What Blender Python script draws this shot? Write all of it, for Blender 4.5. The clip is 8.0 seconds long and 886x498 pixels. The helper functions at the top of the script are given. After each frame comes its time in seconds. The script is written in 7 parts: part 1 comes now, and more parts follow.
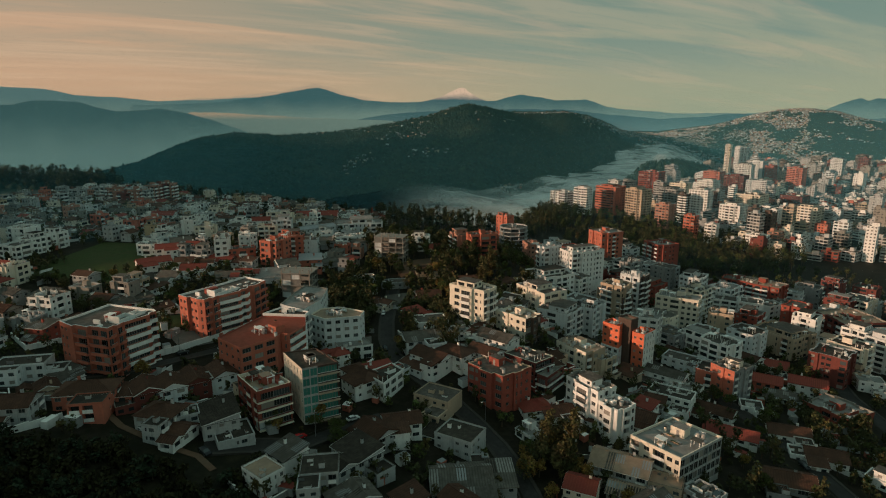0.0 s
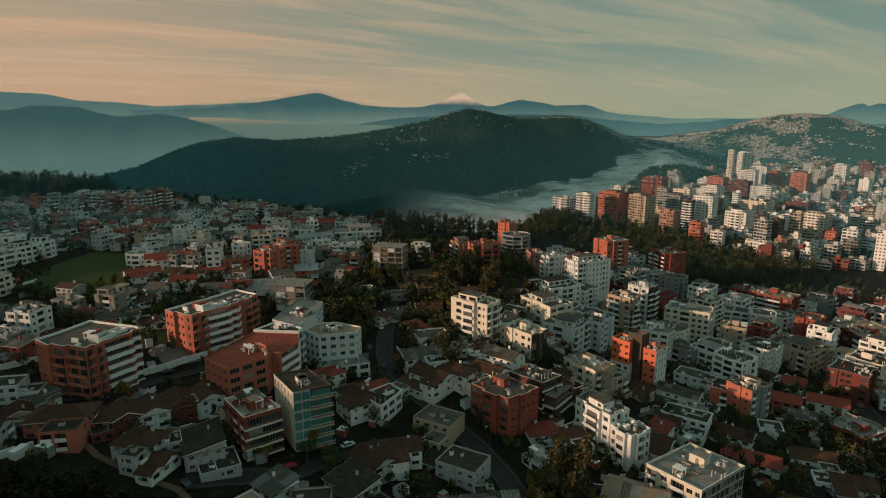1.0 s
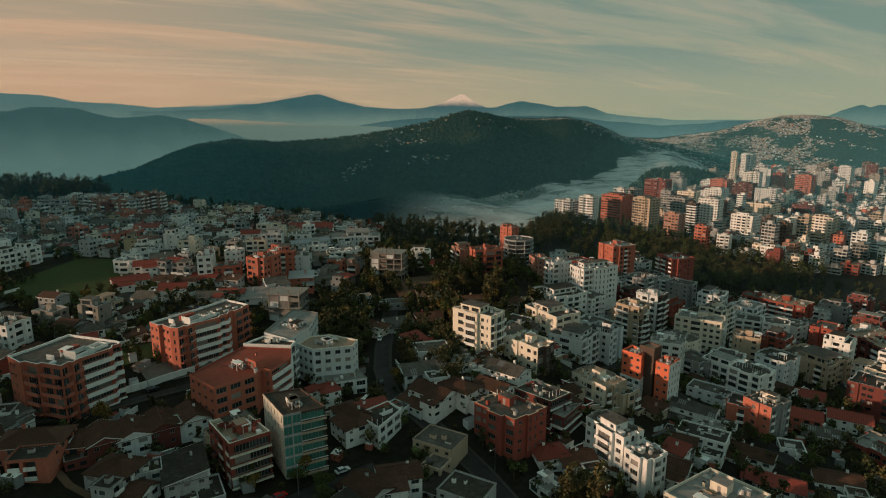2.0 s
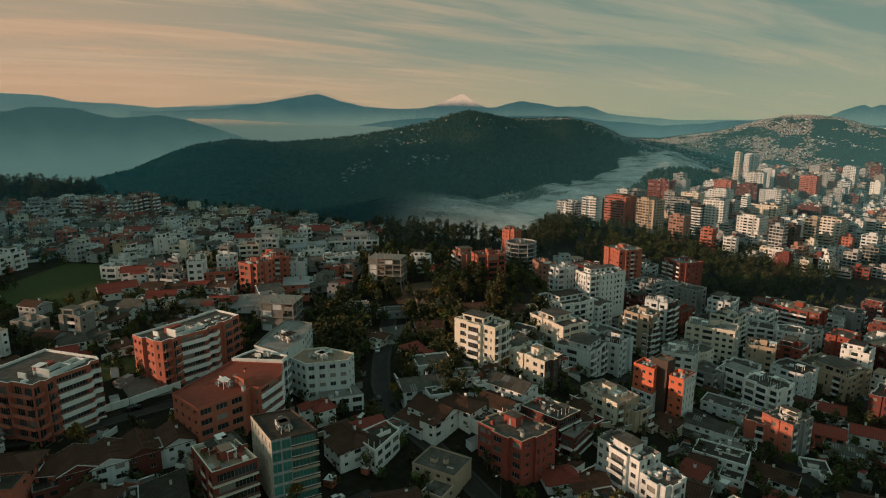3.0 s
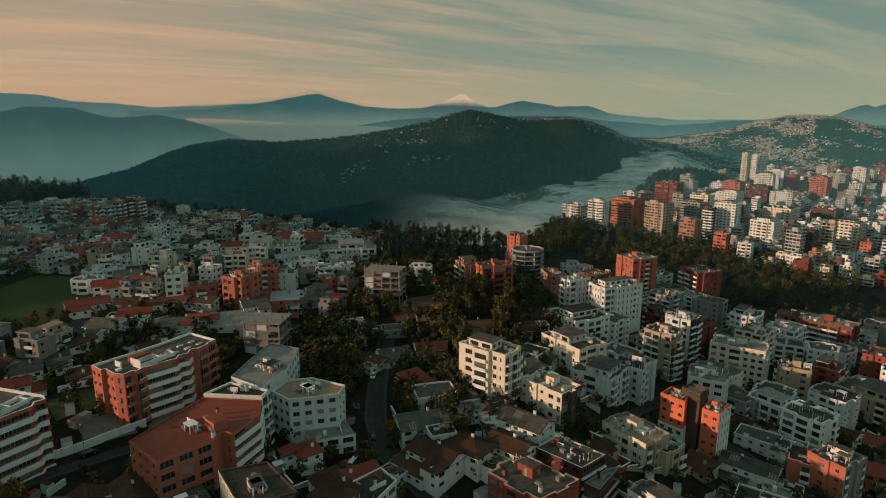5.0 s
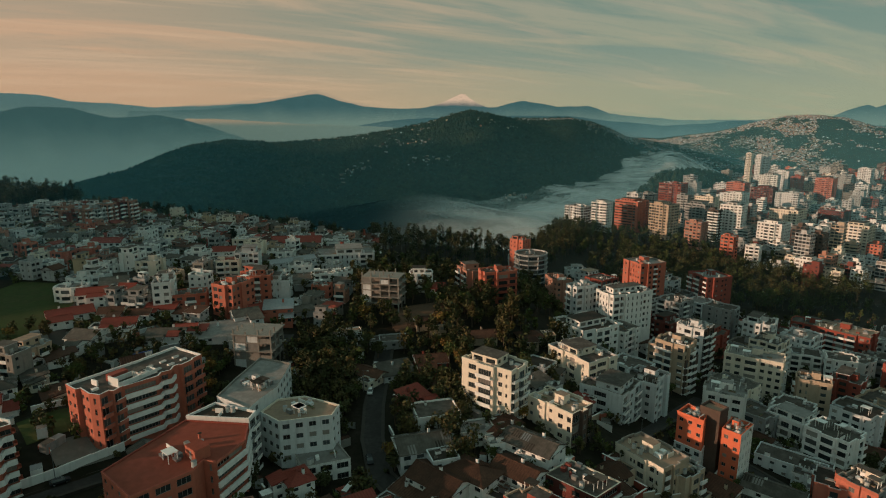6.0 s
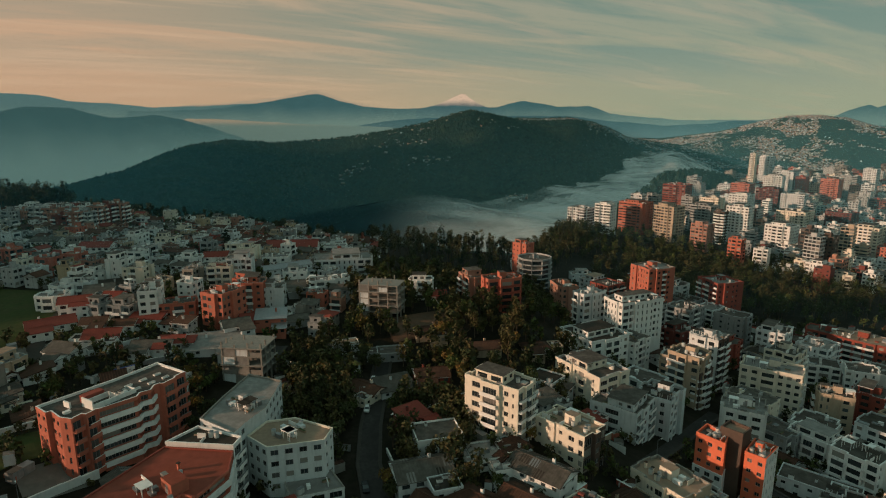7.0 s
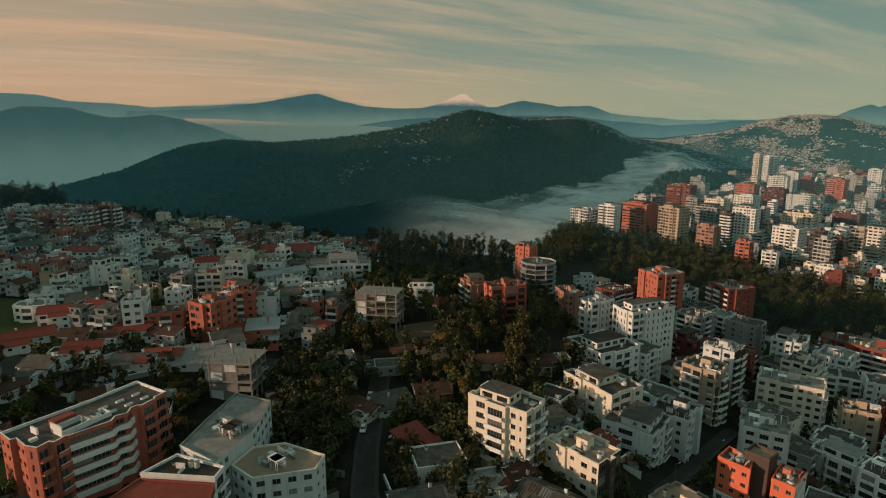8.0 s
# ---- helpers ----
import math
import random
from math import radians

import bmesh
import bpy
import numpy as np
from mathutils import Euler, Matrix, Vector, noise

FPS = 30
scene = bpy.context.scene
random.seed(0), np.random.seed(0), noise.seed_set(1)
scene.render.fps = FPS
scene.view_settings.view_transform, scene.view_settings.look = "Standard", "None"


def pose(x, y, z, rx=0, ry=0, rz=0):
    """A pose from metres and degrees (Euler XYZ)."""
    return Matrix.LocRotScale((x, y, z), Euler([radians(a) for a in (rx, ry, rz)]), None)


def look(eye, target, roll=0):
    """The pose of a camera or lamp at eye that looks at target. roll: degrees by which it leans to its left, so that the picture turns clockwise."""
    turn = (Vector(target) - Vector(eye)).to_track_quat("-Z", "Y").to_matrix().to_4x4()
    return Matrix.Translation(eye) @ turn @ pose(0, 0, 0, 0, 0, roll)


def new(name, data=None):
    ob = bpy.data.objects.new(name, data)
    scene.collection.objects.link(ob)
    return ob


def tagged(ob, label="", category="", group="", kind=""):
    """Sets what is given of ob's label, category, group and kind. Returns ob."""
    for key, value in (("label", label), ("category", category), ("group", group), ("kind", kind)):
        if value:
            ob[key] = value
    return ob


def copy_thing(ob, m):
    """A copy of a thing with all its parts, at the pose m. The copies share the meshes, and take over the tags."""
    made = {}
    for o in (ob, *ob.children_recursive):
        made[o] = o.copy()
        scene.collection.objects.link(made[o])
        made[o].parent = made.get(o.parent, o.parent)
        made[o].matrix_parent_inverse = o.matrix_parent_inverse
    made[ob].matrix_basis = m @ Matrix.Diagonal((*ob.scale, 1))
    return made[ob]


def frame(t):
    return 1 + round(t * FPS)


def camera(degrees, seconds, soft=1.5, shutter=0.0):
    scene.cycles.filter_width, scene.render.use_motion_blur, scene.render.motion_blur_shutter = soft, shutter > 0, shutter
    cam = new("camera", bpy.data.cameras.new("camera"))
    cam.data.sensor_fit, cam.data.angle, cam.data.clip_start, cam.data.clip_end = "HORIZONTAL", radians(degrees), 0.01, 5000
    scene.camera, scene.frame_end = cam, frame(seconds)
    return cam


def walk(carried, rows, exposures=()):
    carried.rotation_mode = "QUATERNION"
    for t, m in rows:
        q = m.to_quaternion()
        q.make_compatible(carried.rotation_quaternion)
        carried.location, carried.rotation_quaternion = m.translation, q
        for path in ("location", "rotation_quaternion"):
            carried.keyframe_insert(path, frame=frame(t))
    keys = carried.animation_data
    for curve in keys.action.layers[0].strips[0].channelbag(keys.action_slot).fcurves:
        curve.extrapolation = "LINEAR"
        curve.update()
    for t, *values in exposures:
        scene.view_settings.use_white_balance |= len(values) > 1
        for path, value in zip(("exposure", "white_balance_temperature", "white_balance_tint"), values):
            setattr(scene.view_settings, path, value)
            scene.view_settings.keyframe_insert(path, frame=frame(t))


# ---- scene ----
cam = camera(73.7, 8.0, soft=1.1)
METRES, EYE, TILT, LEAN, TURN = 100.0, 100.0, -12.66, 0.0, 0.0
ROWS = [
    (0.0, 0.0, 0.0, 0.0, 0.0, 0.0, 0.0),
    (0.5, -0.0023, 0.0608, 0.0139, 0.0, 0.25, 0.0),
    (1.0, -0.0046, 0.1213, 0.0275, -0.0, 0.47, -0.01),
    (1.5, -0.007, 0.1819, 0.0411, -0.0, 0.6, -0.01),
    (3.0, -0.0146, 0.3636, 0.0822, -0.01, 0.6, -0.02),
    (3.5, -0.017, 0.4241, 0.0961, -0.01, 0.6, -0.02),
    (4.0, -0.0197, 0.4847, 0.1104, -0.0, 0.59, -0.03),
    (4.5, -0.0219, 0.5456, 0.1241, 0.0, 0.58, -0.03),
    (6.0, -0.0296, 0.7296, 0.1641, -0.0, 0.6, -0.03),
    (6.5, -0.0316, 0.7907, 0.1776, 0.0, 0.59, -0.03),
    (7.0, -0.034, 0.8521, 0.1912, 0.01, 0.61, -0.03),
    (7.5, -0.0366, 0.9136, 0.2051, 0.01, 0.6, -0.03),
    (8.0, -0.0387, 0.975, 0.2189, 0.01, 0.59, -0.03),
]
walk(cam, [(t, pose(0, 0, EYE, TILT, LEAN, TURN) @ pose(METRES * x, METRES * y, METRES * z, 90 + pitch, roll, yaw)) for t, x, y, z, yaw, pitch, roll in ROWS])

# ---- sky and sun ----
SUN_AZ, SUN_EL = radians(-165), radians(12)
scene.view_settings.exposure = 0.0
world = bpy.data.worlds.new("morning_sky")
scene.world = world
world.use_nodes = True
wt = world.node_tree
wt.nodes.clear()


def wn(kind, **kw):
    n = wt.nodes.new(kind)
    for k, v in kw.items():
        n.inputs[k].default_value = v
    return n


def wlink(a, ao, b, bi):
    wt.links.new(a.outputs[ao], b.inputs[bi])


def wmath(op, a, b=None):
    n = wt.nodes.new("ShaderNodeMath")
    n.operation = op
    for i, v in enumerate((a, b)):
        if v is None:
            continue
        if isinstance(v, (int, float)):
            n.inputs[i].default_value = v
        else:
            wt.links.new(v, n.inputs[i])
    return n.outputs[0]


def wmix(f, a, b):
    n = wt.nodes.new("ShaderNodeMix")
    n.data_type = "RGBA"
    for s, v in ((0, f), (6, a), (7, b)):
        if isinstance(v, (int, float, tuple)):
            n.inputs[s].default_value = v
        else:
            wt.links.new(v, n.inputs[s])
    return n.outputs[2]


def wramp(f, stops):
    n = wt.nodes.new("ShaderNodeMapRange")
    n.interpolation_type = "SMOOTHSTEP"
    wt.links.new(f, n.inputs[0])
    n.inputs[1].default_value, n.inputs[2].default_value = stops
    return n.outputs[0]


coord = wt.nodes.new("ShaderNodeTexCoord")
sep = wt.nodes.new("ShaderNodeSeparateXYZ")
wlink(coord, "Generated", sep, 0)
dx, dy, dz = sep.outputs
up = wmath("MAXIMUM", dz, 0.0)
lift = wmath("ADD", up, 0.10)
u_sky = wmath("DIVIDE", dx, lift)
v_sky = wmath("DIVIDE", dy, lift)


def streaks(scale, stretch, turn, detail, rough, seed, warp=0.6):
    """Cloud drawn out along one direction of the cloud deck."""
    ca, sa = math.cos(radians(turn)), math.sin(radians(turn))
    long_way = wmath("ADD", wmath("MULTIPLY", u_sky, ca * scale), wmath("MULTIPLY", v_sky, sa * scale))
    across = wmath("ADD", wmath("MULTIPLY", u_sky, -sa * scale * stretch), wmath("MULTIPLY", v_sky, ca * scale * stretch))
    comb = wt.nodes.new("ShaderNodeCombineXYZ")
    wt.links.new(long_way, comb.inputs[0])
    wt.links.new(across, comb.inputs[1])
    comb.inputs[2].default_value = seed
    n = wn("ShaderNodeTexNoise", Scale=1.0, Detail=detail, Roughness=rough, Distortion=warp)
    wlink(comb, 0, n, 0)
    return n.outputs["Fac"]


air = wt.nodes.new("ShaderNodeTexSky")
air.sky_type = "NISHITA"
air.sun_disc = False
air.sun_elevation = SUN_EL
air.sun_rotation = radians(90) - SUN_AZ
air.altitude = 2800
dim = wt.nodes.new("ShaderNodeVectorMath")
dim.operation = "SCALE"
wlink(air, 0, dim, 0)
dim.inputs["Scale"].default_value = 0.05
# high overcast: warm on the sunrise side, olive away from it, teal overhead
side = wramp(dx, (-0.62, 0.45))
warm = wmix(side, (0.66, 0.40, 0.235, 1), (0.33, 0.345, 0.225, 1))
high = wmix(side, (0.52, 0.36, 0.23, 1), (0.275, 0.330, 0.255, 1))
low_high = wmix(wramp(dz, (0.02, 0.26)), warm, high)
teal = wmix(wramp(dz, (0.0, 0.3)), (0.24, 0.30, 0.23, 1), (0.105, 0.225, 0.190, 1))
gap = wmath("MULTIPLY", wramp(streaks(0.26, 4.6, 25, 9, 0.56, 3.1), (0.42, 0.55)), wramp(dz, (0.03, 0.12)))
gap = wmath("MULTIPLY", gap, wmath("ADD", wmath("MULTIPLY", side, 0.62), 0.30))
veil = wmix(gap, low_high, teal)
wisp = wmath("MULTIPLY", wramp(streaks(1.1, 5.0, 27, 8, 0.62, 21.4, 0.9), (0.46, 0.64)), wramp(dz, (0.03, 0.10)))
veil = wmix(wmath("MULTIPLY", wisp, wmath("ADD", wmath("MULTIPLY", side, 0.22), 0.10)), veil, teal)
bright = wmath("MULTIPLY", wramp(streaks(0.55, 5.5, 29, 9, 0.6, 8.7), (0.48, 0.68)), 0.45)
veil = wmix(wmath("MULTIPLY", bright, wmath("SUBTRACT", 1.0, wmath("MULTIPLY", side, 0.55))), veil, (0.72, 0.48, 0.30, 1))
zenith = wmix(wramp(dz, (0.20, 0.40)), veil, (0.220, 0.332, 0.290, 1))
zenith = wmix(0.12, zenith, dim.outputs[0])
back = wn("ShaderNodeBackground", Strength=1.0)
wt.links.new(zenith, back.inputs[0])
wlink(back, 0, wn("ShaderNodeOutputWorld"), 0)

sun_data = bpy.data.lights.new("sun", "SUN")
sun_data.energy, sun_data.angle, sun_data.color = 3.4, radians(0.8), (1.0, 0.645, 0.43)
sun = new("sun", sun_data)
sun.matrix_world = look((math.cos(SUN_AZ) * math.cos(SUN_EL) * 900, math.sin(SUN_AZ) * math.cos(SUN_EL) * 900, math.sin(SUN_EL) * 900), (0, 0, 0))

# ---- materials ----


def material(name, colour, rough=0.8, vary=0.25, grain=1.2, stain=0.0, metal=0.0, bump=0.0, second=None, spread=6.0, island=0.0, each=0.0, spec=0.12, island_hue=None):
    """A surface with variation at two scales; stain: streaks that run down; each: differs from object to object; island: from piece to piece."""
    m = bpy.data.materials.new(name)
    m.use_nodes = True
    nt = m.node_tree
    bsdf = nt.nodes["Principled BSDF"]
    bsdf.inputs["Roughness"].default_value, bsdf.inputs["Metallic"].default_value = rough, metal
    bsdf.inputs["Specular IOR Level"].default_value = spec

    def node(kind, **kw):
        n = nt.nodes.new(kind)
        for k, v in kw.items():
            n.inputs[k].default_value = v
        return n

    geo = node("ShaderNodeNewGeometry")

    def noise_at(scale, detail=4, squash=(1, 1, 1)):
        mp = node("ShaderNodeMapping")
        mp.inputs["Scale"].default_value = squash
        nt.links.new(geo.outputs["Position"], mp.inputs[0])
        n = node("ShaderNodeTexNoise", Scale=scale, Detail=detail, Roughness=0.6)
        nt.links.new(mp.outputs[0], n.inputs[0])
        return n.outputs["Fac"]

    def span(f, a, b, c, d):
        n = node("ShaderNodeMapRange")
        for i, v in enumerate((a, b, c, d)):
            n.inputs[i + 1].default_value = v
        nt.links.new(f, n.inputs[0])
        return n.outputs[0]

    def blend(f, a, b, mode="MIX"):
        n = nt.nodes.new("ShaderNodeMix")
        n.data_type, n.blend_type = "RGBA", mode
        for s, v in ((0, f), (6, a), (7, b)):
            if isinstance(v, (int, float, tuple)):
                n.inputs[s].default_value = v
            else:
                nt.links.new(v, n.inputs[s])
        return n.outputs[2]

    base = (*colour, 1)
    col = base
    if second:
        col = blend(span(noise_at(1 / spread, 5), 0.38, 0.62, 0, 1), base, (*second, 1))
    dark = tuple(c * (1 - vary) for c in colour) + (1,)
    col = blend(span(noise_at(grain, 5), 0.35, 0.7, 0, 0.8), col, dark)
    col = blend(span(noise_at(0.09, 3), 0.35, 0.7, 0, 0.45), col, tuple(c * (1 - 0.7 * vary) for c in colour) + (1,))
    if stain:
        run = noise_at(0.9, 4, (1, 1, 0.12))
        col = blend(span(run, 0.52, 0.75, 0, stain), col, (0.06, 0.055, 0.05, 1))
    if each or island:
        info = node("ShaderNodeObjectInfo")
        src = info.outputs["Random"] if each else geo.outputs["Random Per Island"]
        amount = each or island
        hsv = node("ShaderNodeHueSaturation")
        nt.links.new(span(src, 0, 1, 1 - amount, 1 + amount), hsv.inputs["Value"])
        if island_hue:
            nt.links.new(span(src, 0, 1, 0.5 - island_hue, 0.5 + island_hue), hsv.inputs["Hue"])
        if isinstance(col, tuple):
            hsv.inputs["Color"].default_value = col
        else:
            nt.links.new(col, hsv.inputs["Color"])
        col = hsv.outputs[0]
    nt.links.new(col, bsdf.inputs["Base Color"])
    if bump:
        b = node("ShaderNodeBump", Strength=bump, Distance=0.15)
        nt.links.new(noise_at(grain * 2.5, 5), b.inputs["Height"])
        nt.links.new(b.outputs[0], bsdf.inputs["Normal"])
    return m


def glass_material(name, colour, rough, piecewise):
    """Window glass; some panes have a pale curtain or blind behind them."""
    m = bpy.data.materials.new(name)
    m.use_nodes = True
    nt = m.node_tree
    b = nt.nodes["Principled BSDF"]
    b.inputs["Roughness"].default_value = rough
    b.inputs["Specular IOR Level"].default_value = 0.7
    if piecewise:
        src = nt.nodes.new("ShaderNodeNewGeometry").outputs["Random Per Island"]
    else:
        src = nt.nodes.new("ShaderNodeObjectInfo").outputs["Random"]
    ramp = nt.nodes.new("ShaderNodeValToRGB")
    el = ramp.color_ramp.elements
    el[0].position, el[0].color = 0.0, (*(c * 0.5 for c in colour), 1)
    el[1].position, el[1].color = 0.55, (*colour, 1)
    for pos, col in ((0.72, tuple(c * 2.2 for c in colour)), (0.84, (0.14, 0.135, 0.125)), (0.95, (0.30, 0.28, 0.25))):
        e = el.new(pos)
        e.color = (*col, 1)
    nt.links.new(src, ramp.inputs[0])
    nt.links.new(ramp.outputs[0], b.inputs["Base Color"])
    return m


M = {
    "white": material("white_render", (0.80, 0.80, 0.78), vary=0.13, stain=0.24, each=0.08),
    "cream": material("cream_render", (0.76, 0.69, 0.58), vary=0.13, stain=0.22, each=0.06),
    "pale": material("pale_grey_render", (0.66, 0.69, 0.70), vary=0.16, stain=0.28, each=0.10),
    # stained grey render; on the nearest white houses its grey stands for shade
    "weathered": material("weathered_grey_render", (0.47, 0.48, 0.48), vary=0.28, stain=0.5, each=0.1),
    "grey": material("grey_render", (0.33, 0.34, 0.34), vary=0.25, stain=0.35, each=0.15),
    "beige": material("beige_render", (0.50, 0.39, 0.29), vary=0.15, stain=0.25, each=0.08),
    "brick": material("orange_brick", (0.53, 0.170, 0.115), vary=0.22, stain=0.2, each=0.10, bump=0.2),
    "redbrick": material("red_brick", (0.31, 0.082, 0.060), vary=0.25, stain=0.2, each=0.10, bump=0.2),
    "darkbrick": material("dark_red_brick", (0.19, 0.06, 0.05), vary=0.25, stain=0.2, each=0.12, bump=0.2),
    "orange": material("bright_orange_render", (0.70, 0.175, 0.095), vary=0.12, stain=0.15, each=0.04),
    "pink": material("pink_brown_render", (0.45, 0.23, 0.17), vary=0.2, stain=0.25, each=0.08),
    "brown": material("brown_render", (0.12, 0.085, 0.07), vary=0.25, stain=0.2, each=0.1),
    "concrete": material("bare_concrete", (0.30, 0.28, 0.25), vary=0.3, stain=0.4, bump=0.3),
    "yellow": material("ochre_render", (0.48, 0.38, 0.26), vary=0.16, stain=0.25, each=0.1),
    "blue": material("blue_paint", (0.06, 0.11, 0.28), vary=0.2, stain=0.2),
    "trim": material("white_trim", (0.82, 0.82, 0.80), vary=0.12, stain=0.25),
    "roof": material("flat_roof_screed", (0.090, 0.078, 0.068), vary=0.5, grain=0.8, second=(0.165, 0.145, 0.128), spread=3, each=0.18),
    "roof_dark": material("dark_roof_felt", (0.046, 0.039, 0.032), vary=0.5, grain=0.8, second=(0.080, 0.068, 0.056), spread=3, each=0.2),
    "roof_red": material("red_roof_paint", (0.27, 0.070, 0.045), vary=0.3, grain=0.6, second=(0.26, 0.07, 0.05), spread=5),
    "roof_pale": material("pale_roof_screed", (0.30, 0.29, 0.275), vary=0.45, grain=0.8, second=(0.19, 0.18, 0.17), spread=3, each=0.1),
    "roof_tan": material("tan_roof_tiles", (0.38, 0.275, 0.20), vary=0.35, grain=0.8, second=(0.27, 0.20, 0.155), spread=3),
    "tile": material("brown_clay_tiles", (0.080, 0.043, 0.030), vary=0.4, grain=2.2, second=(0.125, 0.062, 0.042), spread=2.5, each=0.25, bump=0.6),
    "tile_red": material("red_clay_tiles", (0.27, 0.070, 0.05), vary=0.35, grain=2.0, second=(0.28, 0.06, 0.05), spread=3, each=0.2, bump=0.6),
    "sheet": material("grey_fibre_sheets", (0.150, 0.138, 0.120), vary=0.55, grain=0.9, second=(0.085, 0.075, 0.065), spread=2.2, each=0.2, stain=0.3),
    "metal": material("weathered_steel", (0.30, 0.31, 0.32), rough=0.45, metal=0.7, vary=0.3, each=0.2),
    "glass": glass_material("window_glass", (0.030, 0.040, 0.044), 0.1, False),
    "glass_far": glass_material("distant_window_glass", (0.030, 0.040, 0.044), 0.15, True),
    "glass_green": material("green_glass", (0.07, 0.27, 0.23), rough=0.10, vary=0.4, grain=0.4, each=0.4, spec=0.7),
    "frame": material("window_frame", (0.30, 0.29, 0.28), rough=0.5, vary=0.2),
    "tank": material("tank_plastic", (0.55, 0.55, 0.53), rough=0.5, vary=0.2, each=0.4),
    "asphalt": material("asphalt", (0.032, 0.030, 0.028), spec=0.2, vary=0.35, grain=0.8, second=(0.056, 0.052, 0.050), spread=7),
    "paving": material("concrete_paving", (0.058, 0.052, 0.045), spec=0.2, vary=0.35, grain=0.8, second=(0.06, 0.055, 0.05), spread=5),
    "ground": material("dry_grass_and_earth", (0.045, 0.050, 0.022), vary=0.5, grain=0.35, second=(0.085, 0.068, 0.045), spread=22, bump=0.5),
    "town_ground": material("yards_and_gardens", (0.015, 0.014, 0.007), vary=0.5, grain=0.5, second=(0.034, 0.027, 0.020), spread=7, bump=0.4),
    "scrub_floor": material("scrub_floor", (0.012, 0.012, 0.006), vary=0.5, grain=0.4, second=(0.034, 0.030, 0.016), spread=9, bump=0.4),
    # floor of the far woods, its green shifted to blue by painted haze
    "hazed_forest_floor": material("hazed_forest_floor", (0.028, 0.055, 0.045), vary=0.4, grain=0.05, second=(0.040, 0.060, 0.040), spread=90),
    "court": material("pale_paving", (0.20, 0.185, 0.165), vary=0.35, grain=0.8, second=(0.15, 0.14, 0.125), spread=4),
    "lawn": material("lawn", (0.050, 0.074, 0.020), vary=0.4, grain=0.5, second=(0.065, 0.066, 0.026), spread=6, bump=0.4),
    "earth": material("bare_earth", (0.17, 0.10, 0.065), vary=0.4, grain=0.5, second=(0.12, 0.085, 0.06), spread=6, bump=0.4),
    "leaf": material("dark_leaves", (0.060, 0.064, 0.024), vary=0.45, grain=0.6, island=0.45, rough=0.7, island_hue=0.03, spec=0.2),
    "leaf_green": material("fresh_green_leaves", (0.078, 0.095, 0.026), vary=0.4, grain=0.6, island=0.4, rough=0.7, island_hue=0.03, spec=0.2),
    "leaf_gold": material("golden_leaves", (0.20, 0.13, 0.035), vary=0.4, grain=0.6, island=0.45, rough=0.7, island_hue=0.03, spec=0.2),
    "leaf_brown": material("brown_green_leaves", (0.095, 0.080, 0.030), vary=0.4, grain=0.6, island=0.45, rough=0.7, island_hue=0.02, spec=0.2),
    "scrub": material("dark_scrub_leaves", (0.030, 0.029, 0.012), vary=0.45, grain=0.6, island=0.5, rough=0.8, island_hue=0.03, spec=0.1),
    "needle": material("cypress_needles", (0.022, 0.036, 0.018), vary=0.4, grain=0.8, island=0.4, rough=0.8, spec=0.2),
    # distant crowns: part of the air's blue haze is mixed into the leaf colour
    "forest": material("hazed_canopy", (0.026, 0.056, 0.048), vary=0.35, grain=0.05, second=(0.044, 0.066, 0.042), spread=110, island=0.3, rough=0.9, spec=0.1),
    "bark": material("bark", (0.12, 0.09, 0.065), vary=0.4, grain=3, bump=0.4),
    "car_white": material("white_car_paint", (0.65, 0.65, 0.65), rough=0.25, vary=0.05),
    "car_dark": material("dark_car_paint", (0.03, 0.032, 0.036), rough=0.25, vary=0.1),
    "car_red": material("red_car_paint", (0.45, 0.03, 0.03), rough=0.25, vary=0.1),
    "tyre": material("tyre_rubber", (0.02, 0.02, 0.02), rough=0.9, vary=0.2),
}

# ---- mesh helpers ----


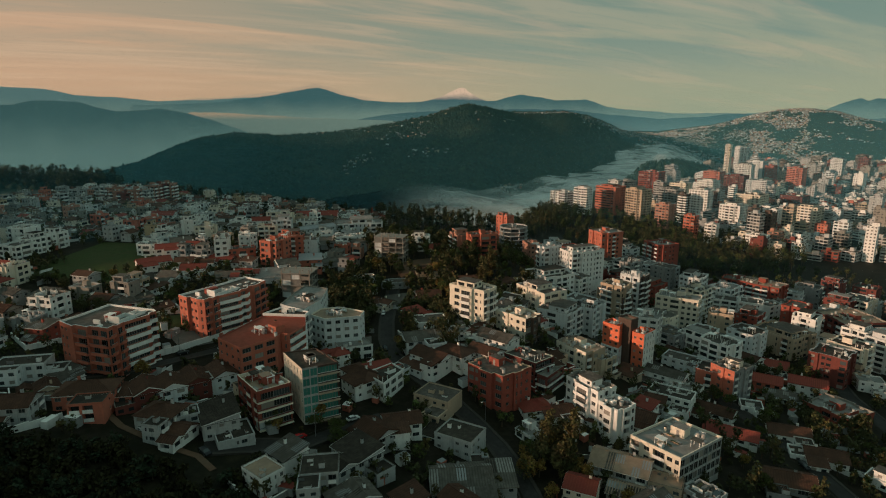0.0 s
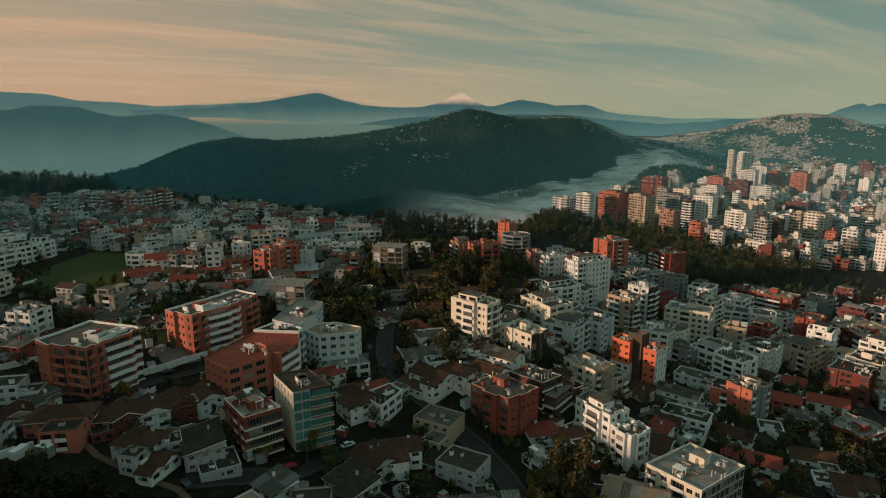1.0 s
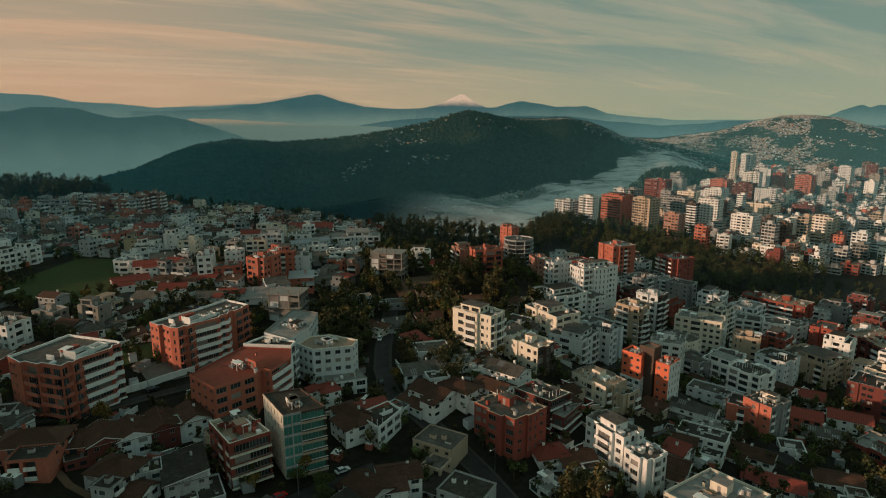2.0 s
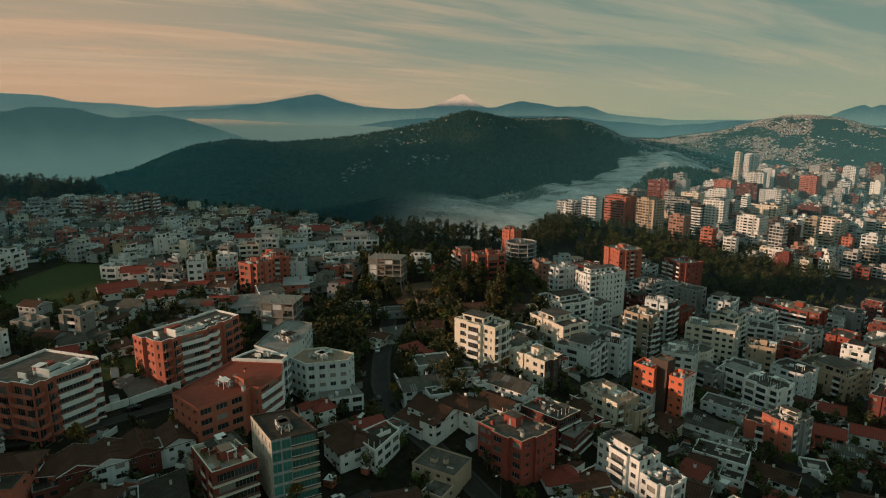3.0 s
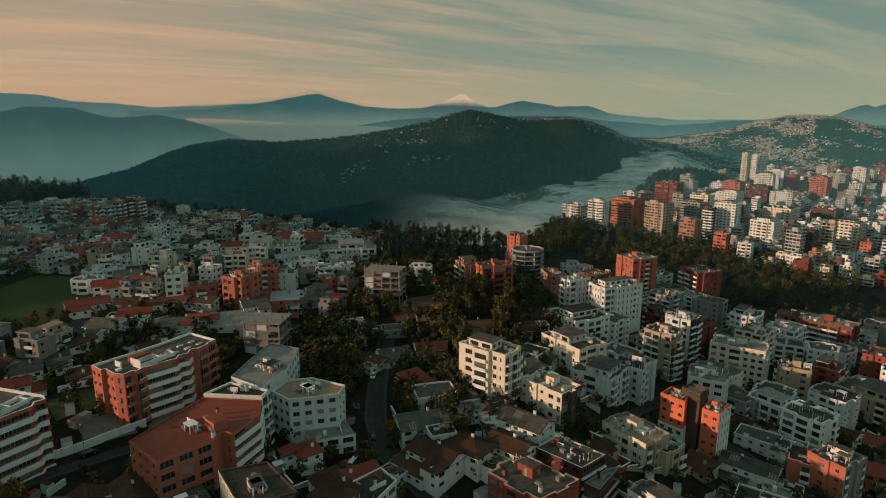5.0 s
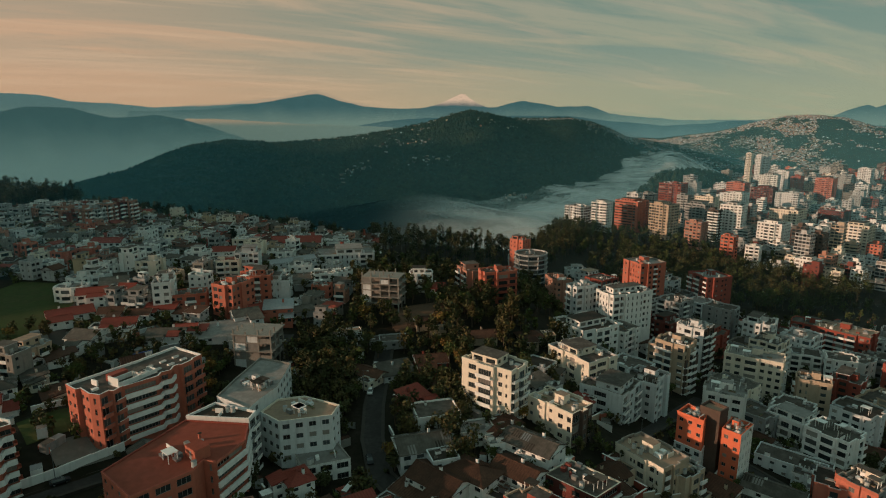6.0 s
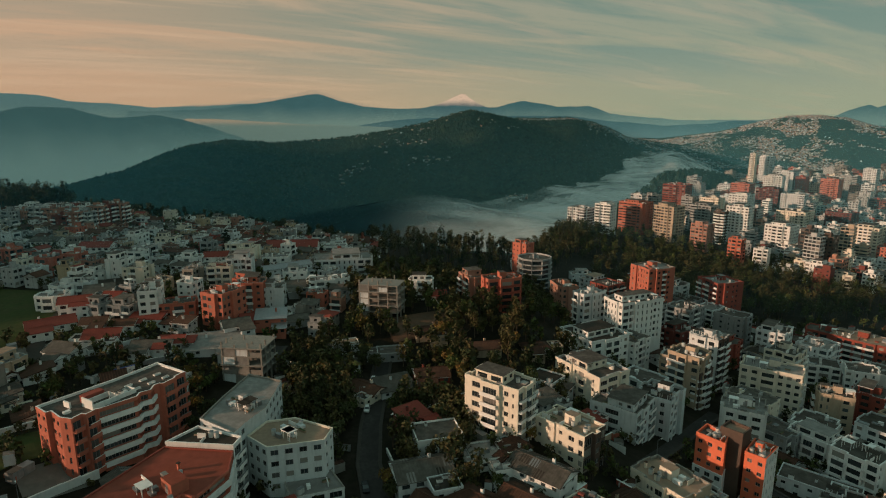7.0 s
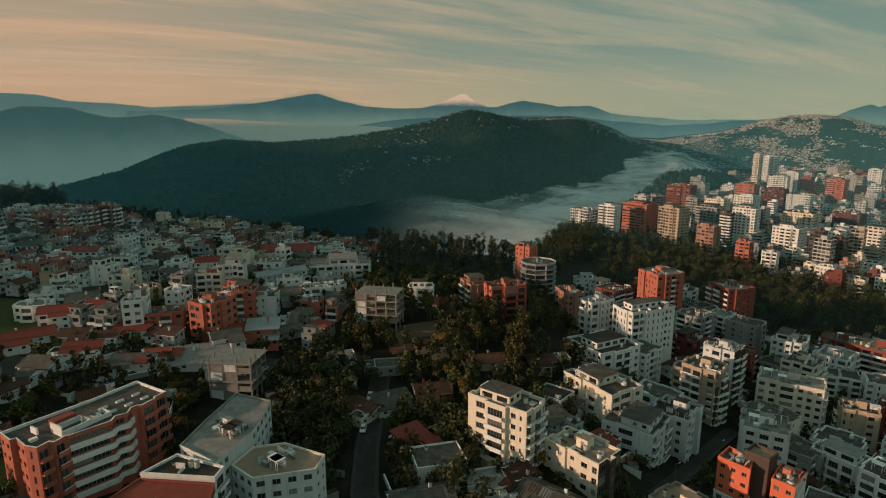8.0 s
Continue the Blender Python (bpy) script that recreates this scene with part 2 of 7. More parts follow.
class Shape:
    """Collects faces for one mesh, each with a material name."""

    def __init__(self):
        self.v, self.f, self.m, self.names = [], [], [], []

    def face(self, pts, mat):
        i = len(self.v)
        self.v += [tuple(p) for p in pts]
        self.f.append(tuple(range(i, i + len(pts))))
        if mat not in self.names:
            self.names.append(mat)
        self.m.append(self.names.index(mat))

    def prism(self, poly, z0, z1, mat, top=None, bottom=False):
        n = len(poly)
        for i in range(n):
            (ax, ay), (bx, by) = poly[i], poly[(i + 1) % n]
            self.face([(ax, ay, z0), (bx, by, z0), (bx, by, z1), (ax, ay, z1)], mat)
        self.face([(x, y, z1) for x, y in poly], top or mat)
        if bottom:
            self.face([(x, y, z0) for x, y in reversed(poly)], mat)

    def box(self, c, u, size, z0, z1, mat, top=None):
        """A box centred at c in plan, its first side along the unit vector u."""
        hx, hy = size[0] / 2, size[1] / 2
        n = (-u[1], u[0])
        poly = [(c[0] + u[0] * a + n[0] * b, c[1] + u[1] * a + n[1] * b) for a, b in ((-hx, -hy), (hx, -hy), (hx, hy), (-hx, hy))]
        self.prism(poly, z0, z1, mat, top, True)

    def tube(self, c, r, z0, z1, mat, sides=10, r2=None):
        r2 = r if r2 is None else r2
        a = [(math.cos(2 * math.pi * i / sides), math.sin(2 * math.pi * i / sides)) for i in range(sides)]
        for i in range(sides):
            p, q = a[i], a[(i + 1) % sides]
            self.face([(c[0] + r * p[0], c[1] + r * p[1], z0), (c[0] + r * q[0], c[1] + r * q[1], z0), (c[0] + r2 * q[0], c[1] + r2 * q[1], z1), (c[0] + r2 * p[0], c[1] + r2 * p[1], z1)], mat)
        self.face([(c[0] + r2 * p[0], c[1] + r2 * p[1], z1) for p in a], mat)

    def mesh(self, name):
        me = bpy.data.meshes.new(name)
        me.from_pydata(self.v, [], self.f)
        for n in self.names:
            me.materials.append(M[n])
        me.polygons.foreach_set("material_index", self.m)
        me.update()
        return me


def part(name, shape, parent, label=""):
    ob = new(name, shape.mesh(name) if isinstance(shape, Shape) else shape)
    ob.parent = parent
    if label:
        ob["label"] = label
    return ob


def thing(name, x, y, z, label, category, group=""):
    ob = new(name)
    ob.empty_display_size = 0.5
    ob.location = (x, y, z)
    return tagged(ob, label, category, group)


def inset(poly, d):
    """The polygon drawn in by d on all sides (counter-clockwise)."""
    out, n = [], len(poly)
    for i in range(n):
        p, q, r = Vector(poly[i - 1]), Vector(poly[i]), Vector(poly[(i + 1) % n])
        a, b = (q - p).normalized(), (r - q).normalized()
        na, nb = Vector((-a.y, a.x)), Vector((-b.y, b.x))
        k = na + nb
        k = k / max(0.3, k.dot(na))
        out.append((q.x + k.x * d, q.y + k.y * d))
    return out


def cloud_mesh(name, verts, faces, mats, index=None):
    me = bpy.data.meshes.new(name)
    me.from_pydata(verts, [], faces)
    for n in mats:
        me.materials.append(M[n])
    if index is not None:
        me.polygons.foreach_set("material_index", index)
    me.update()
    return me


# ---- the lie of the land ----


def smooth(a, b, x):
    k = np.clip((np.asarray(x, float) - a) / (b - a), 0, 1)
    return k * k * (3 - 2 * k)


def bell(x, y, cx, cy, s):
    return np.exp(-((x - cx) ** 2 + (y - cy) ** 2) / (s * s))


def town_height(x, y):
    """The height of the ground the town stands on, which falls to the right."""
    X, Y = np.tanh(x / 220), (np.clip(y, 110, 620) - 300) / 200
    z = 2.7 - 31.4 * X + 0.8 * Y - 1.5 * X * X + 0.1 * X * Y - 0.1 * Y * Y - 2.2 * X**3 - 0.5 * X * X * Y + 1.7 * X * Y * Y
    z = z + 14.9 * bell(x, y, 20, 340, 60) + 11.3 * bell(x, y, 22, 236, 45) + 11.5 * bell(x, y, -90, 380, 90) - 1.1 * bell(x, y, 0, 160, 60)
    z = z + 1.9 * bell(x, y, 165, 400, 70) + 1.5 * bell(x, y, 100, 230, 60) - 1.1 * bell(x, y, -250, 230, 90) - 1.9 * bell(x, y, -40, 290, 45)
    z = z + 5.0 * bell(x, y, -60, 199, 17) + 4.0 * bell(x, y, -107, 223, 17)
    # the hillside that rises beside and behind the camera, towards the sun
    z = z + 16 * smooth(70, 190, -x - 0.1 * y) * smooth(170, 70, y)
    # an unseen ridge, added and stepped in height to shade chosen parts of town
    crest = 88 + 18 * smooth(200, 260, y) - 24 * smooth(60, 95, y) * smooth(230, 190, y)
    z = z + crest * np.exp(-((x + 570) / 140) ** 2) * smooth(560, 430, y) * smooth(-900, -500, y)
    # the wooded knoll at the head of the valley
    z = z + 34 * np.exp(-(((x - 470) / 110) ** 2) - ((y - 1215) / 70) ** 2)
    return z


EDGE_X = [-1500, -900, -420, -220, -60, 75, 125, 190, 250, 310, 500, 770, 1100, 1500, 2500]
EDGE_Y = [700, 660, 640, 565, 530, 565, 690, 810, 940, 1040, 1380, 1700, 1880, 1980, 2200]
# main hill: bearing, distance and height of its crest
HILL_B = [-60, -45, -36, -31, -27, -24.5, -22, -19, -15, -10, -7, -3.4, -1.3, 0.9, 2.4, 4, 6.2, 8.8, 11.4, 13.4, 15, 16.5, 19.5, 23.7, 30]
HILL_R = [1700, 1680, 1660, 1610, 1770, 1850, 1930, 2000, 2060, 2130, 2115, 2200, 2200, 2300, 2300, 2305, 2410, 2530, 2650, 2770, 2990, 3220, 3490, 3800, 4000]
HILL_Z = [-170, -130, -70, -38, -22, 8, 34, 46, 33, 43, 58, 82, 98, 128, 141, 130, 112, 111, 116, 100, 68, 28, -8, -50, -90]
# far slope covered with houses
FAR_B = [10, 14, 16.5, 19.5, 24, 27, 29, 31, 33, 35, 38, 42, 50, 70]
FAR_Z = [-90, -20, -5, -8, 40, 105, 140, 148, 130, 80, 40, 60, 20, -40]


def land_height(x, y):
    x, y = np.asarray(x, float), np.asarray(y, float)
    town = town_height(x, y)
    edge = np.interp(x, EDGE_X, EDGE_Y)
    slope = (np.interp(x + 20, EDGE_X, EDGE_Y) - np.interp(x - 20, EDGE_X, EDGE_Y)) / 40
    past = (y - edge) / np.sqrt(1 + slope * slope)
    fall = smooth(-10, 190, past)
    far = np.clip((y - 900) / 1500, 0, 1)
    z = (town - 18 * far) * (1 - fall) - 185 * fall
    bearing, r = np.degrees(np.arctan2(x, np.maximum(y, 1e-3))), np.hypot(x, y)
    crest_r, crest_z = np.interp(bearing, HILL_B, HILL_R), np.interp(bearing, HILL_B, HILL_Z)
    rise = np.where(r < crest_r, smooth(0.40, 1.0, r / crest_r) ** 0.85, smooth(1.45, 1.0, r / crest_r))
    spur = 15 * np.sin(bearing * 0.55 + r * 0.006) + 8 * np.sin(bearing * 1.3 - r * 0.009) + 4 * np.sin(bearing * 3.1 + r * 0.013)
    hill = np.where(r < crest_r, -185, -185 - 280 * smooth(-21, -29, bearing))
    hill = hill + (crest_z - hill) * rise + spur * rise * (1 - rise) * 4 * 0.6
    far_z = np.interp(bearing, FAR_B, FAR_Z)
    slope2 = -120 + (far_z + 120) * smooth(2900, 4350, r)
    # an unseen mountain added off to the left, before the sun, to shade the hill
    floor = -185 - 280 * smooth(1750, 2500, r) * smooth(-21, -29, bearing)
    z = np.where((y > 700) & (bearing < -20), np.minimum(z, np.maximum(floor, z - 400 * smooth(1750, 2400, r))), z)
    mountain = floor + 1250 * np.exp(-(((bearing + 74) / 16) ** 2)) * np.exp(-(((r - 2850) / 650) ** 2))
    ok = y > 300
    z = np.where(ok, np.maximum(z, mountain), z)
    z = np.where(ok, np.maximum(z, hill), z)
    return np.where(ok & (bearing > 10), np.maximum(z, slope2), z)


def ground_at(x, y):
    return float(land_height(np.array([x]), np.array([y]))[0])


def build_ground():
    th = np.radians(np.unique(np.round(np.concatenate([np.arange(-180, -42, 4), np.arange(-42, 42.01, 0.4), np.arange(44, 181, 4)]), 3)))
    rr = np.concatenate([np.arange(4, 100, 8), np.arange(100, 420, 3.2), np.arange(420, 1000, 9), np.arange(1000, 4901, 40)])
    T, R = np.meshgrid(th, rr)
    x, y = R * np.sin(T), R * np.cos(T)
    z = land_height(x, y)
    n, k = T.shape
    idx = np.arange(n * k).reshape(n, k)
    faces = np.stack([idx[:-1, :-1], idx[1:, :-1], idx[1:, 1:], idx[:-1, 1:]], -1).reshape(-1, 4)[:, ::-1]
    verts = np.stack([x, y, z], -1).reshape(-1, 3)
    me = cloud_mesh("ground", verts.tolist(), faces.tolist(), ["town_ground", "hazed_forest_floor", "scrub_floor"])
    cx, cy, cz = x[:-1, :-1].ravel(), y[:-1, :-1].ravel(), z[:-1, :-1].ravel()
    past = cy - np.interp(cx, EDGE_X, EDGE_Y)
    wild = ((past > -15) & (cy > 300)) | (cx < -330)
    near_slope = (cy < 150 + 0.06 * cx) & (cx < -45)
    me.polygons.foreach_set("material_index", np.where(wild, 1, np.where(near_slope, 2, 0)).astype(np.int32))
    for p in me.polygons:
        p.use_smooth = True
    return tagged(new("ground", me), "hilly ground of dry grass and earth", "ground", kind="structure")


build_ground()

# ---- buildings ----
FOOT = []  # plan centre and radius of everything built, to keep the rest clear of it


def clear_of(x, y, r):
    return all((x - a) ** 2 + (y - b) ** 2 > (r + c) ** 2 for a, b, c in FOOT)


WINDOW_MESH = {}


def window_mesh(w, h, glass):
    """A window with frame, mullions and pane, in the plane y = 0, outside towards -y."""
    key = (round(w, 1), round(h, 1), glass)
    if key not in WINDOW_MESH:
        s = Shape()
        a, b = key[0] / 2, key[1]
        s.face([(-a, 0.02, 0), (a, 0.02, 0), (a, 0.02, b), (-a, 0.02, b)], glass)
        t = 0.07
        bars = [(-a, a, 0, t), (-a, a, b - t, b), (-a, -a + t, t, b - t), (a - t, a, t, b - t)]
        bars += [(x - t / 2, x + t / 2, t, b - t) for x in np.linspace(-a, a, max(2, round(key[0] / 0.9)) + 1)[1:-1]]
        for x0, x1, z0, z1 in bars:
            s.face([(x0, -0.05, z0), (x1, -0.05, z0), (x1, -0.05, z1), (x0, -0.05, z1)], "frame")
            s.face([(x0, -0.05, z1), (x1, -0.05, z1), (x1, 0.02, z1), (x0, 0.02, z1)], "frame")
            s.face([(x0, 0.02, z0), (x0, -0.05, z0), (x0, -0.05, z1), (x0, 0.02, z1)], "frame")
        WINDOW_MESH[key] = s.mesh("window")
    return WINDOW_MESH[key]


def columns(style, length, rng):
    """The openings along a wall, alike on every storey: start, end, sill, head, kind."""
    if style == "blank" or length < 2.2:
        return []
    if style == "band":
        return [(0.06, length - 0.06, 1.1, 2.65, "band")]
    if style == "slabs":
        return [(0.06, length - 0.06, 0.30, 2.7, "slab")]
    if style == "glass":
        n = max(1, round(length / 2.4))
        return [(length * i / n + 0.12, length * (i + 1) / n - 0.12, 0.35, 2.75, "win") for i in range(n)]
    if style in ("ribbon", "grid"):
        pitch, share, h0, h1 = {"ribbon": (6.0, 0.46, 1.0, 2.3), "grid": (3.2, 0.43, 0.55, 2.6)}[style]
        n = max(1, round(length / pitch))
        w = length / n
        return [(w * (i + 0.5 - share), w * (i + 0.5 + share), h0, h1, "win") for i in range(n)]
    if style == "frame":
        n = max(1, round(length / 4.5))
        return [(length * i / n + 0.25, length * (i + 1) / n - 0.25, 0.0, 2.6, "open") for i in range(n)]
    if style in ("small", "slit", "few", "win", "wide", "balc"):
        pitch, half, h0, h1, keep = {"small": (3.6, 0.55, 1.1, 2.2, 0.85), "slit": (2.6, 0.35, 0.7, 2.4, 0.9), "few": (3.3, 0.62, 1.05, 2.2, 0.75), "win": (3.3, 0.0, 0.95, 2.35, 1), "wide": (4.2, 0.0, 0.8, 2.45, 1), "balc": (4.4, 0.0, 0.1, 2.4, 1)}[style]
        n = max(1, round(length / pitch))
        w = length / n
        half = half or (0.27 * w if style == "win" else 0.36 * w)
        return [(w * (i + 0.5) - half, w * (i + 0.5) + half, h0, h1, "balc" if style == "balc" else "win") for i in range(n) if rng.random() < keep]
    # mixed: windows of several widths, slits, recessed balconies and blind stretches
    out, x = [], rng.uniform(0.5, 1.2)
    while x < length - 1.4:
        k = rng.random()
        if k < 0.34:
            w, h0, h1, kind = rng.uniform(1.3, 1.9), 0.95, 2.35, "win"
        elif k < 0.52:
            w, h0, h1, kind = rng.uniform(0.55, 0.8), 1.0, 2.3, "win"
        elif k < 0.70:
            w, h0, h1, kind = rng.uniform(2.2, 3.2), 0.75, 2.45, "win"
        elif k < 0.9:
            w, h0, h1, kind = rng.uniform(2.6, 3.8), 0.12, 2.6, "loggia"
        else:
            x += rng.uniform(1.0, 2.4)
            continue
        w = min(w, length - 0.5 - x)
        if w < 0.5:
            break
        out.append((x, x + w, h0, h1, kind))
        x += w + rng.uniform(0.45, 1.5)
    return out


def facade(wall, far_glass, p, q, z0, fh, floors, style, mat, glass, parent, near, rng, band_mat="trim", first=0, edges=None, deep=0.22):
    """One outer wall, with recessed windows; bands and balconies stand proud of it."""
    p, q = Vector(p), Vector(q)
    length = (q - p).length
    if length < 0.05:
        return
    u = (q - p) / length
    out = Vector((u.y, -u.x))
    near = near and out.y < 0.35  # walls turned away keep their windows in one part

    def at(s, z, o=0.0):
        v = p + u * s + out * o
        return (v.x, v.y, z)

    cols = columns(style, length, rng)
    rail_mat = rng.choice(["trim", "metal", "metal", mat])
    zf = z0 + first * fh
    if first and cols:
        wall.face([at(0, z0), at(length, z0), at(length, zf), at(0, zf)], mat)
    zt = z0 + floors * fh
    if not cols:
        wall.face([at(0, z0), at(length, z0), at(length, zt), at(0, zt)], mat)
        return
    x = 0.0
    for a, b, *_ in cols + [(length, length)]:
        if a - x > 1e-4:
            wall.face([at(x, zf), at(a, zf), at(a, zt), at(x, zt)], mat)
        x = b
    grow = fh / 3.0
    for a, b, h0, h1, kind in cols:
        z_prev = zf
        for k in range(first, floors):
            zb = z0 + k * fh
            z_lo, z_hi = zb + h0 * grow, zb + h1 * grow
            if z_lo > z_prev + 1e-3:
                wall.face([at(a, z_prev), at(b, z_prev), at(b, z_lo), at(a, z_lo)], mat)
            z_prev = z_hi
            if not deep:
                far_glass.face([at(a, z_lo), at(b, z_lo), at(b, z_hi), at(a, z_hi)], "glass_far")
                if kind == "band":
                    edges.face([at(a, zb, 0.5), at(b, zb, 0.5), at(b, z_lo, 0.5), at(a, z_lo, 0.5)], band_mat)
                    edges.face([at(a, z_lo, 0.5), at(b, z_lo, 0.5), at(b, z_lo), at(a, z_lo)], band_mat)
                continue
            d = {"band": 0.9, "loggia": 1.3, "slab": 1.0, "open": 3.0}.get(kind, deep)
            wall.face([at(a, z_lo), at(b, z_lo), at(b, z_lo, -d), at(a, z_lo, -d)], mat)
            wall.face([at(a, z_hi, -d), at(b, z_hi, -d), at(b, z_hi), at(a, z_hi)], mat)
            wall.face([at(a, z_lo), at(a, z_lo, -d), at(a, z_hi, -d), at(a, z_hi)], mat)
            wall.face([at(b, z_lo, -d), at(b, z_lo), at(b, z_hi), at(b, z_hi, -d)], mat)
            if kind == "open":
                wall.face([at(a, z_lo, -d), at(b, z_lo, -d), at(b, z_hi, -d), at(a, z_hi, -d)], "roof_dark")
            elif near:
                n = max(1, round((b - a) / 4.5))
                for i in range(n):
                    w = (b - a) / n
                    ob = part("window", window_mesh(w, z_hi - z_lo, glass), parent)
                    c = p + u * (a + w * (i + 0.5)) - out * (d - 0.03)
                    ob.matrix_basis = Matrix(((u.x, -out.x, 0, c.x), (u.y, -out.y, 0, c.y), (0, 0, 1, z_lo), (0, 0, 0, 1)))
            else:
                far_glass.face([at(a, z_lo, -d + 0.03), at(b, z_lo, -d + 0.03), at(b, z_hi, -d + 0.03), at(a, z_hi, -d + 0.03)], "glass_far")
            if kind in ("band", "balc", "loggia", "slab"):
                s = Shape()
                s0, s1 = {"band": (-0.12, length + 0.12), "balc": (max(0.1, a - 0.5), min(length - 0.1, b + 0.5)), "loggia": (a, b), "slab": (-0.1, length + 0.1)}[kind]
                reach = {"band": 0.55, "balc": 1.1, "loggia": 0.25, "slab": 0.6}[kind]

                def ring(o0, o1):
                    return [(v.x, v.y) for v in (p + u * s0 + out * o0, p + u * s0 + out * o1, p + u * s1 + out * o1, p + u * s1 + out * o0)]

                s.prism(ring(0.003, reach), zb - 0.1, zb + {"band": 1.15, "slab": 0.28}.get(kind, 0.12), band_mat, bottom=True)
                if kind in ("balc", "loggia"):
                    s.prism(ring(reach - 0.1, reach), zb + 0.12, zb + 1.0, band_mat)
                if near:
                    balcony = part("balcony", s, parent)
                    if kind != "band":
                        rail = Shape()
                        rail.prism(ring(reach - 0.14, reach + 0.04), zb + 1.0, zb + 1.1, rail_mat, bottom=True)
                        part("rail", rail, balcony)
                else:
                    for f, mi in zip(s.f, s.m):
                        edges.face([s.v[i] for i in f], s.names[mi])
        if zt > z_prev + 1e-3:
            wall.face([at(a, z_prev), at(b, z_prev), at(b, zt), at(a, zt)], mat)


ONES = ["no", "one", "two", "three", "four", "five", "six", "seven", "eight", "nine", "ten", "eleven", "twelve", "thirteen", "fourteen", "fifteen", "sixteen", "seventeen", "eighteen"]


def storeys(n):
    return f"{ONES[n]}-storey" if n < len(ONES) else "high-rise"


def jog(poly, styles, sides, rng, reach=(0.5, 1.2)):
    """The plan with the middle of each long side stepped out or in, and the styles and wall colours that go with it."""
    out, st, sd = [], [], {}
    n = len(poly)
    for i in range(n):
        p, q = Vector(poly[i]), Vector(poly[(i + 1) % n])
        length = (q - p).length
        u = (q - p) / length
        o = Vector((u.y, -u.x))
        style = styles[i % len(styles)]
        mat = (sides or {}).get(i)
        cuts = [(0.0, 0.0, style)]
        if length > 7.5 and style != "blank":
            d = rng.choice([-1, 1, 1]) * rng.uniform(*reach)
            a, b = length * rng.uniform(0.22, 0.4), length * rng.uniform(0.58, 0.8)
            mid = rng.choice([style, "balc", "wide", "mix", "slit"])
            cuts += [(a, 0.0, "blank"), (a + 0.02, d, mid), (b, d, "blank"), (b + 0.02, 0.0, rng.choice([style, style, "mix"]))]
        for s, off, kind in cuts:
            v = p + u * s + o * off
            if mat:
                sd[len(out)] = mat
            out.append((v.x, v.y))
            st.append(kind)
    return out, st, sd


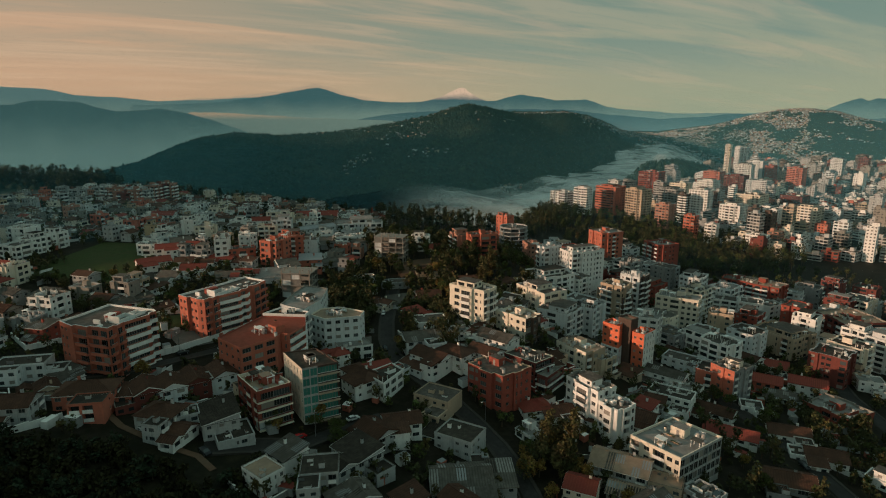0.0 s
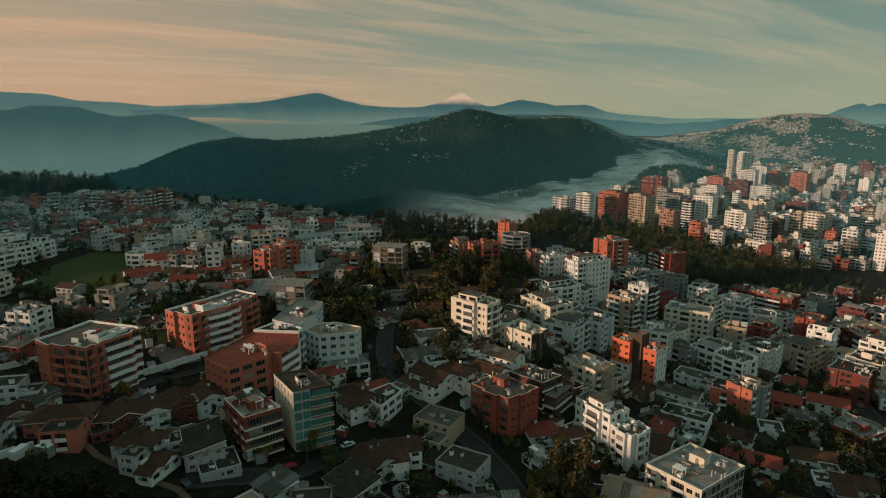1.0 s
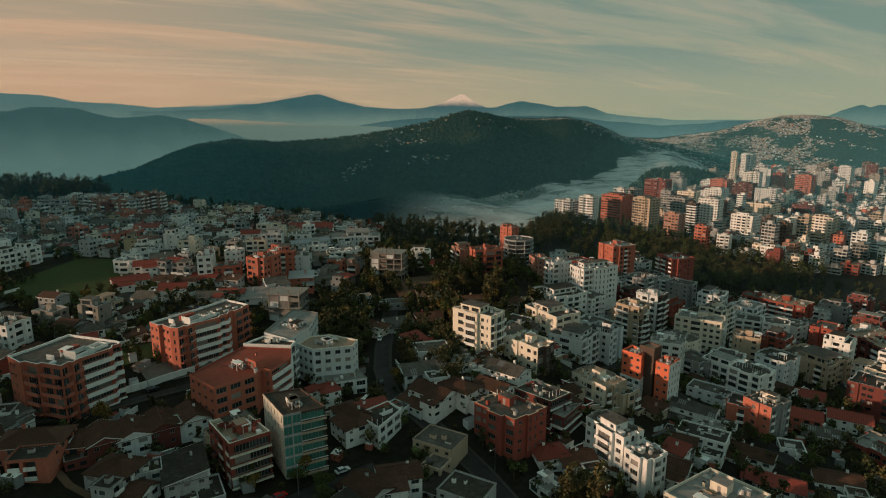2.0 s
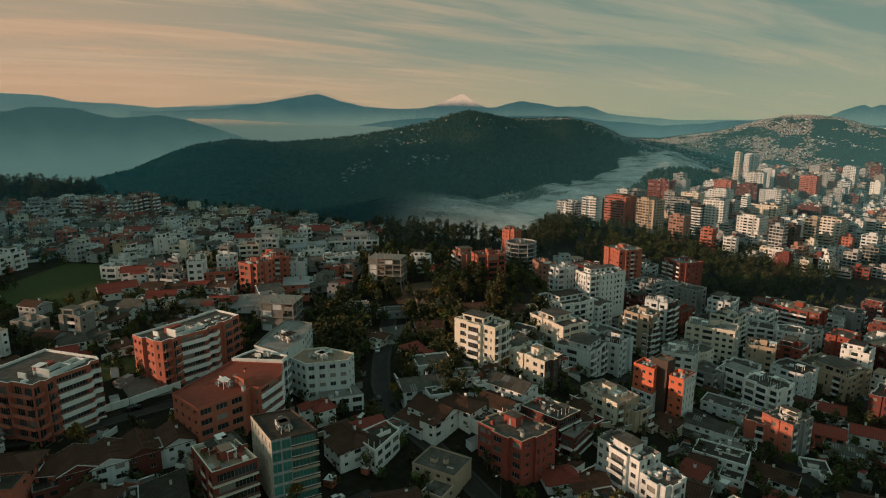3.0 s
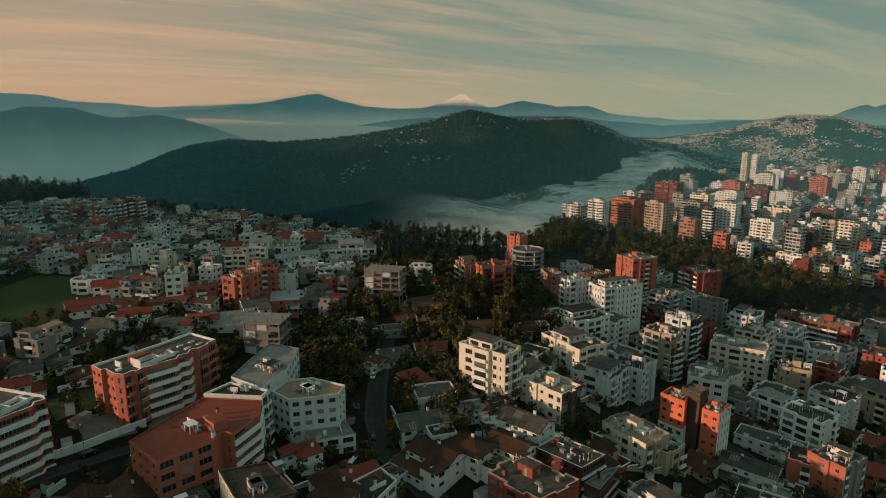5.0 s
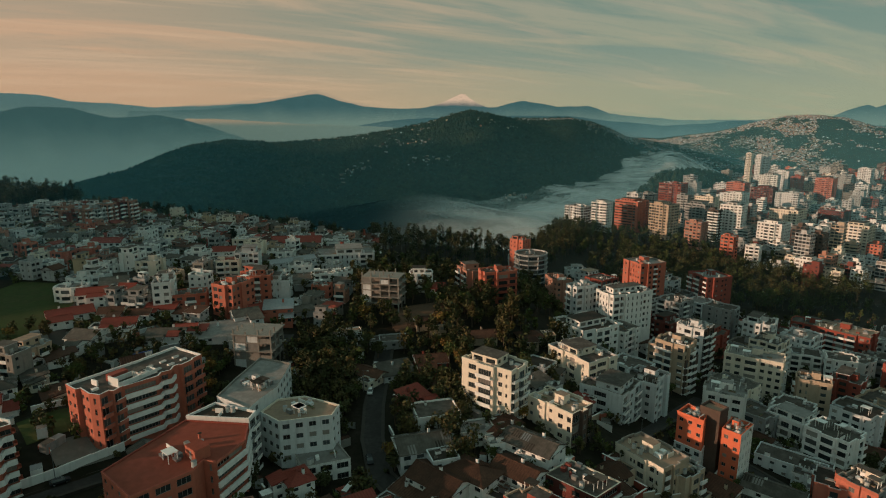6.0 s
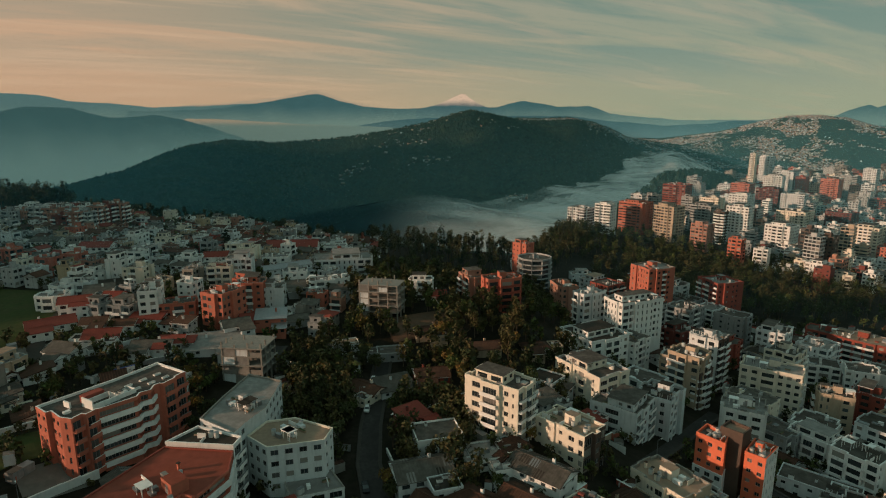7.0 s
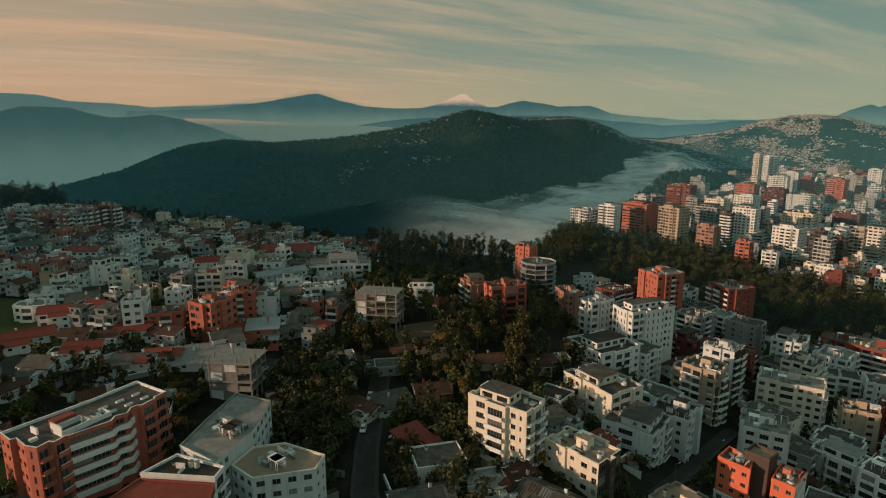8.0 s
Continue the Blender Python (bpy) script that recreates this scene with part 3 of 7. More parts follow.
def building(poly, roof, floors, wall_mat="white", styles="win", label="", roof_mat="roof", near=True, name="apartment_building", fh=3.0, parapet=0.9, clutter=3, tower=True, glass="glass", band="trim", first=0, coping=None, group="", base=None, seed=0, setback=False, keep=True, sides=None, bays=True, bands=None):
    """A flat-roofed block over the plan poly (counter-clockwise, world metres), its roof at that height, its walls carried down into the ground."""
    rng = random.Random(seed or int(abs(poly[0][0] * 31 + poly[0][1] * 17)) + floors)
    cx, cy = sum(p[0] for p in poly) / len(poly), sum(p[1] for p in poly) / len(poly)
    near = near and cy < 285
    gz = ground_at(cx, cy) if base is None else base
    low = min(gz, *(ground_at(*p) for p in poly)) - 0.6 if base is None else base
    ob = thing(name, cx, cy, gz, label, "building", group)
    if keep:
        FOOT.append((cx, cy, 0.5 * max(math.dist(p, (cx, cy)) for p in poly) + 2.5))
    coping = coping or rng.choice([wall_mat, wall_mat, "concrete", "weathered"])
    loc = [(x - cx, y - cy) for x, y in poly]
    corner, edge_a, edge_b = Vector(loc[0]), Vector(loc[1]) - Vector(loc[0]), Vector(loc[2]) - Vector(loc[1])
    if bays and len(loc) == 4:
        loc, styles, sides = jog(loc, [styles] if isinstance(styles, str) else styles, sides, rng)
    z_top = roof - gz
    z0 = z_top - floors * fh
    wall, glazing, edges = Shape(), Shape(), Shape()
    n = len(loc)
    if isinstance(styles, str):
        styles = [styles] * n
    for i in range(n):
        p, q = loc[i], loc[(i + 1) % n]
        face_mat = (sides or {}).get(i, wall_mat)
        facade(wall, glazing, p, q, z0, fh, floors, styles[i % len(styles)], face_mat, glass, ob, near, rng, (bands or {}).get(i, band), first, edges)
        if z0 > low - gz:
            wall.face([(*p, low - gz), (*q, low - gz), (*q, z0), (*p, z0)], face_mat)
    if not near:
        for f, mi in zip(edges.f, edges.m):
            glazing.face([edges.v[i] for i in f], edges.names[mi])
        edges = Shape()
    part("wall", wall, ob)
    if glazing.f:
        tagged(part("glazing", glazing, ob), kind="stuff")
    if edges.f:
        tagged(part("balcony_edging", edges, ob), kind="stuff")
    ro = Shape()
    ro.face([(x, y, z_top) for x, y in loc], roof_mat)
    part("roof", ro, ob)
    pa = Shape()
    t_in = inset(loc, 0.28)
    outw = inset(loc, -0.06)
    zt = z_top + parapet
    for i in range(n):
        j = (i + 1) % n
        pa.face([(*outw[i], z_top - 0.15), (*outw[j], z_top - 0.15), (*outw[j], zt), (*outw[i], zt)], (sides or {}).get(i, wall_mat))
        pa.face([(*outw[i], zt), (*outw[j], zt), (*t_in[j], zt), (*t_in[i], zt)], coping)
        pa.face([(*t_in[j], z_top), (*t_in[i], z_top), (*t_in[i], zt), (*t_in[j], zt)], coping)
    part("parapet", pa, ob)
    e = edge_a.normalized()
    span = min(edge_a.length, edge_b.length)
    nrm = Vector((-e.y, e.x))
    if setback:
        # a recessed top storey on part of the roof, with its own flat roof
        s, g2, ed2 = Shape(), Shape(), Shape()
        la, lb = edge_a.length, edge_b.length
        o = corner + e * la * rng.uniform(0.08, 0.34) + nrm * lb * 0.12
        wa, wb = la * rng.uniform(0.4, 0.58), lb * rng.uniform(0.55, 0.8)
        ring = [o, o + e * wa, o + e * wa + nrm * wb, o + nrm * wb]
        ring = [(v.x, v.y) for v in ring]
        for i in range(4):
            facade(s, g2, ring[i], ring[(i + 1) % 4], z_top, 2.7, 1, rng.choice(["wide", "win", "few"]), wall_mat, glass, ob, False, rng, band, 0, ed2)
        s.prism(inset(ring, -0.3), z_top + 2.7, z_top + 2.95, coping, roof_mat, True)
        for f, mi in zip(g2.f, g2.m):
            s.face([g2.v[i] for i in f], g2.names[mi])
        part("penthouse", s, ob)
    if tower:
        s = Shape()
        c = e * rng.uniform(-0.15, 0.15) * span + nrm * rng.uniform(-0.05, 0.22) * span
        s.box(c, e, (min(4.5, span * 0.34), min(3.6, span * 0.3)), z_top, z_top + 2.7, wall_mat, roof_mat)
        head = part("stair_tower", s, ob)
        if near:
            door = Shape()
            door.box(c + e * 0.2 - nrm * (min(3.6, span * 0.3) / 2 + 0.03), e, (0.9, 0.06), z_top + 0.02, z_top + 2.05, "frame")
            part("door", door, head)
    joined = Shape()
    la, lb = edge_a.length, edge_b.length
    mid = Vector((0, 0))
    for k in range(clutter * (5 if near else 4)):
        s = Shape()
        c = mid + e * rng.uniform(-0.4, 0.4) * min(la, 2 * span) + nrm * rng.uniform(-0.4, 0.4) * min(lb, 2 * span)
        kind = rng.random()
        if kind < 0.2:
            s.tube(c, 0.6, z_top, z_top + 1.4, "tank", 9)
            nm = "water_tank"
        elif kind < 0.45:
            s.box(c, e, (rng.uniform(0.8, 2.4), rng.uniform(0.7, 1.5)), z_top, z_top + rng.uniform(0.4, 1.2), rng.choice(["trim", "roof_pale", "metal", wall_mat]))
            nm = "roof_unit"
        elif kind < 0.58:
            s.box(c, e, (rng.uniform(1.5, 3.2), rng.uniform(1.0, 2.0)), z_top, z_top + 0.28, "frame", "glass_far")
            nm = "skylight"
        elif kind < 0.68:
            s.box(c, e, (0.55, 0.55), z_top, z_top + 1.7, wall_mat)
            nm = "chimney"
        elif kind < 0.82:
            way = e if rng.random() < 0.5 else nrm
            s.box(c, way, (rng.uniform(2, min(6, span * 0.5)), 0.16), z_top, z_top + rng.uniform(0.7, 1.6), rng.choice([wall_mat, "trim"]), "trim")
            nm = "roof_wall"
        elif kind < 0.92:
            s.box(c, e, (rng.uniform(1.0, 3.0), 0.6), z_top, z_top + 0.5, "roof_tan", "leaf")
            nm = "planter"
        else:
            for sx in (-1, 1):
                for sy in (-1, 1):
                    s.box(c + e * 1.3 * sx + nrm * 1.0 * sy, e, (0.14, 0.14), z_top, z_top + 2.3, "trim")
            s.box(c, e, (3.1, 2.5), z_top + 2.3, z_top + 2.42, rng.choice(["sheet", "trim", "roof_dark"]))
            nm = "pergola"
        if near:
            piece = part(nm, s, ob)
            if nm == "water_tank":
                lid = Shape()
                lid.tube(c, 0.64, z_top + 1.4, z_top + 1.55, "metal", 9, 0.2)
                part("lid", lid, piece)
            elif nm == "chimney":
                cap = Shape()
                cap.box(c, e, (0.8, 0.8), z_top + 1.7, z_top + 1.82, "roof_dark")
                part("cap", cap, piece)
        else:
            for f, mi in zip(s.f, s.m):
                joined.face([s.v[i] for i in f], s.names[mi])
    if joined.f:
        tagged(part("roof_clutter", joined, ob), kind="stuff")
    return ob


def open_frame(a, b, d, roof, floors, label, fh=3.0, closed=()):
    """A bare concrete frame: slabs on columns, with some bays walled in and broken starter columns on top."""
    rng = random.Random(int(abs(a[0] * 7 + b[1])))
    poly = rect(a, b, d)
    cx, cy = sum(p[0] for p in poly) / 4, sum(p[1] for p in poly) / 4
    gz = ground_at(cx, cy)
    ob = thing("unfinished_building", cx, cy, gz, label, "building")
    FOOT.append((cx, cy, 0.5 * math.dist(poly[0], poly[2]) + 2))
    o = Vector(poly[0]) - Vector((cx, cy))
    u, v = Vector(poly[1]) - Vector(poly[0]), Vector(poly[3]) - Vector(poly[0])
    la, lb = u.length, v.length
    u, v = u / la, v / lb
    na, nb = max(2, round(la / 4)), max(2, round(lb / 4))
    low = min(ground_at(*p) for p in poly) - gz - 0.6
    top = roof - gz
    levels = [top - fh * k for k in range(floors)][::-1]
    for i, z in enumerate(levels):
        s = Shape()
        g = 0.35 + (0.5 if i % 2 else 0.0)
        ring = [o - u * g - v * g, o + u * (la + g) - v * g, o + u * (la + g) + v * (lb + g), o - u * g + v * (lb + g)]
        s.prism([(p.x, p.y) for p in ring], z - 0.35, z, "concrete", bottom=True)
        part("slab", s, ob)
    for i in range(na + 1):
        for j in range(nb + 1):
            s = Shape()
            c = o + u * la * i / na + v * lb * j / nb
            s.box(c, u, (0.5, 0.5), low, top + rng.choice([0.02, 0.9, 1.8]), "concrete")
            part("column", s, ob)
    for k in range(floors):
        z1 = levels[k] - 0.35
        z0 = levels[k] - fh if k else low
        for i in range(na):
            for j, side in ((0, 0), (nb, 1)):
                if (i in closed and side == 0) or rng.random() < 0.15:
                    s = Shape()
                    c = o + u * la * (i + 0.5) / na + v * lb * j / nb
                    s.box(c, u, (la / na - 0.5, 0.2), z0, z1 if i in closed else z0 + (z1 - z0) * rng.uniform(0.35, 0.8), rng.choice(["pale", "concrete", "roof_pale"]))
                    part("infill_panel", s, ob)
        s = Shape()
        c = o + u * la * 0.5 + v * lb * 0.55
        s.box(c, u, (la * 0.45, lb * 0.3), z0, z1, "concrete")
        part("core_wall", s, ob)
    return ob


def rect(a, b, d):
    """Plan corners of a block: its long lit front from a to b, its depth d."""
    a, b = Vector(a), Vector(b)
    u = (b - a).normalized()
    n = Vector((-u.y, u.x)) * d
    return [tuple(a), tuple(b), tuple(b + n), tuple(a + n)]


def slope_face(s, rows, a, b, c, d, z0, z1, mat, ribbed, rng):
    """One roof slope from the eave a-b up to the ridge d-c; near ones have raised tile rows or sheet laps, and sheets are patched."""
    if not ribbed or math.dist(a, b) < 2:
        s.face([(*a, z0), (*b, z0), (*c, z1), (*d, z1)], mat)
        return
    lo0, lo1, hi0, hi1 = Vector((*a, z0)), Vector((*b, z0)), Vector((*d, z1)), Vector((*c, z1))

    def at(f, g):
        return lo0.lerp(lo1, f).lerp(hi0.lerp(hi1, f), g)

    length = math.dist(a, b)
    n = max(2, round(length / 2.6)) if mat in ("sheet", "roof_tan") else 1
    cuts = [0, 0.5, 1] if n > 1 else [0, 1]
    for i in range(n):
        for g0, g1 in zip(cuts[:-1], cuts[1:]):
            m = rng.choice([mat] * 6 + ["roof_pale", "roof_dark", "roof", "metal"]) if n > 1 else mat
            s.face([at(i / n, g0), at((i + 1) / n, g0), at((i + 1) / n, g1), at(i / n, g1)], m)
    k = max(3, round(length / 0.75))
    w, up_ = 0.13 / length, Vector((0, 0, 0.07))
    for i in range(k):
        f = (i + 0.5) / k
        p0, p1, q0, q1 = at(f - w, 0), at(f + w, 0), at(f - w, 0.99), at(f + w, 0.99)
        rows.face([p0 + up_, p1 + up_, q1 + up_, q0 + up_], mat)
        rows.face([p0, p0 + up_, q0 + up_, q0], mat)
        rows.face([p1 + up_, p1, q1, q1 + up_], mat)


def house(x, y, turn, w, d, floors=2, wall_mat="white", roof="tile", kind="hip", label="", near=True, seed=0, group="", pitch=0.42, fh=2.6, base=None):
    """A house with a pitched or lean-to roof that overhangs its walls, and as a rule a lower wing."""
    rng = random.Random(seed or int(abs(x * 13 + y * 7)) + floors)
    gz = ground_at(x, y) if base is None else base
    ob = thing("house", x, y, gz, label, "house", group)
    FOOT.append((x, y, 0.42 * max(w, d) + 1.2))
    c, s_ = math.cos(radians(turn)), math.sin(radians(turn))
    volumes = [(0, 0, w, d, floors, kind)]
    if rng.random() < 0.8 and w > 6:
        ww, wd = w * rng.uniform(0.4, 0.6), d * rng.uniform(0.45, 0.7)
        volumes.append((rng.choice([-1, 1]) * (w - ww) / 2, -(d + wd) / 2 + 0.15, ww, wd, max(1, floors - rng.randint(0, 1)), rng.choice(["gable", "lean", "flat"]) if kind != "flat" else "flat"))
    if rng.random() < 0.45:
        ww = w * rng.uniform(0.3, 0.5)
        volumes.append((rng.choice([-1, 1]) * ((w + ww) / 2 - 0.15), rng.uniform(-0.15, 0.15) * d, ww, d * rng.uniform(0.5, 0.8), 1, rng.choice(["flat", "lean"])))
    all_wall, all_glass, all_roof, all_rows = Shape(), Shape(), Shape(), Shape()
    for n_vol, (ox, oy, w, d, floors, kind) in enumerate(volumes):

        def tr(a, b):
            a, b = a + ox, b + oy
            return (a * c - b * s_, a * s_ + b * c)

        hx, hy = w / 2, d / 2
        loc = [tr(-hx, -hy), tr(hx, -hy), tr(hx, hy), tr(-hx, hy)]
        top = floors * fh - 0.012 * n_vol
        low = min(ground_at(x + p[0], y + p[1]) for p in loc) - gz - 0.8
        wall, glazing, edges = (Shape(), Shape(), Shape()) if near else (all_wall, all_glass, all_glass)
        for i in range(4):
            p, q = loc[i], loc[(i + 1) % 4]
            facade(wall, glazing, p, q, 0, fh, floors, rng.choice(["few", "mix", "win"] if near else ["few", "few", "small", "win"]), wall_mat, "glass", ob, near and n_vol == 0, rng, "trim", 0, edges)
            wall.face([(*p, low), (*q, low), (*q, 0), (*p, 0)], wall_mat)
        o = 0.45
        ex, ey = hx + o, hy + o
        rs = Shape() if near else all_roof
        board = rng.choice(["trim", roof, roof]) if roof[:4] != "roof" else "trim"
        th = 0.16
        eave = [tr(-ex, -ey), tr(ex, -ey), tr(ex, ey), tr(-ex, ey)]
        if kind == "flat":
            up = 0.5
            cope = rng.choice([wall_mat, "concrete", "weathered", "sheet"])
            ring, inner = inset(loc, -0.05), inset(loc, 0.22)
            for i in range(4):
                j = (i + 1) % 4
                rs.face([(*ring[i], top - 0.1), (*ring[j], top - 0.1), (*ring[j], top + up), (*ring[i], top + up)], wall_mat)
                rs.face([(*ring[i], top + up), (*ring[j], top + up), (*inner[j], top + up), (*inner[i], top + up)], cope)
                rs.face([(*inner[j], top), (*inner[i], top), (*inner[i], top + up), (*inner[j], top + up)], wall_mat)
            rs.face([(*v, top) for v in loc], roof if roof.startswith("roof") else "roof_dark")
            for k in range(rng.randint(1, 4)):
                cc = tr(rng.uniform(-0.7, 0.7) * hx, rng.uniform(-0.7, 0.7) * hy)
                rs.box(cc, (c, s_), (rng.uniform(0.5, 2.0), rng.uniform(0.5, 1.4)), top, top + rng.uniform(0.4, 1.4), rng.choice(["trim", "tank", wall_mat, "metal"]), roof)
        else:
            rise = pitch * ey * (0.8 if kind == "lean" else 1)
            if kind == "hip":
                k = max(ex - ey, 0.4)
                ridge = [tr(-k, 0), tr(k, 0)]
            elif kind == "gable":
                ridge = [tr(-ex, 0), tr(ex, 0)]
            else:
                ridge = [tr(-ex, ey), tr(ex, ey)]
            a, b, cc, dd = eave
            r0, r1 = ridge
            zt = top + rise
            slope_face(rs, all_rows, a, b, r1, r0, top, zt, roof, y < 262, rng)
            if kind != "lean":
                slope_face(rs, all_rows, cc, dd, r0, r1, top, zt, roof, y < 262, rng)
            if kind == "hip":
                rs.face([(*b, top), (*cc, top), (*r1, zt)], roof)
                rs.face([(*dd, top), (*a, top), (*r0, zt)], roof)
            else:
                for pa, pb, pr in ((b, cc, r1), (dd, a, r0)):
                    # white barge boards along the gable ends
                    ends = ((pa, top), (pr, zt)), ((pr, zt), (pb, top))
                    for (v0, h0), (v1, h1) in ends:
                        rs.face([(*v0, h0 - 0.22), (*v1, h1 - 0.22), (*v1, h1 + 0.06), (*v0, h0 + 0.06)], board)
            for i in range(4):
                p, q = eave[i], eave[(i + 1) % 4]
                if kind == "lean" and i == 2:
                    continue
                rs.face([(*p, top - th), (*q, top - th), (*q, top), (*p, top)], board if i in (0, 2) else roof)
            rs.face([(*p, top - th) for p in reversed(eave)], "trim")
            if kind == "gable":
                for sx in (-hx, hx):
                    g = [tr(sx, -hy), tr(sx, hy), tr(sx, 0)]
                    wall.face([(*g[0], top), (*g[1], top), (*g[2], top + rise * hy / ey)], wall_mat)
            elif kind == "lean":
                z2 = top + rise
                wall.face([(*loc[2], top), (*loc[3], top), (*loc[3], z2 - 0.1), (*loc[2], z2 - 0.1)], wall_mat)
                for i, j in ((1, 2), (0, 3)):
                    wall.face([(*loc[i], top), (*loc[j], top), (*loc[j], z2 - 0.25)], wall_mat)
            if kind != "lean":
                mid = ((r0[0] + r1[0]) / 2, (r0[1] + r1[1]) / 2)
                rs.box(mid, (c, s_), (max(0.4, math.dist(r0, r1)), 0.3), zt - 0.08, zt + 0.1, roof)
            if n_vol == 0:
                ch = Shape() if near else all_roof
                cp = tr(rng.uniform(-0.5, 0.5) * hx, rng.uniform(0.1, 0.4) * hy)
                ch.box(cp, (c, s_), (0.7, 0.6), top, top + rise + 0.8, wall_mat, "roof_dark")
                if near:
                    part("chimney", ch, ob)
        if not near:
            continue
        part("wall", wall, ob)
        for f, mi in zip(edges.f, edges.m):
            glazing.face([edges.v[i] for i in f], edges.names[mi])
        if glazing.f:
            tagged(part("glazing", glazing, ob), kind="stuff")
        part("roof", rs, ob)
    if all_rows.f:
        tagged(part("corrugation", all_rows, ob), kind="stuff")
    if not near:
        part("wall", all_wall, ob)
        part("roof", all_roof, ob)
        if all_glass.f:
            tagged(part("glazing", all_glass, ob), kind="stuff")
    return ob


def far_block(s, poly, roof, floors, wall_mat, style, roof_mat, rng, fh=3.0):
    """A block of the distant town, built into one shared mesh."""
    low = min(ground_at(*p) for p in poly) - 1.0
    z0 = roof - floors * fh
    n = len(poly)
    for i in range(n):
        p, q = poly[i], poly[(i + 1) % n]
        facade(s, s, p, q, z0, fh, floors, style, wall_mat, "glass", None, False, rng, "trim", 0, s, 0)
        if z0 > low:
            s.face([(*p, low), (*q, low), (*q, z0), (*p, z0)], wall_mat)
    s.face([(x, y, roof - 0.5) for x, y in poly], roof_mat)
    u = (Vector(poly[1]) - Vector(poly[0])).normalized()
    c = sum((Vector(p) for p in poly), Vector((0, 0))) / n
    s.box(c + u * rng.uniform(-3, 3), u, (rng.uniform(3, 6), rng.uniform(3, 5)), roof - 0.5, roof + 2.6, wall_mat, roof_mat)

# ---- roads, yards and walls ----
ROAD_POINTS = []


def along(points, step=3.0):
    out = []
    for (ax, ay), (bx, by) in zip(points[:-1], points[1:]):
        n = max(1, int(math.dist((ax, ay), (bx, by)) / step))
        out += [(ax + (bx - ax) * i / n, ay + (by - ay) * i / n) for i in range(n)]
    return out + [points[-1]]


def strip(name, label, points, width, mat, lift=0.22, kerb=True):
    """A road draped over the ground, with pavements as real steps along it."""
    pts = along(points)
    ROAD_POINTS.extend(pts[::2])
    ob = new(name)
    tagged(ob, label, "road", kind="structure")

    def ribbon(o0, o1, up_, m, nm):
        s = Shape()
        prev = None
        for i, p in enumerate(pts):
            a, b = Vector(pts[max(0, i - 1)]), Vector(pts[min(len(pts) - 1, i + 1)])
            u = (b - a).normalized()
            n = Vector((-u.y, u.x))
            z = ground_at(*p) + up_
            row = [(p[0] + n.x * o0, p[1] + n.y * o0), (p[0] + n.x * o1, p[1] + n.y * o1)]
            row = [(*row[0], z), (*row[1], z), (*row[1], z - 0.8), (*row[0], z - 0.8)]
            if prev:
                s.face([prev[0], row[0], row[1], prev[1]][::-1], m)
                s.face([prev[1], row[1], row[2], prev[2]][::-1], m)
                s.face([prev[3], row[3], row[0], prev[0]][::-1], m)
            prev = row
        part(nm, s, ob)

    ribbon(-width / 2, width / 2, lift, mat, "carriageway")
    if kerb:
        ribbon(width / 2, width / 2 + 1.0, lift + 0.15, "paving", "pavement")
        ribbon(-width / 2 - 1.0, -width / 2, lift + 0.15, "paving", "pavement")
    return ob


strip("road", "dark asphalt street curving between the houses", [(-25.8, 300), (-25.8, 273.8), (-25.2, 250.5), (-23.4, 230.9), (-19.3, 214.8), (-10.2, 202.8), (1.2, 189.7), (10.4, 177.1), (16.9, 166.0), (21.0, 155.6), (23.6, 144.5), (26, 120)], 5.0, "asphalt")
strip("road", "dark side street beside the white blocks", [(50.7, 238.8), (72.4, 265.0), (86.0, 281.0), (100.0, 296.2)], 6, "asphalt")
strip("road", "dark asphalt street between low houses", [(91.9, 245.2), (103.5, 229.8), (112.3, 213.0), (116.4, 199.3), (120.1, 183.6), (122.1, 165.3), (124, 140)], 6, "asphalt")
strip("road", "dark asphalt street between dark brick blocks", [(186, 300), (183.0, 276.8), (180.1, 250.6), (175.3, 235.7), (170, 190)], 7, "asphalt")
strip("road", "narrow street behind a white garden wall", [(-140, 166), (-123.0, 176.2), (-103.8, 188.5), (-93.1, 199.8), (-84.4, 208.0), (-72, 250), (-66, 300)], 5, "asphalt")
strip("road", "street with parked cars", [(-66, 147), (-56.4, 150.4), (-42.9, 153.6), (-32.0, 165.4), (-20, 176)], 6, "asphalt")
strip("road", "grey lane climbing through the hillside quarter", [(-140, 272), (-148.8, 286.5), (-157.0, 320.2), (-168.8, 362.8)], 6, "paving", kerb=False)
strip("path", "reddish earth path along the scrub", [(-104, 163), (-99.9, 159.8), (-91.4, 152.9), (-82.4, 148.9), (-73.0, 145.2), (-66.1, 143.2), (-60, 138)], 1.8, "earth", kerb=False)


def patch(name, label, cx, cy, w, d, turn, mat, lift=0.18):
    """A level-cut yard or lawn that follows the ground."""
    s = Shape()
    c, sn = math.cos(radians(turn)), math.sin(radians(turn))
    nx, ny = max(2, int(w / 3)), max(2, int(d / 3))

    def pt(i, j):
        a, b = (i / nx - 0.5) * w, (j / ny - 0.5) * d
        x, y = cx + a * c - b * sn, cy + a * sn + b * c
        return (x, y, ground_at(x, y) + lift)

    for i in range(nx):
        for j in range(ny):
            s.face([pt(i, j), pt(i + 1, j), pt(i + 1, j + 1), pt(i, j + 1)], mat)
    return tagged(new(name, s.mesh(name)), label, "ground", kind="structure")


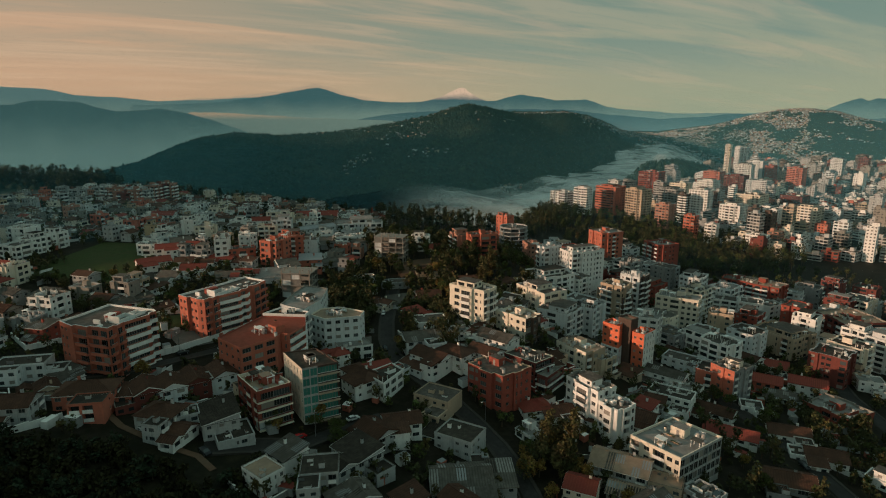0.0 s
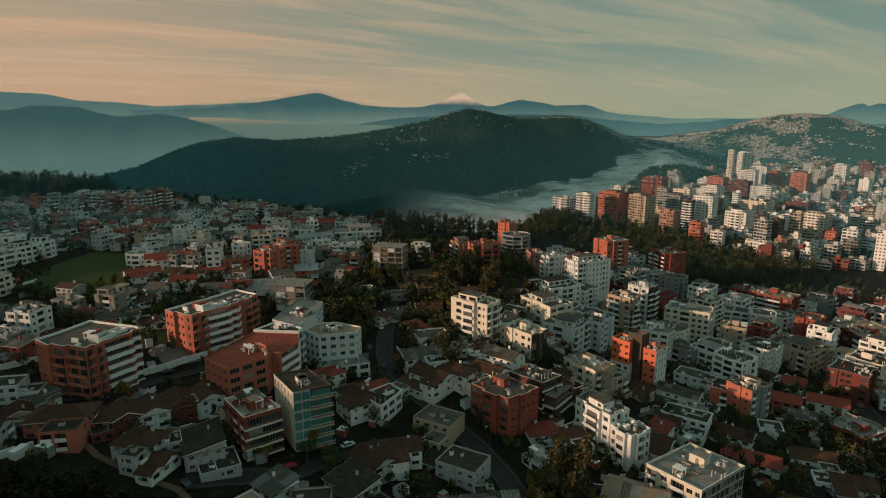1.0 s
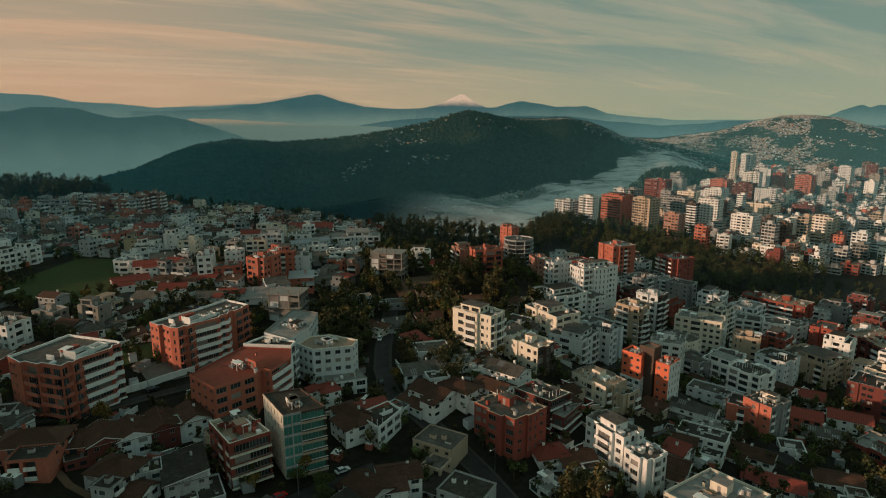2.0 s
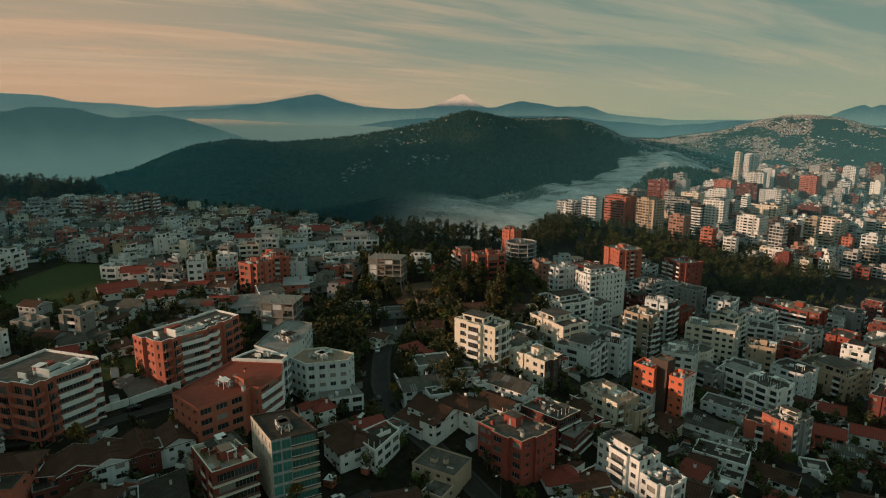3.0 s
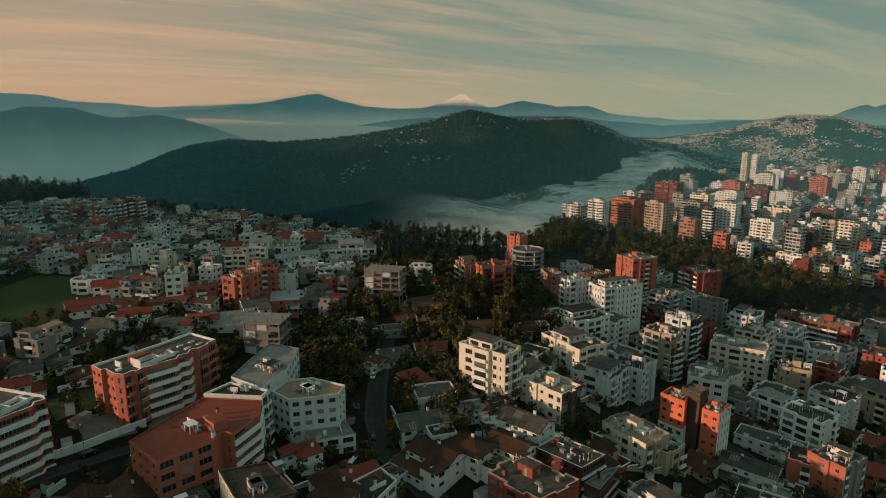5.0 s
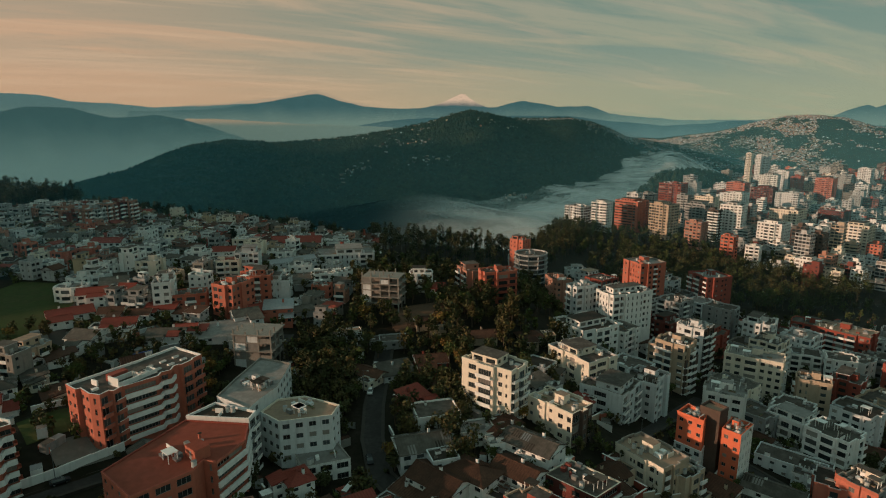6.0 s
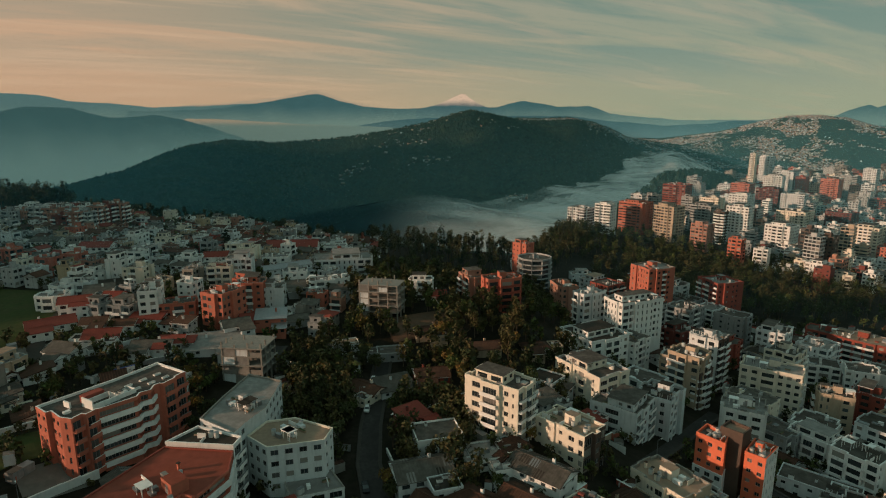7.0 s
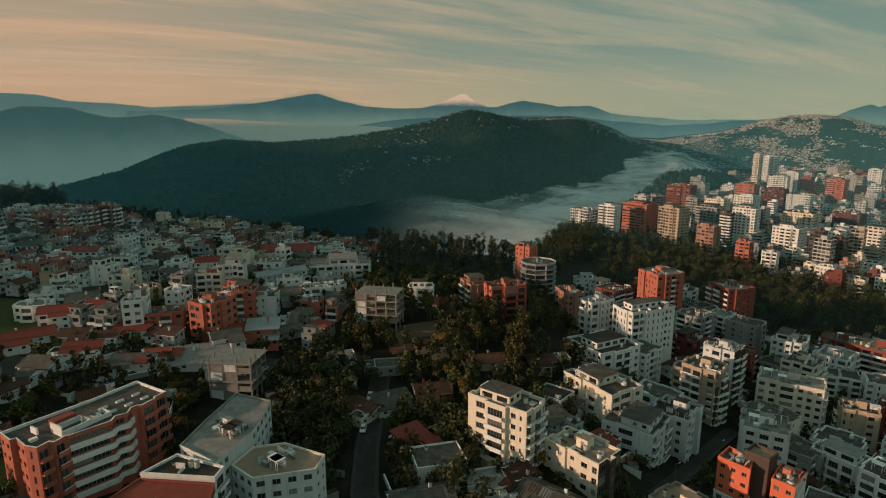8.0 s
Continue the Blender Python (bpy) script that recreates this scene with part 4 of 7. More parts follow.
patch("lawn", "large green field on the hillside", -178, 305, 50, 66, -6, "lawn")
FOOT.append((-178, 290, 20))
FOOT.append((-180, 320, 21))
FOOT.append((-172, 296, 16))
FOOT.append((-190, 322, 20))
FOOT.append((-108, 222, 7))
FOOT.append((-96, 213, 6))
patch("lawn", "small lawn beside the brick blocks", -108, 222, 16, 13, 45, "lawn")
patch("courtyard", "pale paved courtyard with low wall", -96, 213, 13, 12, 45, "court")
patch("courtyard", "bare earth building yard", -12, 322, 30, 20, 20, "earth")
FOOT.append((-14, 320, 9))
patch("courtyard", "paved schoolyard of the low sheds", -132, 283, 36, 16, 30, "court")
patch("courtyard", "reddish sports court behind a wall", -6, 262, 20, 18, -30, "earth")


def garden_wall(points, height, mat, label):
    s = Shape()
    pts = along(points, 4)
    for p, q in zip(pts[:-1], pts[1:]):
        c = ((p[0] + q[0]) / 2, (p[1] + q[1]) / 2)
        u = (Vector(q) - Vector(p)).normalized()
        z = ground_at(*c)
        s.box(c, u, (math.dist(p, q) + 0.02, 0.3), z - 1.2, z + height, mat)
        s.box(c, u, (math.dist(p, q) + 0.02, 0.42), z + height, z + height + 0.1, "trim")
    return tagged(new("garden_wall", s.mesh("garden_wall")), label, "wall")


garden_wall([(-106.0, 193.5), (-96.5, 203.5), (-87.0, 216.5)], 2.2, "white", "long white garden wall along the street")
garden_wall([(-124.0, 180.0), (-111.5, 187.5)], 2.2, "white", "white garden wall along the street")
garden_wall([(-150, 163), (-125, 161), (-104, 165)], 1.6, "grey", "low grey wall above the scrub")
garden_wall([(-19, 196), (-11, 208), (-14, 222), (-19, 236)], 1.4, "grey", "curved grey garden wall along the street")
garden_wall([(8, 270), (-8, 256), (-16, 252)], 2.4, "redbrick", "reddish wall of the sports court")

# ---- the blocks that the flight passes ----
R = rect


def banded_block(front, ends, back, roof, floors, label, seed):
    """A brick block whose long front steps in and out: brick balcony bays at both ends, white balcony bands between."""
    a, b = Vector(ends[0]), Vector(ends[1])
    u = (b - a).normalized()
    out = Vector((u.y, -u.x))
    pts, styles, bands = [], [], {}
    for s, o, style, band in front:
        v = a + u * s + out * o
        if band:
            bands[len(pts)] = band
        pts.append((v.x, v.y))
        styles.append(style)
    for v, style in back:
        bands[len(pts)] = "brick"
        pts.append(v)
        styles.append(style)
    ob = building(pts, roof, floors, "brick", styles, label, "roof", seed=seed, clutter=2, tower=False, coping="trim", bands=bands, parapet=0.7)
    cx, cy = sum(p[0] for p in pts) / len(pts), sum(p[1] for p in pts) / len(pts)
    z = roof - ground_at(cx, cy)
    base = a - Vector((cx, cy))
    # a sunken white-walled roof court with a red stair head, and skylights along the roof
    for s, o, w, d, h, mat in ((9, -1.0, 6.5, 0.3, 1.3, "white"), (9, -5.2, 6.5, 0.3, 1.3, "white"), (5.8, -3.1, 0.3, 4.5, 2.4, "white"), (12.4, -3.1, 0.3, 4.5, 1.3, "white"), (14.8, -1.2, 4.6, 0.3, 1.1, "white"), (14.8, -4.6, 4.6, 0.3, 1.1, "white"), (17.0, -2.9, 0.3, 3.6, 1.1, "white"), (9.2, -7.0, 5.0, 2.2, 1.9, "redbrick"), (3.6, -8.0, 0.4, 2.6, 1.5, "white"), (1.8, -5.0, 1.6, 1.0, 0.6, "trim")):
        q = Shape()
        q.box(base + u * s + out * o, u, (w, d), z, z + h, mat, "trim" if mat == "white" else mat)
        part("roof_wall", q, ob)
    length = (b - a).length
    for k in range(6 if length > 25 else 2):
        q = Shape()
        q.box(base + u * (18.2 + (k // 2) * 4.2) + out * (-2.5 - 3.6 * (k % 2)), u, (1.9, 0.8), z, z + 0.45, "trim", "tank")
        part("skylight", q, ob)


FRONT = [(0, 0, "balc", "brick"), (2.7, -0.4, "blank", ""), (3.1, 0.8, "balc", "brick"), (5.9, 0.3, "blank", ""), (6.2, 0.7, "band", "trim"), (14.8, 2.6, "band", "trim"), (16.6, 1.2, "band", "trim")]
banded_block(FRONT + [(18.6, 2.2, "blank", "")], ((-107.7, 179.4), (-101.9, 198.4)), [((-102.0, 198.6), "balc"), ((-121.0, 204.5), "small"), ((-124.4, 193.5), "small"), ((-127.6, 186.4), "few"), ((-120.6, 181.6), "slit"), ((-120.0, 182.6), "balc"), ((-115.0, 180.6), "slit"), ((-114.6, 181.6), "balc")], 33.0, 6, "orange brick six-storey apartment block with white banded balconies", 5)
banded_block(FRONT + [(19.0, 2.2, "band", "trim"), (21.2, 0.4, "band", "trim"), (22.6, 0.6, "blank", ""), (23.0, 1.5, "balc", "brick"), (27.2, 1.0, "blank", ""), (27.6, 0.2, "balc", "brick"), (31.0, 0.0, "slit", "")], ((-90.4, 214.1), (-75.0, 241.5)), [((-86.0, 247.5), "small"), ((-92.0, 236.5), "small"), ((-102.9, 220.4), "few"), ((-98.4, 217.2), "slit"), ((-97.6, 218.0), "few"), ((-93.6, 214.9), "slit")], 31.6, 5, "long orange brick five-storey block with stepped white balcony bands", 9)
building([(-76.4, 189.0), (-65.8, 180.2), (-56.8, 189.7), (-56.3, 193.7), (-52.9, 192.7), (-49.7, 202.0), (-51.4, 209.8), (-67.9, 211.6)], 26.4, 5, "brick", ["few", "wide", "blank", "slit", "band", "band", "small", "small"], "orange-red brick apartment block with white balconies under a red-painted flat roof", "roof_red", coping="redbrick", parapet=0.35, seed=4, clutter=2, bays=False)
building([(-68.1, 212.6), (-51.7, 211.0), (-51.2, 215.1), (-63.5, 220.0)], 26.8, 5, "white", ["small", "balc", "small", "small"], "white block with a black felt roof beside a red-roofed one", "roof_dark", coping="white", parapet=0.6, seed=6, clutter=1, tower=False, bays=False)
building([(-63.7, 170.0), (-54.2, 158.6), (-45.8, 164.9), (-55.6, 175.3)], 21.0, 5, "redbrick", ["mix", "slabs", "win", "small"], "red-brown five-storey block with thin pale balcony slabs and roof terrace", "roof_tan", seed=3, clutter=5, coping="cream", bays=False, band="cream")
building([(-51.3, 178.0), (-42.4, 165.4), (-38.2, 167.6), (-32.4, 170.6), (-41.6, 181.6)], 25.6, 6, "cream", ["slit", "glass", "slabs", "small", "small"], "six-storey block with green glass corner and cream side wall", "roof_dark", sides={1: "weathered", 2: "brown", 3: "brown"}, glass="glass_green", seed=7, coping="brown", parapet=0.4, clutter=2, tower=False, bays=False, band="beige")
building([(-52.0, 221.0), (-45.6, 215.7), (-32.5, 219.2), (-31.5, 225.1), (-42.3, 230.4), (-49.4, 228.5)], 23.6, 4, "pale", ["win", "win", "small", "win", "win", "blank"], "pale grey four-storey block with a tan tiled roof terrace", "roof_tan", seed=2, clutter=2, tower=False, coping="cream", parapet=0.5)
building([(-64.4, 223.5), (-53.4, 216.4), (-52.3, 221.5), (-49.6, 229.0), (-50.0, 245.9), (-60.7, 250.2), (-63.1, 235.7)], 27.0, 5, "pale", ["small", "win", "blank", "win", "small", "mix", "win"], "pale grey five-storey block with chimneys on its roof", "roof_pale", seed=8, clutter=6, coping="concrete", parapet=0.5)
building([(-39.0, 210.2), (-27.1, 214.6), (-31.6, 222.0), (-43.3, 219.0)], 14.0, 2, "white", ["wide", "mix", "win", "win"], "white two-storey villa with a pale flat roof", "roof_pale", name="villa", tower=False, clutter=1, parapet=0.25, bays=False)
building([(-27.6, 191.6), (-19.9, 183.2), (-14.0, 194.7), (-18.6, 200.2)], 12.2, 2, "white", ["mix", "wide", "small", "small"], "white two-storey villa with round skylight and dark roof", "roof_dark", name="villa", tower=False, clutter=1, bays=False, parapet=0.6)
building([(8.8, 194.0), (19.9, 182.9), (30.7, 190.8), (19.4, 201.4)], 15.0, 4, "redbrick", ["mix", "few", "win", "win"], "orange-red brick four-storey block with a grey roof", "roof", seed=11, coping="beige", parapet=0.5, clutter=2)
building([(22.8, 210.1), (33.6, 200.0), (41.3, 206.3), (31.0, 216.4)], 12.4, 4, "darkbrick", ["win", "slabs", "win", "win"], "dark red brick block with a long flat roof", "roof", seed=12, tower=False, coping="cream", parapet=0.35, bays=False)
building([(34.2, 199.4), (37.4, 196.4), (45.4, 206.6), (42.0, 206.0)], 8.0, 3, "darkbrick", ["balc", "slabs", "win", "blank"], "dark brick annex with pale terraces", "roof_pale", seed=52, tower=False, clutter=1, bays=False)
building(R((43.7, 193.9), (51.5, 180.9), 8.5), 10.0, 4, "white", ["win", "small", "win", "win"], "white stepped four-storey apartment block with flat roofs", "roof", seed=13, setback=True, clutter=2)
building(R((51.7, 180.5), (56.0, 173.5), 8.5), 7.2, 3, "white", ["win", "balc", "win", "win"], "white three-storey end of a stepped block", "roof", seed=14, tower=False, clutter=2)
building([(57.1, 163.5), (67.6, 150.7), (84.6, 162.2), (74.2, 174.5)], 4.6, 4, "cream", ["mix", "glass", "win", "win"], "cream four-storey block with a white roof terrace and planting", "roof_pale", sides={1: "weathered"}, seed=15, clutter=4, bays=False, parapet=0.7)
building(R((47.0, 230.2), (55.9, 216.5), 11.0), 9.0, 4, "cream", ["small", "mix", "mix", "win"], "cream four-storey block with a tan stair tower", "roof_tan", sides={1: "beige"}, seed=16)
building(R((58.0, 224.0), (62.5, 217.5), 9.0), 5.5, 3, "beige", ["balc", "balc", "win", "win"], "beige three-storey block with long balconies", "roof_dark", seed=17, tower=False)
building([(68.9, 241.4), (74.2, 235.0), (78.0, 240.6), (74.1, 246.2)], 13.0, 3, "orange", ["few", "small", "win", "win"], "bright orange top of a six-storey tower with a roof garden", "roof", seed=18, clutter=3, bays=False, tower=False)
building([(68.6, 241.3), (74.1, 234.6), (78.3, 240.5), (74.2, 246.6)], 3.9, 3, "pale", ["win", "small", "win", "win"], "pale lower floors under an orange tower", "roof", seed=53, clutter=0, bays=False, tower=False, parapet=0.1, keep=False)
building([(75.0, 240.0), (79.1, 235.6), (83.0, 238.6), (79.4, 243.6)], 15.6, 7, "brown", ["blank", "blank", "blank", "blank"], "dark brown lift shaft tower with no windows", "roof_tan", seed=19, clutter=0, tower=False, name="lift_tower", bays=False)
building([(79.6, 234.6), (83.2, 230.4), (90.0, 236.8), (85.7, 241.4)], 11.0, 6, "orange", ["few", "slit", "win", "win"], "bright orange six-storey block with a white side wall", "roof_pale", sides={1: "white"}, seed=20, clutter=3, band="white", bays=False)
building(R((2.9, 246.6), (17.0, 235.6), 9.5), 28.4, 6, "cream", ["mix", "balc", "small", "small"], "cream six-storey apartment block lit by the low sun", "roof", seed=21, setback=True, clutter=3)
building(R((22.7, 240.6), (33.7, 228.4), 9.8), 18.6, 4, "cream", ["small", "glass", "win", "win"], "cream four-storey block with a dark glazed side", "roof_tan", sides={1: "brown"}, seed=22, clutter=4)
building(R((44.0, 263.5), (56.0, 253.7), 14.5), 12.0, 5, "pale", ["small", "balc", "win", "win"], "pale grey five-storey block with planted roof terraces", "roof", seed=23, setback=True, clutter=5)
building(R((61.5, 272.0), (70.5, 264.0), 13.0), 11.0, 5, "pale", ["win", "mix", "mix", "win"], "pale five-storey block with a dark flat roof", "roof_dark", seed=24)
building(R((37.1, 287.1), (48.2, 268.5), 14.0), 17.0, 5, "cream", ["mix", "wide", "win", "win"], "cream five-storey block with stepped roof terraces", "roof", seed=25, setback=True)
building(R((46.7, 328.6), (56.3, 310.6), 20.0), 13.5, 4, "white", ["win", "mix", "mix", "win"], "white four-storey block with folded white roofs", "roof_dark", seed=26, setback=True)
building(R((100.6, 323.7), (108.7, 314.7), 10.5), 12.5, 7, "pale", ["small", "balc", "win", "win"], "white seven-storey tower with a brown glazed side", "roof_pale", sides={1: "brown"}, seed=27, clutter=4)
building(R((84.5, 305.0), (93.0, 296.0), 11.0), 12.5, 6, "beige", ["balc", "mix", "mix", "win"], "tan brick six-storey block with white balconies", "roof", seed=28)
building(R((117.2, 312.4), (135.9, 300.6), 12.0), 3.4, 6, "cream", ["win", "balc", "win", "win"], "cream six-storey block with a sloping parapet", "roof_pale", seed=29)
building(R((90.7, 270.3), (101.4, 264.2), 13.4), 6.0, 5, "white", ["win", "glass", "win", "win"], "white five-storey block with a curved glazed corner", "roof_pale", seed=30)
building(R((114.8, 272.9), (124.4, 258.3), 9.5), -3.0, 4, "white", ["mix", "win", "small", "win"], "white four-storey apartment block with a stair tower", "roof_pale", seed=31, setback=True)
building(R((140.3, 296.4), (150.5, 291.1), 9.0), -1.5, 7, "beige", ["slit", "blank", "win", "win"], "beige seven-storey tower with narrow windows", "roof", seed=32)
building(R((162.5, 294.8), (173.2, 274.7), 19.0), -8.4, 5, "beige", ["mix", "win", "win", "win"], "beige five-storey long apartment block", "roof", seed=33, setback=True, clutter=6)
building(R((110.7, 227.9), (116.0, 218.5), 12.0), 0.0, 4, "cream", ["small", "mix", "mix", "win"], "orange four-storey block with a grey side", "roof", sides={0: "brick", 1: "grey"}, seed=34)
building([(144.9, 219.0), (152.5, 203.2), (166.8, 209.0), (158.0, 226.0)], -12.4, 2, "redbrick", ["mix", "mix", "win", "win"], "red brick two-storey villa with white roof edge", "roof_pale", seed=35, name="villa")
building(R((211.1, 320.8), (213.3, 297.4), 25.0), -8.4, 7, "darkbrick", ["band", "band", "win", "win"], "dark red seven-storey block with white balcony bands", "roof_tan", seed=36, clutter=6)
building(R((-98.4, 309.8), (-88.7, 306.3), 14.0), 34.4, 4, "brick", ["mix", "win", "win", "win"], "orange four-storey block with a plain front", "roof", seed=37)
building(R((-121.5, 306.6), (-114.9, 308.7), 18.0), 35.4, 4, "white", ["win", "mix", "mix", "win"], "white four-storey apartment house", "roof", seed=38)
building(R((14.0, 350.3), (16.7, 341.3), 16.0), 31.0, 6, "brick", ["win", "balc", "win", "win"], "orange brick six-storey tower with white balconies", "roof", seed=39, band="redbrick")
building(R((57.4, 354.0), (61.0, 347.0), 13.0), 22.5, 6, "pale", ["win", "mix", "mix", "win"], "pale six-storey block with gridded windows", "roof_pale", seed=40)
building(R((70.5, 347.6), (75.5, 335.9), 23.0), 21.6, 6, "white", ["mix", "mix", "win", "win"], "white six-storey block with dark roof terraces", "roof", seed=41, setback=True, clutter=6)
building(R((150.0, 432.0), (154.3, 414.8), 17.5), 9.0, 7, "redbrick", ["balc", "small", "win", "win"], "red brick seven-storey curved block among trees", "roof_pale", seed=42)
building(R((149.8, 361.9), (159.2, 353.2), 15.0), 1.0, 6, "pale", ["win", "balc", "win", "win"], "pale six-storey block with roof frames", "roof", seed=43, setback=True)
building([(56 + 11 * math.cos(a), 461 + 11 * math.sin(a)) for a in [2 * math.pi * k / 10 for k in range(10)]], 14.5, 8, "grey", "slabs", "grey eight-storey round tower with pale balcony slabs", "roof", seed=44, band="weathered", clutter=2)
building(R((44.0, 482.0), (52.0, 474.0), 9.0), 20.0, 9, "brick", ["small", "small", "win", "win"], "orange brick tower beside a pale one", "roof", seed=45, setback=True)
building(R((54.2, 394.5), (57.7, 380.1), 9.3), 16.6, 4, "pink", ["win", "mix", "mix", "win"], "pink-brown four-storey block with flat roof", "roof", seed=46)
open_frame((-38.6, 327.0), (-22.5, 323.5), 10.0, 33.8, 5, "unfinished bare concrete frame building with open floors", 2.9, closed=(0,))
open_frame((-77.0, 272.5), (-63.5, 271.0), 11.0, 27.2, 4, "bare concrete shell with open floors and pale side walls", closed=(0, 1))
building(R((106.1, 422.5), (111.8, 407.5), 18.0), 19.0, 8, "brick", ["small", "mix", "mix", "win"], "orange brick eight-storey tower with a pale roof", "roof_pale", seed=48)



def block(x, y, turn, w, d, floors, wall_mat, roof_mat, label, near=False):
    """A plain flat-roofed house, by its middle and size."""
    c, s = math.cos(radians(turn)), math.sin(radians(turn))
    p = (x - c * w / 2 + s * d / 2, y - s * w / 2 - c * d / 2)
    q = (x + c * w / 2 + s * d / 2, y + s * w / 2 - c * d / 2)
    mix = random.Random(int(abs(x * 7 + y * 3)))
    return building(R(p, q, d), ground_at(x, y) + floors * 2.8, floors, wall_mat, [mix.choice(["few", "few", "mix", "mix", "wide", "balc", "small"]) for _ in range(4)], label, roof_mat, near=near, name="town_building", fh=2.8, parapet=0.6, clutter=mix.randint(1, 3), tower=mix.random() < 0.3, setback=mix.random() < 0.3)


def terrace_block(x, y, turn, w, d, floors, wall_mat):
    """One stepped unit of the long terrace on the hillside."""
    c, s = math.cos(radians(turn)), math.sin(radians(turn))
    p = (x - c * w / 2 + s * d / 2, y - s * w / 2 - c * d / 2)
    q = (x + c * w / 2 + s * d / 2, y + s * w / 2 - c * d / 2)
    building(R(p, q, d), ground_at(x, y) + floors * 2.8, floors, wall_mat, ["balc", "balc", "win", "win"], f"{storeys(floors)} {M[wall_mat].name.replace('_', ' ')} terrace block with white balconies", "roof", near=False, name="terrace_building", fh=2.8, parapet=0.5, tower=True, clutter=2, group="terrace on the hillside")


# ---- houses between the blocks, and the hillside quarter ----
# several of the nearest white houses take grey walls: their shade put into colour
house(-118.9, 151.9, 8, 9.4, 9.0, 2, "weathered", "tile", "gable", "white house with a dark tiled gable roof", near=True)
house(-106.1, 163.4, 10, 16.1, 10.0, 2, "brick", "tile", "hip", "orange brick house with white parapets and tiled roof", near=True)
house(-133.7, 175.8, 12, 15.0, 8.0, 2, "pale", "roof_dark", "flat", "long pale house with flat dark roofs", near=True)
house(-121.5, 175.5, -30, 10.7, 8.0, 1, "white", "sheet", "lean", "low white house with grey sheet roof", near=True)
house(-91.1, 167.8, -55, 11.1, 8.0, 2, "darkbrick", "tile", "gable", "dark brick terraced house with brown tiled roof", near=True)
house(-85.6, 171.6, -55, 11.3, 8.0, 2, "pale", "tile", "gable", "terraced house with brown tiled roof", near=True)
house(-80.3, 177.0, -55, 11.7, 8.0, 2, "darkbrick", "tile", "gable", "dark brick terraced house with brown tiled roof", near=True)
house(-73.3, 182.0, -55, 10.7, 8.0, 2, "pale", "tile", "gable", "pale terraced house with brown tiled roof", near=False)
house(-80.8, 155.4, -12, 11.2, 9.0, 2, "weathered", "tile", "hip", "white house with brown hipped tile roof", near=True)
house(-75.3, 151.3, -14, 9.6, 7.0, 1, "white", "tile", "gable", "low white house with brown tiled roof", near=True)
house(-65.9, 158.4, -62, 13.9, 10.0, 2, "weathered", "roof_dark", "lean", "white house with an olive lean-to roof", near=True)
house(-58.3, 154.5, -60, 10.2, 6.0, 1, "weathered", "roof_dark", "flat", "low white garage with flat roof", near=True)
house(-45.7, 134.3, -40, 8.5, 7.0, 2, "white", "roof_tan", "flat", "white stepped house with roof terraces", near=True)
house(-42.1, 143.6, -40, 8.2, 8.0, 2, "white", "sheet", "lean", "white house with a grey sheet roof", near=True)
house(-31.5, 135.1, 8, 9.6, 9.0, 3, "weathered", "roof_dark", "flat", "white three-storey house with recessed balconies", near=True)
house(-23.9, 148.5, -45, 12.0, 9.0, 2, "weathered", "roof_dark", "lean", "white house with olive sloping roof and chimneys", near=True)
house(-20.0, 160.2, -45, 11.0, 8.0, 2, "weathered", "tile", "gable", "white house with dark tiled roof", near=True)
house(-12.9, 167.2, 14, 11.4, 8.0, 2, "white", "tile", "gable", "long white house with reddish tiled roof", near=True)
house(-1.7, 184.0, -30, 13.1, 10.0, 2, "beige", "roof", "flat", "beige two-storey house with grey flat roof", near=False)
house(5.3, 163.8, -30, 12.5, 10.0, 2, "weathered", "roof_dark", "flat", "white house with dark flat roof and red band", near=True)
house(4.8, 144.8, 5, 16.6, 14.0, 1, "grey", "sheet", "gable", "long shed with grey corrugated sheet roof", near=True)
house(10.8, 153.5, 5, 5.4, 7.0, 1, "pale", "metal", "flat", "low shed with a steel roof", near=True)
house(31.3, 186.6, 15, 10.2, 8.0, 1, "white", "tile_red", "hip", "white pavilion with bright red hipped roof", near=False)
house(38.8, 185.3, 15, 11.0, 8.0, 1, "white", "tile", "gable", "low white house with dark tiled roof", near=False)
house(52.9, 157.3, -28, 16.5, 11.0, 2, "weathered", "roof_tan", "gable", "white gabled house with a tan roof", near=True)
house(38.2, 144.5, -25, 8.4, 8.0, 2, "cream", "tile_red", "gable", "cream house with red tiled roof", near=True)
house(63.9, 150.3, -28, 9.0, 7.0, 2, "beige", "roof_tan", "flat", "beige house with glazed roof lantern", near=True)
house(102.9, 187.8, -30, 13.3, 8.0, 1, "white", "tile_red", "gable", "white house with red tiled roof", near=False)
house(124.6, 194.0, -20, 13.6, 9.0, 1, "white", "tile", "gable", "white house with brown tiled roof", near=False)
house(129.1, 179.9, -20, 12.6, 9.0, 1, "white", "tile", "gable", "white house with brown tiled gables", near=False)
house(106.6, 162.7, -20, 14.5, 10.0, 1, "grey", "tile", "gable", "long low house with dark tiled roof", near=True)
house(102.2, 204.0, -40, 14.1, 8.0, 1, "white", "tile", "gable", "low house with dark roof among trees", near=False)
house(87.1, 207.4, -35, 15.6, 9.0, 2, "white", "roof_dark", "flat", "white two-storey house with flat roof", near=False)
house(67.2, 186.0, -35, 12.0, 9.0, 2, "white", "tile", "gable", "white house with dark gabled roof", near=False)
house(53.4, 184.8, -35, 9.9, 8.0, 1, "pale", "tile", "gable", "low pale house with dark roof", near=False)
house(109.6, 246.1, -40, 21.2, 9.0, 2, "pale", "roof", "flat", "pale two-storey house with roof terraces", near=False)
